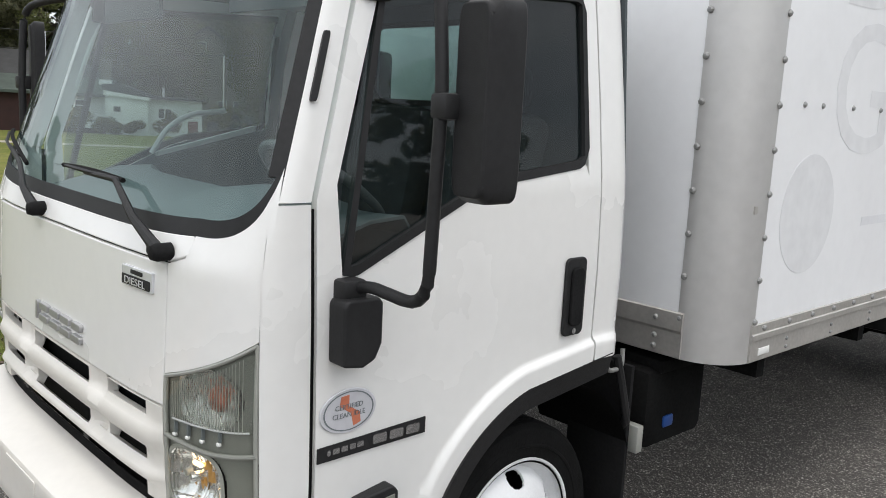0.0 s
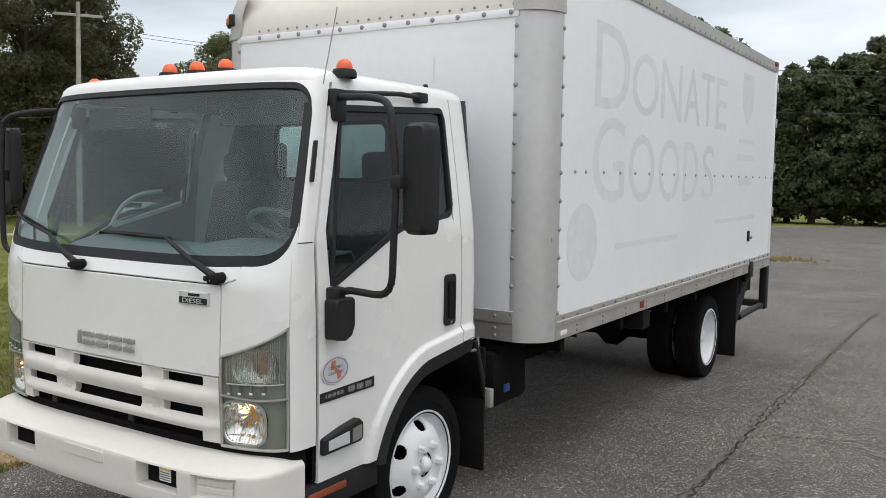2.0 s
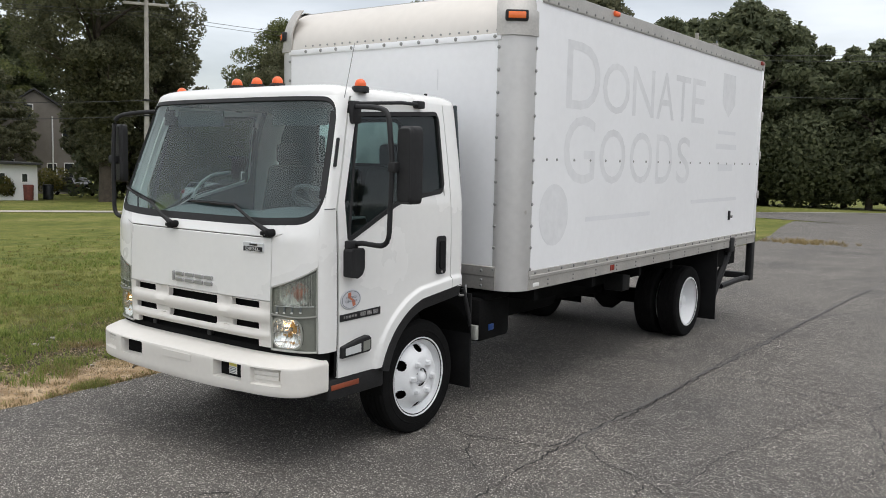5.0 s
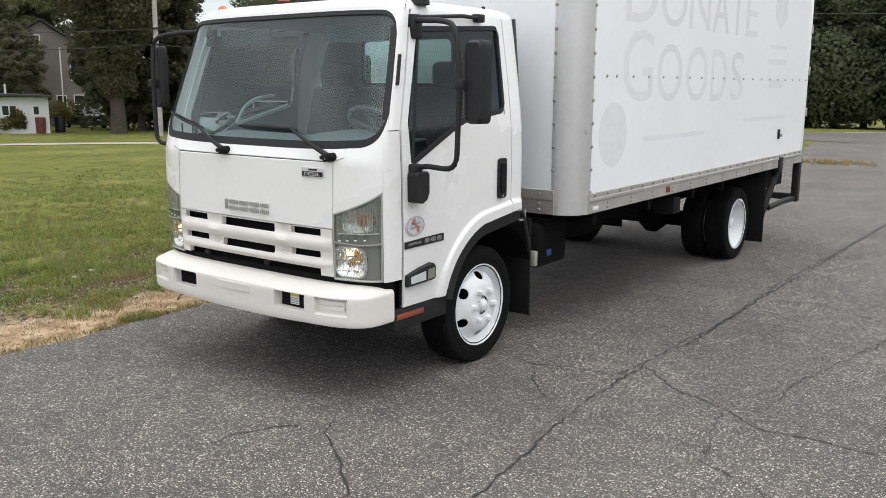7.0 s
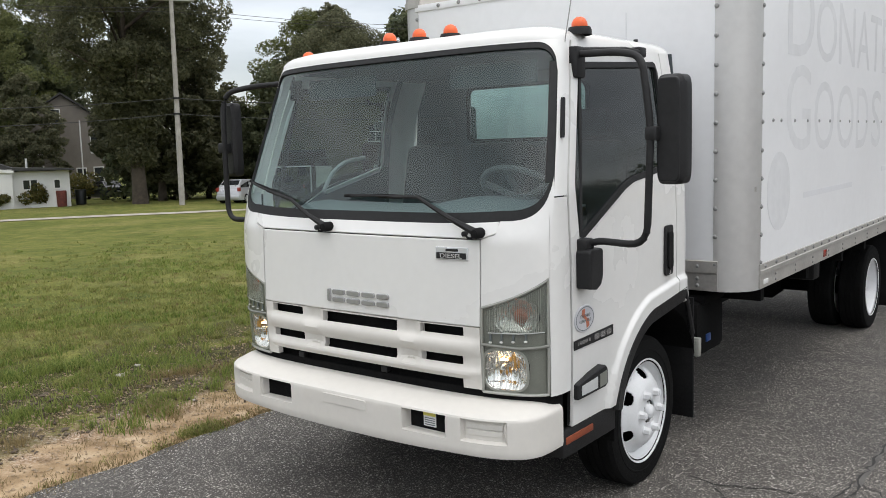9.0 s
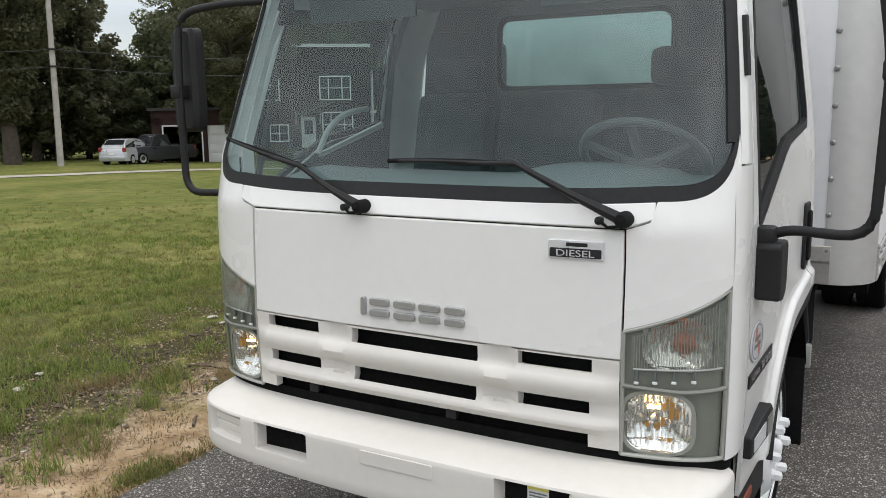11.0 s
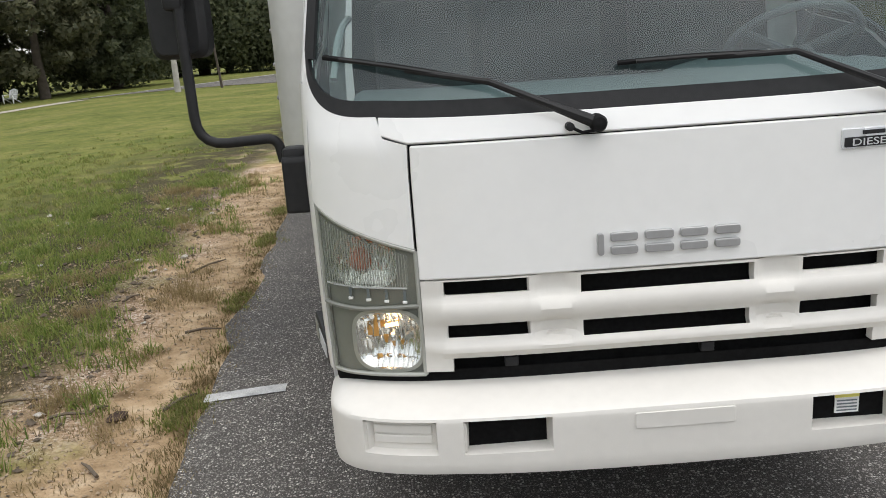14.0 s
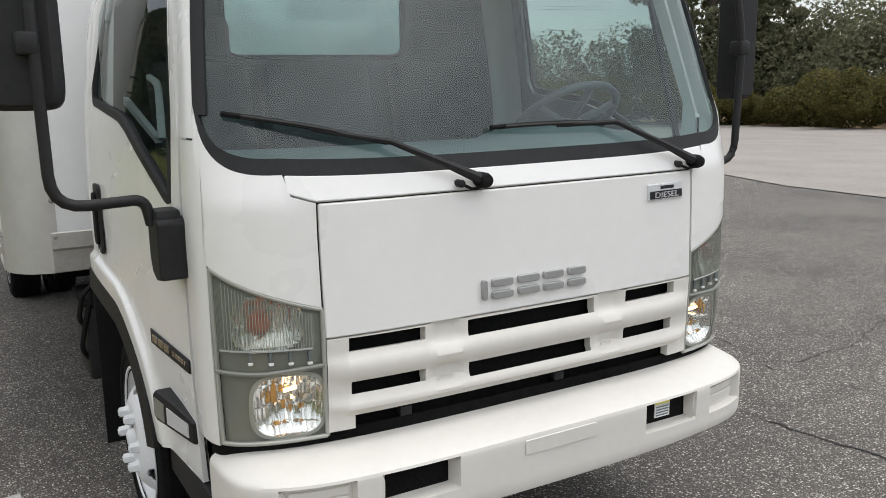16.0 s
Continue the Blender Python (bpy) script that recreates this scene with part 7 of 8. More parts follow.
part("wall", box(-0.3, 0.0, 0, 6, -0.4, 2.7), M_BRICK, garage)
part("wall", box(2.2, 2.7, 0, 6, -0.4, 2.7), M_BRICK, garage)
part("wall", box(-3.2, -2.6, 0, 6, -0.4, 2.7), M_BRICK, garage)
part("wall", box(-3.2, 2.7, 0, 6, 2.2, 3.1), M_BRICK, garage)
part("back_wall", box(-3.2, 2.7, 5.8, 6, -0.4, 2.7), M_DARK, garage)
part("roof", box(-3.4, 2.9, -0.2, 6.2, 3.1, 3.25), M_ROOF, garage)
gd = part("garage_door", box(0.004, 2.196, 0.08, 0.14, -0.2, 2.196), M_TRIM, garage, "white panelled garage door")
for k in range(4):
    part("door_panel", box(0.1, 2.1, 0.055, 0.081, 0.02 + 0.54 * k, 0.48 + 0.54 * k, 0.01), M_TRIM, gd)
for x0, x1, z0, z1 in ((-2.62, -2.54, -0.2, 2.2), (-0.36, -0.28, -0.2, 2.2), (-2.62, -0.28, 2.16, 2.24)):
    part("bay_trim", box(x0, x1, -0.04, 0.0, z0, z1), M_TRIM, garage)
garage.matrix_world = at_bearing(-45.3, 54, 4)

# ---- parked vehicles ----
M_SILVER = mat("silver_car_paint", (0.52, 0.53, 0.55), 0.3, 0.4, var=0.03, coat=0.6)
M_GREEN = mat("black_truck_paint", (0.006, 0.008, 0.008), 0.5, var=0.1, coat=0.12)
M_NAVY = mat("dark_blue_car_paint", (0.008, 0.010, 0.016), 0.3, var=0.1, coat=0.5)
M_CARGLASS = mat("dark_car_glass", (0.02, 0.022, 0.024), 0.05, var=0.1, rvar=0.02)


def car(name, label, paint, length, width, lower, upper, wheel_r, axles):
    """A small car from a body line and a cabin line, each (along, height, half width)."""
    c = tagged(new(name), label, "car" if name != "pickup_truck" else "pickup truck", "parked vehicles")

    def loft(line, z0):
        bm, prev = bmesh.new(), None
        for y, z, w in line:
            ring = [bm.verts.new(p) for p in ((-w, y, z0), (-w * 1.0, y, z0 + (z - z0) * 0.6), (-w * 0.90, y, z), (w * 0.90, y, z), (w, y, z0 + (z - z0) * 0.6), (w, y, z0))]
            if prev:
                for i in range(6):
                    bm.faces.new((prev[i], prev[(i + 1) % 6], ring[(i + 1) % 6], ring[i]))
            else:
                bm.faces.new(ring)
            prev = ring
        bm.faces.new(prev[::-1])
        bmesh.ops.recalc_face_normals(bm, faces=bm.faces)
        return bm
    body = part("body", loft(lower, 0.24), paint, c, smooth=35, bevel=0.03)
    cab = part("cabin", loft(upper, 0.80), paint, c, smooth=35, bevel=0.02)

    def pane(q, off):
        """A dark pane drawn in from the corners q and set proud by off."""
        q = [Vector(p) for p in q]
        m_ = sum(q, Vector()) / 4
        nrm = (q[1] - q[0]).cross(q[3] - q[0]).normalized()
        if nrm.dot(off) < 0:
            nrm = -nrm
        bm = bmesh.new()
        va = [bm.verts.new(m_ + (p - m_) * 0.88 + nrm * 0.012) for p in q]
        vb = [bm.verts.new(m_ + (p - m_) * 0.88 - nrm * 0.01) for p in q]
        bm.faces.new(va)
        bm.faces.new(vb[::-1])
        for i in range(4):
            bm.faces.new((va[i], vb[i], vb[(i + 1) % 4], va[(i + 1) % 4]))
        bmesh.ops.recalc_face_normals(bm, faces=bm.faces)
        part("window", bm, M_CARGLASS, cab, "dark car window")

    def tops(i):
        y, z, w = upper[i]
        return (-w * 0.9, y, z), (w * 0.9, y, z)
    (a0, a1), (b0, b1) = tops(1), tops(2)
    pane((a0, a1, b1, b0), Vector((0, -1, 0.5)))
    (a0, a1), (b0, b1) = tops(-3), tops(-2)
    pane((a0, a1, b1, b0), Vector((0, 1, 0.5)))
    for sx in (-1, 1):
        for i, j in ((1, 3), (3, 4), (4, 5)) if len(upper) > 6 else ((1, 3),):
            (ya, za, wa), (yb, zb, wb) = upper[i], upper[j]
            low = lambda y, w: (sx * w, y, 0.98)
            high = lambda y, z, w: (sx * w * 0.93, y, 0.80 + (z - 0.80) * 0.88)
            if za > 1.05 and zb > 1.05:
                pane((low(ya, wa), low(yb, wb), high(yb, zb, wb), high(ya, za, wa)), Vector((sx, 0, 0)))
    for sx in (-1, 1):
        for y in axles:
            wh = part("wheel", lathe([(0.0, sx * 0.06), (wheel_r * 0.62, sx * 0.08), (wheel_r * 0.66, sx * 0.10)], (sx * (width / 2 - 0.10), y, wheel_r), 24), M_ALUDARK, c)
            part("tyre", lathe([(wheel_r * 0.64, -0.1), (wheel_r * 0.95, -0.1), (wheel_r, -0.06), (wheel_r, 0.06), (wheel_r * 0.95, 0.1), (wheel_r * 0.64, 0.1)], (sx * (width / 2 - 0.10), y, wheel_r), 28), M_TYRE, wh)
        part("tail_lamp", box(sx * (width / 2 - 0.14) - 0.09, sx * (width / 2 - 0.14) + 0.09, -length / 2 - 0.02, -length / 2 + 0.14, 0.78, 1.02, 0.02), M_RED, c, "red tail lamp")
        part("head_lamp", box(sx * (width / 2 - 0.2) - 0.14, sx * (width / 2 - 0.2) + 0.14, length / 2 - 0.12, length / 2 + 0.015, 0.62, 0.76, 0.02), M_CHROME, c, "clear head lamp")
        part("door_mirror", box(sx * (width / 2 + 0.08) - 0.08, sx * (width / 2 + 0.08) + 0.08, length * 0.14, length * 0.14 + 0.1, 0.92, 1.05, 0.02), paint, c)
    part("rear_bumper", box(-width / 2 + 0.08, width / 2 - 0.08, -length / 2 - 0.06, -length / 2 + 0.1, 0.32, 0.55, 0.03), paint, c)
    part("number_plate", box(-0.16, 0.16, -length / 2 - 0.068, -length / 2 - 0.058, 0.60, 0.72), M_WHITE, c, "plain plate")
    return c


hatch = car("hatchback", "small silver hatchback parked on the gravel drive", M_SILVER, 3.95, 1.72,
            [(-1.97, 0.80, 0.76), (-1.85, 0.98, 0.84), (-1.0, 0.96, 0.86), (0.6, 0.92, 0.86), (1.3, 0.86, 0.84), (1.8, 0.72, 0.78), (1.97, 0.56, 0.68)],
            [(-1.88, 0.96, 0.74), (-1.75, 1.15, 0.74), (-1.35, 1.44, 0.66), (-0.4, 1.48, 0.66), (0.25, 1.40, 0.66), (0.95, 0.98, 0.76), (1.05, 0.90, 0.76)], 0.31, (-1.22, 1.25))
hatch.matrix_world = at_bearing(-50.1, 50.5, -27, 0, 0.94)
pick = car("pickup_truck", "black pickup truck parked by the garage", M_GREEN, 5.3, 1.95,
           [(-2.65, 1.02, 0.92), (-2.5, 1.08, 0.96), (-0.6, 1.08, 0.97), (0.9, 1.08, 0.97), (1.0, 1.10, 0.96), (2.3, 1.06, 0.94), (2.65, 0.80, 0.88)],
           [(-0.75, 1.05, 0.84), (-0.65, 1.3, 0.82), (-0.5, 1.78, 0.74), (0.2, 1.80, 0.74), (0.5, 1.74, 0.74), (1.0, 1.12, 0.82), (1.05, 1.05, 0.82)], 0.38, (-1.6, 1.75))
pick.matrix_world = at_bearing(-48.6, 51.5, 132, 0, 0.9)
sedan = car("sedan", "near-black sedan parked under the trees", M_NAVY, 4.5, 1.78,
            [(-2.2, 0.85, 0.78), (-2.1, 0.98, 0.86), (-1.0, 0.96, 0.88), (0.6, 0.92, 0.88), (1.5, 0.86, 0.86), (2.0, 0.76, 0.8), (2.2, 0.56, 0.7)],
            [(-1.55, 0.96, 0.76), (-1.3, 1.1, 0.74), (-0.8, 1.40, 0.66), (-0.2, 1.43, 0.66), (0.3, 1.38, 0.66), (1.0, 0.98, 0.76), (1.1, 0.90, 0.76)], 0.32, (-1.35, 1.4))
sedan.matrix_world = at_bearing(-58.9, 70, 25)


def lawn_chair():
    c = tagged(new("lawn_chair"), "white slatted garden chair with a tall sloping back", "chair", "lawn chairs")
    for k in range(5):
        bm = box(-0.05, 0.05, -0.012, 0.012, 0, 0.72 - 0.04 * abs(k - 2), 0.004)
        bmesh.ops.transform(bm, matrix=Matrix.Translation((-0.24 + 0.12 * k, 0.24, 0.28)) @ Matrix.Rotation(radians(-24), 4, "X"), verts=bm.verts)
        part("back_slat", bm, M_TRIM, c)
    for k in range(4):
        part("seat_slat", box(-0.30, 0.30, -0.28 + 0.13 * k, -0.17 + 0.13 * k, 0.36 - 0.03 * k, 0.385 - 0.03 * k, 0.004), M_TRIM, c)
    for sx in (-0.34, 0.34):
        part("arm_rest", box(sx - 0.07, sx + 0.07, -0.34, 0.36, 0.55, 0.575, 0.006), M_TRIM, c)
        part("front_leg", box(sx - 0.02, sx + 0.02, -0.32, -0.24, 0, 0.55, 0.004), M_TRIM, c)
        part("back_leg", add_tube(bmesh.new(), [(sx, 0.52, 0.02), (sx, -0.26, 0.36)], 0.03, 6), M_TRIM, c)
    return c


ch = lawn_chair()
ch.matrix_world = at_bearing(-27.3, 64, 15)
copy_thing(ch, at_bearing(-26.1, 64.3, -35))
sign = tagged(new("yard_sign"), "small white hanging yard sign on a post", "sign")
part("post", box(-0.04, 0.04, -0.04, 0.04, -0.2, 1.5), M_TRIM, sign)
part("bracket", box(-0.5, 0.06, -0.03, 0.03, 1.15, 1.22), M_TRIM, sign)
for x in (-0.42, -0.26, -0.10):
    part("sign_letter", box(x - 0.05, x + 0.05, -0.02, 0.02, 1.24, 1.42, 0.01), M_TRIM, sign)
sign.matrix_world = at_bearing(-37.2, 52)
M_RUST = mat("rusty_red_steel", (0.17, 0.045, 0.03), 0.8, var=0.3, scale=6)
for az, d, lab, m_, sx in ((-61.4, 54.5, "rusty red steel drum", M_RUST, 0.30), (-60.3, 57, "black plastic rubbish bin", M_GREEN, 0.34)):
    b = tagged(link_mesh("bin", lathe([(0.0, 0.95), (sx * 0.9, 0.95), (sx, 0.9), (sx * 0.92, 0.45), (sx * 0.95, 0.4), (sx * 0.88, 0.0)], (0, 0, 0), 18, "z"), m_, smooth=40), lab, "bin")
    b.matrix_world = at_bearing(az, d)


def bush(az, d, r, h, seed, label, count=1400):
    rng = np.random.default_rng(seed)
    cs = np.stack([rng.normal(0, r * 0.4, 9), rng.normal(0, r * 0.4, 9), rng.uniform(0.25 * h, 0.75 * h, 9)], axis=1)
    v, f = leaf_cards(rng, cs, np.full(9, r * 0.5), count, 0.11)
    o = tagged(new("bush", cloud_mesh("bush", v.tolist(), f.tolist(), M_LEAF_SHRUB)), label, "bush", "bushes by the houses")
    o.matrix_world = at_bearing(az, d)


bush(-62.9, 54.6, 0.9, 1.5, 1, "rounded green bush beside the bungalow")
bush(-65.2, 54, 0.7, 0.9, 2, "low straggly bush beside the bungalow")
bush(-66.2, 54, 0.8, 1.0, 3, "low straggly bush beside the bungalow")
bush(-68.8, 52, 1.2, 1.6, 4, "large green bush by the brick end wall")
bush(-60.2, 70, 1.3, 2.4, 5, "green bush below the stucco house")
bush(-36.7, 56.5, 0.9, 1.4, 6, "dark clipped bush by the brick house")
bush(-35.4, 56.5, 0.8, 1.2, 7, "dark clipped bush by the brick house")
bush(-40.6, 56.5, 0.8, 1.2, 8, "dark clipped bush by the brick house")

# leaf litter and stains across the concrete
def litter_spot(rng):
    t = rng.random()
    return 12.5 + 8.0 * t + rng.normal(0, 0.5), 15.0 - 5.5 * t + rng.normal(0, 0.22)


# ---- details on the near ground ----
def crack(pts, width, seed):
    """A ragged crack as a thin sunken-looking strip of tar."""
    rnd_ = random.Random(seed)
    a, b = [], []
    for (x0, y0), (x1, y1) in zip(pts, pts[1:]):
        n_ = max(2, int(math.hypot(x1 - x0, y1 - y0) / 0.05))
        for i in range(n_):
            t = i / n_
            j = rnd_.uniform(-0.02, 0.02)
            x, y, w = x0 + (x1 - x0) * t + j, y0 + (y1 - y0) * t + rnd_.uniform(-0.015, 0.015), width * rnd_.uniform(0.15, 0.80)
            L = math.hypot(x1 - x0, y1 - y0)
            nx, ny = -(y1 - y0) / L, (x1 - x0) / L
            a.append((x + nx * w, y + ny * w))
            b.append((x - nx * w, y - ny * w))
    bm = bmesh.new()
    va = [bm.verts.new((x, y, fall(x, y) + 0.0085)) for x, y in a]
    vb = [bm.verts.new((x, y, fall(x, y) + 0.0085)) for x, y in b]
    for i in range(len(va) - 1):
        bm.faces.new((va[i], vb[i], vb[i + 1], va[i + 1]))
    for f in bm.faces:
        f.normal_update()
        if f.normal.z < 0:
            f.normal_flip()
    tagged(link_mesh("asphalt_crack", bm, M_CRACK), "dark ragged crack across the asphalt", "crack", kind="structure")


crack([(2.1, -1.6), (2.08, -0.59), (1.96, 0.2), (1.9, 0.8), (1.88, 1.38), (1.87, 2.22), (1.92, 3.1), (1.86, 4.9), (1.9, 7.4), (1.92, 12)], 0.012, 1)
crack([(1.75, -1.5), (1.59, -0.97), (1.31, -0.72), (1.0, -0.51), (0.9, -0.3)], 0.010, 2)
crack([(1.03, 1.27), (1.28, 1.2), (1.5, 1.3), (1.82, 1.35), (1.86, 1.8)], 0.008, 3)
crack([(1.91, 1.64), (2.2, 1.34), (2.45, 1.24), (2.63, 1.17), (2.82, 1.0), (3.11, 1.02), (3.41, 1.03), (4.2, 1.3)], 0.009, 4)
crack([(2.6, 1.1), (2.75, 0.4), (3.4, 0.1), (4.4, 0.3)], 0.007, 5)
crack([(2.03, 5.78), (2.59, 6.09), (3.12, 5.86), (4.0, 6.2)], 0.010, 11)
crack([(2.4, 4.2), (2.93, 3.92), (3.34, 3.63), (3.49, 4.4), (4.5, 4.6)], 0.010, 12)
crack([(3.4, 3.6), (3.7, 2.6), (3.6, 1.9), (4.1, 1.3)], 0.007, 13)
crack([(2.0, 4.1), (2.6, 4.3), (3.1, 4.2), (4.0, 4.5), (6.0, 4.2)], 0.010, 6)
crack([(6.5, 4.5), (8.0, 3.0), (9.5, 2.6)], 0.012, 8)
crack([(3.0, 7.5), (6, 8.5), (9, 8.2)], 0.014, 9)
crack([(10.6, 7.8), (14, 9.2), (19, 9.0), (25, 12)], 0.05, 10)
crack([(1.298, 1.154), (1.44, 0.95), (1.635, 0.721), (1.777, 0.589)], 0.008, 14)
crack([(0.609, -1.095), (0.643, -0.826), (0.767, -0.569), (0.891, -0.469)], 0.007, 15)
crack([(2.803, 1.304), (2.787, 1.795), (2.955, 2.683), (3.177, 3.903)], 0.008, 16)
crack([(1.93, 2.3), (1.90, 4.0), (1.93, 5.6), (1.92, 7.3), (1.94, 12)], 0.014, 17)
M_SEAM = mat("pale_paving_joint", (0.135, 0.128, 0.12), 0.9, var=0.2, scale=6)
tagged(band("paving_seam", [(1.87, 1.6), (1.86, 4.9), (1.88, 9), (1.9, 22)], [(1.905, 1.6), (1.90, 4.9), (1.92, 9), (1.95, 22)], M_SEAM, 0.0075, 1, 0.06, 0.045), "pale worn paving joint along the asphalt", "paving joint", kind="structure")


def paved_edge(y):
    return float(np.interp(y, [-9, -4, -0.9, 1.2, 4, 9, 16, 22], [-1.55, -1.6, -1.7, -1.83, -1.98, -2.25, -2.8, -3.1]))


def tufts(name, label, seed, count, place, height, width, material):
    """Bent grass blades in tufts."""
    rng = np.random.default_rng(seed)
    v, f = [], []
    while len(f) < count:
        x, y = place(rng)
        for _ in range(int(rng.integers(8, 26))):
            px, py = x + rng.normal(0, 0.035), y + rng.normal(0, 0.035)
            h, a = height * rng.uniform(0.4, 1.2), rng.uniform(0, math.tau)
            dx, dy = math.cos(a), math.sin(a)
            b = h * rng.uniform(0.25, 1.5)
            w = width * rng.uniform(0.6, 1.3)
            z = fall(px, py) - 0.012
            k = len(v)
            v += [(px - dy * w, py + dx * w, z), (px + dy * w, py - dx * w, z), (px + dx * b * 0.4 + dy * w * 0.7, py + dy * b * 0.4 - dx * w * 0.7, z + h * 0.65), (px + dx * b * 0.4 - dy * w * 0.7, py + dy * b * 0.4 + dx * w * 0.7, z + h * 0.65), (px + dx * b, py + dy * b, z + h)]
            f += [(k, k + 1, k + 2, k + 3), (k + 3, k + 2, k + 4)]
    ob = new(name, cloud_mesh(name, v, f, material))
    return tagged(ob, label, "grass", kind="stuff")


def field_spot(rng):
    while True:
        y = rng.uniform(-2.0, 1.0) + 20 * rng.beta(1, 3.2)
        d = 0.95 + 17 * rng.beta(1, 3.6)
        if d > 3.2 or (d > 1.7 and noise.noise(Vector((d * 1.1, y * 1.1, 3.0))) > 0.34 - 0.24 * (d - 1.7)) or rng.random() < 0.05 + 0.10 * (d - 0.95) + 0.35 * (noise.noise(Vector((d * 1.5, y * 1.5, 0))) > 0.15):
            return paved_edge(y) - d, y


def edge_spot(rng):
    y = rng.uniform(-2.0, 0.5) + 11 * rng.random() ** 1.5
    return paved_edge(y) - 0.05 + rng.normal(0, 0.05) + 0.05 * noise.noise(Vector((0, y * 2.3, 0))), y


def edge_clump(rng):
    """Green only here and there along the edge."""
    while True:
        x, y = edge_spot(rng)
        if noise.noise(Vector((2.0, y * 1.7, 0.0))) > 0.12 or rng.random() < 0.04:
            return x - abs(rng.normal(0, 0.05)), y


def verge_spot(rng):
    y = rng.uniform(-2.0, 0.5) + 9 * rng.random() ** 1.5
    return paved_edge(y) - rng.uniform(0.15, 1.5), y


clump_rnd = random.Random(41)
GREEN_CLUMPS = [(-2.73, 2.66), (-2.85, 2.5), (-2.96, 4.62), (-2.49, 2.2), (-3.1, 3.9), (-2.6, 5.6), (-3.0, 1.4)] + [(paved_edge(y) - d, y) for y, d in [(clump_rnd.uniform(-1.5, 10), clump_rnd.uniform(0.55, 2.9)) for _ in range(105)]]
STRAW_CLUMPS = [(-2.45, 3.48), (-2.6, 3.3), (-2.3, 0.4)] + [(paved_edge(y) - d, y) for y, d in [(clump_rnd.uniform(-1.5, 9), clump_rnd.uniform(0.25, 1.6)) for _ in range(34)]]


def at_clump(clumps, spread):
    def spot(rng):
        x, y = clumps[int(rng.integers(len(clumps)))]
        return x + rng.normal(0, spread), y + rng.normal(0, spread * 1.3)
    return spot


def weed_spot(rng):
    while True:
        x, y = field_spot(rng)
        if noise.noise(Vector((x * 0.8, y * 0.8, 5.0))) > 0.08:
            return x, y


tufts("dry_patch", "yellowing grass patch in the far asphalt", 23, 3500, lambda r: (-2.3 + r.normal(0, 0.75), 24.5 + r.normal(0, 0.6)), 0.14, 0.006, M_DRY)

M_WEED = leaf_material("broad_weed_leaves", (0.105, 0.165, 0.034), (0.30, 0.33, 0.095))
M_THATCH = leaf_material("brown_thatch", (0.13, 0.100, 0.045), (0.30, 0.235, 0.12))
tufts("verge_clumps", "green grass clumps scattered over the bare verge", 16, 52000, at_clump(GREEN_CLUMPS, 0.12), 0.080, 0.0032, M_WEED)
tufts("straw_clumps", "dry straw tufts standing on the bare verge", 17, 14000, at_clump(STRAW_CLUMPS, 0.065), 0.085, 0.0018, M_DRY)
tufts("field_weeds", "brighter weeds and clover in patches of the field", 18, 44000, weed_spot, 0.060, 0.0055, M_WEED)
tufts("field_grass", "short green grass blades of the field", 11, 116000, field_spot, 0.052, 0.0040, M_BLADE)
tufts("field_thatch", "dead brown thatch between the field's green tufts", 26, 26000, field_spot, 0.034, 0.0030, M_THATCH)
tufts("edge_grass", "green grass tufts along the broken asphalt edge", 12, 9000, edge_clump, 0.040, 0.0032, M_BLADE)
tufts("edge_straw", "dry brown grass along the broken asphalt edge", 24, 21000, edge_spot, 0.030, 0.0022, M_THATCH)
tufts("dry_grass", "dry straw-coloured grass tufts on the sandy verge", 13, 15000, verge_spot, 0.032, 0.0022, M_THATCH)


def scatter(name, label, seed, count, place, s0, s1, material, flat=0.6):
    rng = np.random.default_rng(seed)
    base = np.array([(1, 0, 0), (-1, 0, 0), (0, 1, 0), (0, -1, 0), (0, 0, 1), (0, 0, -1)], float)
    tri = [(0, 2, 4), (2, 1, 4), (1, 3, 4), (3, 0, 4), (2, 0, 5), (1, 2, 5), (3, 1, 5), (0, 3, 5)]
    v, f = [], []
    for _ in range(count):
        x, y = place(rng)
        s = s0 + (s1 - s0) * rng.random() ** 4
        a = rng.uniform(0, math.tau)
        q = base * (0.6 + 0.7 * rng.random((6, 1))) * s * np.array([1, 0.75, flat])
        k = len(v)
        for p in q:
            v.append((x + p[0] * math.cos(a) - p[1] * math.sin(a), y + p[0] * math.sin(a) + p[1] * math.cos(a), fall(x, y) - 0.008 + s * 0.2 + p[2]))
        f += [tuple(i + k for i in t) for t in tri]
    ob = new(name, cloud_mesh(name, v, f, material))
    return tagged(ob, label, "gravel", kind="stuff")


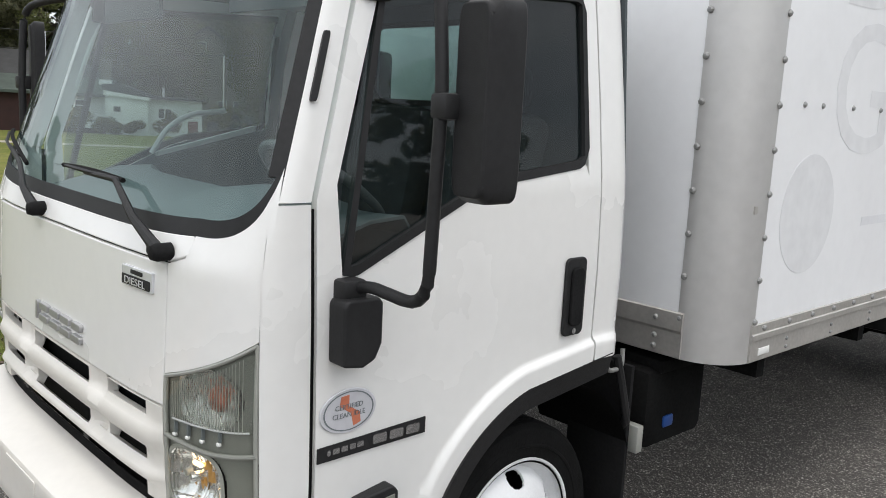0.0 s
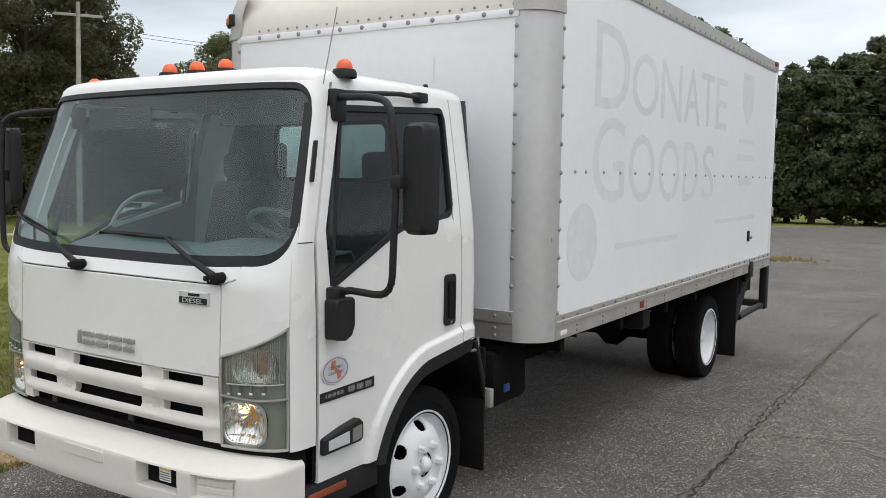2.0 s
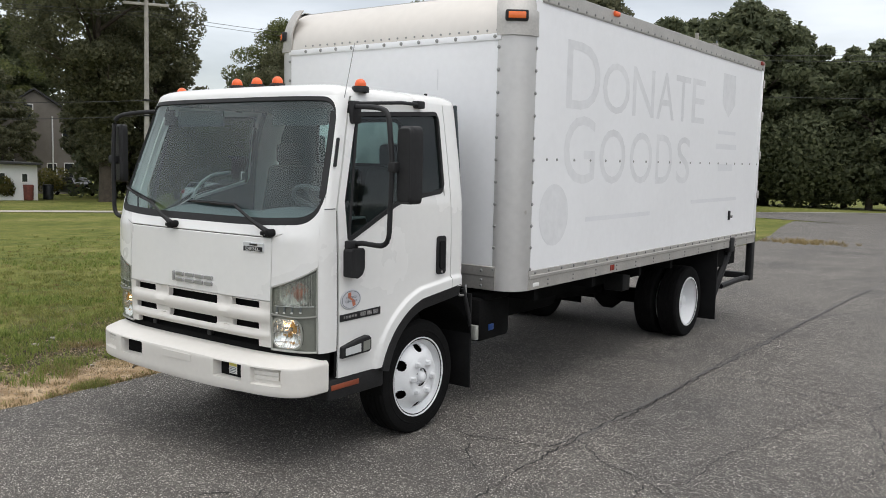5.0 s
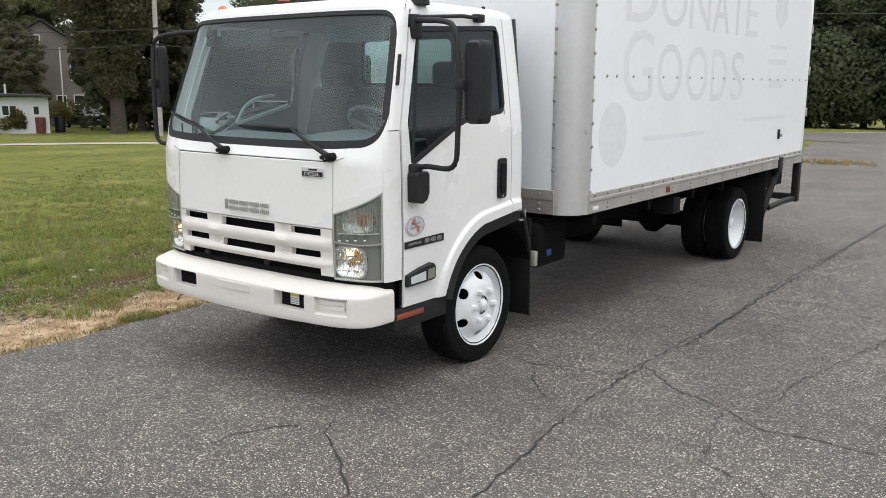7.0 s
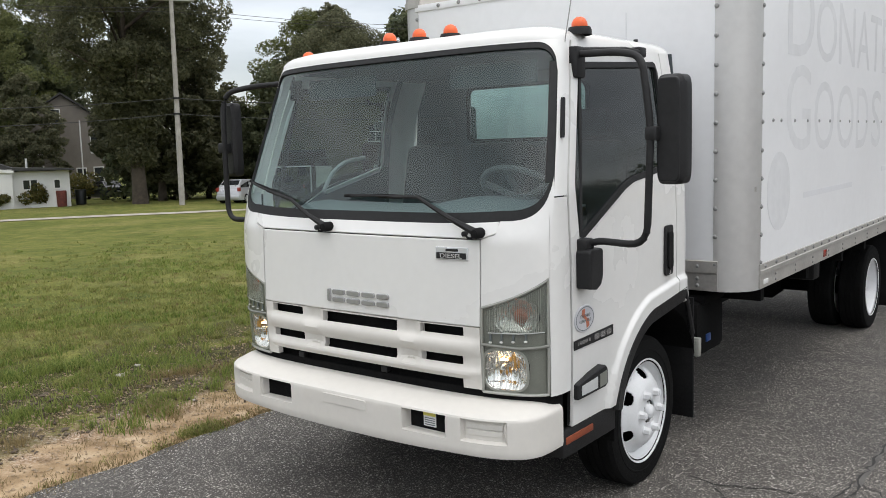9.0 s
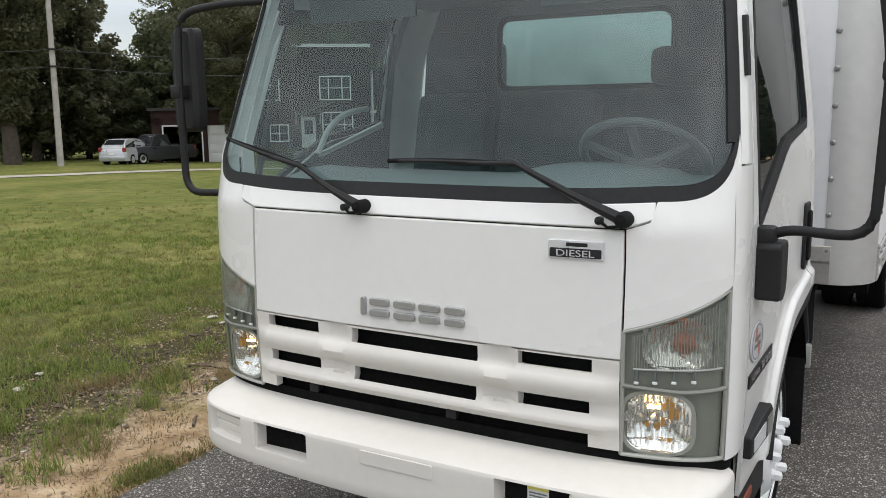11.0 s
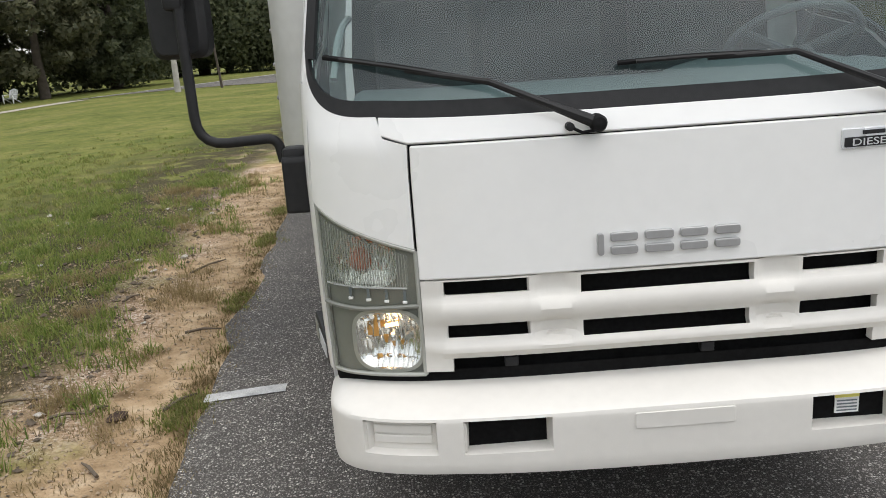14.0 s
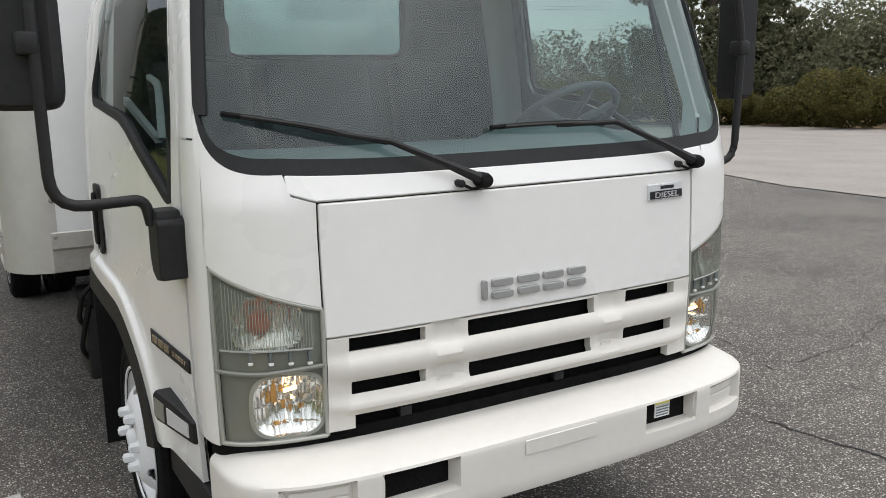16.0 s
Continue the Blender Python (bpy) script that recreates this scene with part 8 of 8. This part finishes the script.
scatter("verge_gravel", "pale pebbles and gravel on the sandy verge", 14, 20000, lambda r: verge_spot(r) if r.random() < 0.6 else (lambda p: (p[0] - 1.1, p[1]))(verge_spot(r)), 0.003, 0.017, M_STONE)
scatter("verge_bark", "dark bark chips and clods on the verge", 15, 3200, lambda r: (lambda p: (p[0] - 0.5, p[1]))(verge_spot(r)), 0.006, 0.040, M_TWIG, 0.4)
for k, (x, y, L, a) in enumerate(((-1.98, 1.55, 0.22, 57), (-2.12, 2.62, 0.22, 8), (-2.83, 3.45, 0.17, 65), (-2.52, 1.48, 0.18, 6), (-2.38, 1.53, 0.10, 40), (-2.9, 1.7, 0.35, 10), (-2.2, 0.9, 0.18, 130), (-2.45, 4.2, 0.4, 60))):
    dx, dy = math.cos(radians(a)) * L / 2, math.sin(radians(a)) * L / 2
    tagged(link_mesh("twig", add_tube(bmesh.new(), [(x - dx, y - dy, 0.005), (x, y, 0.018), (x + dx, y + dy, 0.004)], [0.009, 0.008, 0.004], 6), M_TWIG, smooth=60), "dry broken twig lying on the sandy verge", "twig", "twigs on the verge")
scatter("leaf_litter", "dry brown leaf litter blown over the concrete", 19, 2600, litter_spot, 0.012, 0.05, M_TWIG, 0.25)
crack([(12.0, 14.0), (15.8, 12.2), (17.3, 10.4), (21, 9.4)], 0.035, 21)


def rock(x, y, size, seed, label, material):
    """A rough rounded stone half sunk in the soil."""
    rng = random.Random(seed)
    bm = bmesh.new()
    bmesh.ops.create_icosphere(bm, subdivisions=2, radius=1.0)
    turn, long = rng.uniform(0, math.tau), rng.uniform(0.55, 0.85)
    for v in bm.verts:
        k = 1 + 0.55 * noise.noise(v.co * 1.3 + Vector((seed * 3.7, 0, 0)))
        p = Vector((v.co.x, v.co.y * long, v.co.z * 0.34)) * size * 0.5 * k
        v.co = Vector((p.x * math.cos(turn) - p.y * math.sin(turn), p.x * math.sin(turn) + p.y * math.cos(turn), p.z))
    ob = tagged(link_mesh("stone", bm, material, smooth=35), label, "stone", "stones on the verge")
    ob.matrix_world = pose(x, y, fall(x, y) + size * 0.06)


M_ROCK = mat("pale_grey_stone", (0.56, 0.52, 0.46), 0.9, var=0.22, scale=14, bump=0.4, bscale=60, spec=0.2)
M_CLOD = mat("brown_clod", (0.10, 0.070, 0.055), 0.95, var=0.3, scale=18, bump=0.6, bscale=50, spec=0.1)
rock(-2.25, 1.42, 0.11, 1, "dark brown clod lying on the sandy verge", M_CLOD)
stone_rnd = random.Random(77)
for k in range(46):
    y = stone_rnd.uniform(-1.2, 7.0)
    rock(paved_edge(y) - stone_rnd.uniform(0.55, 2.9), y, stone_rnd.choice((0.03, 0.035, 0.045, 0.05, 0.06, 0.085)), k + 2, "small pale stone in the bare soil", M_ROCK)
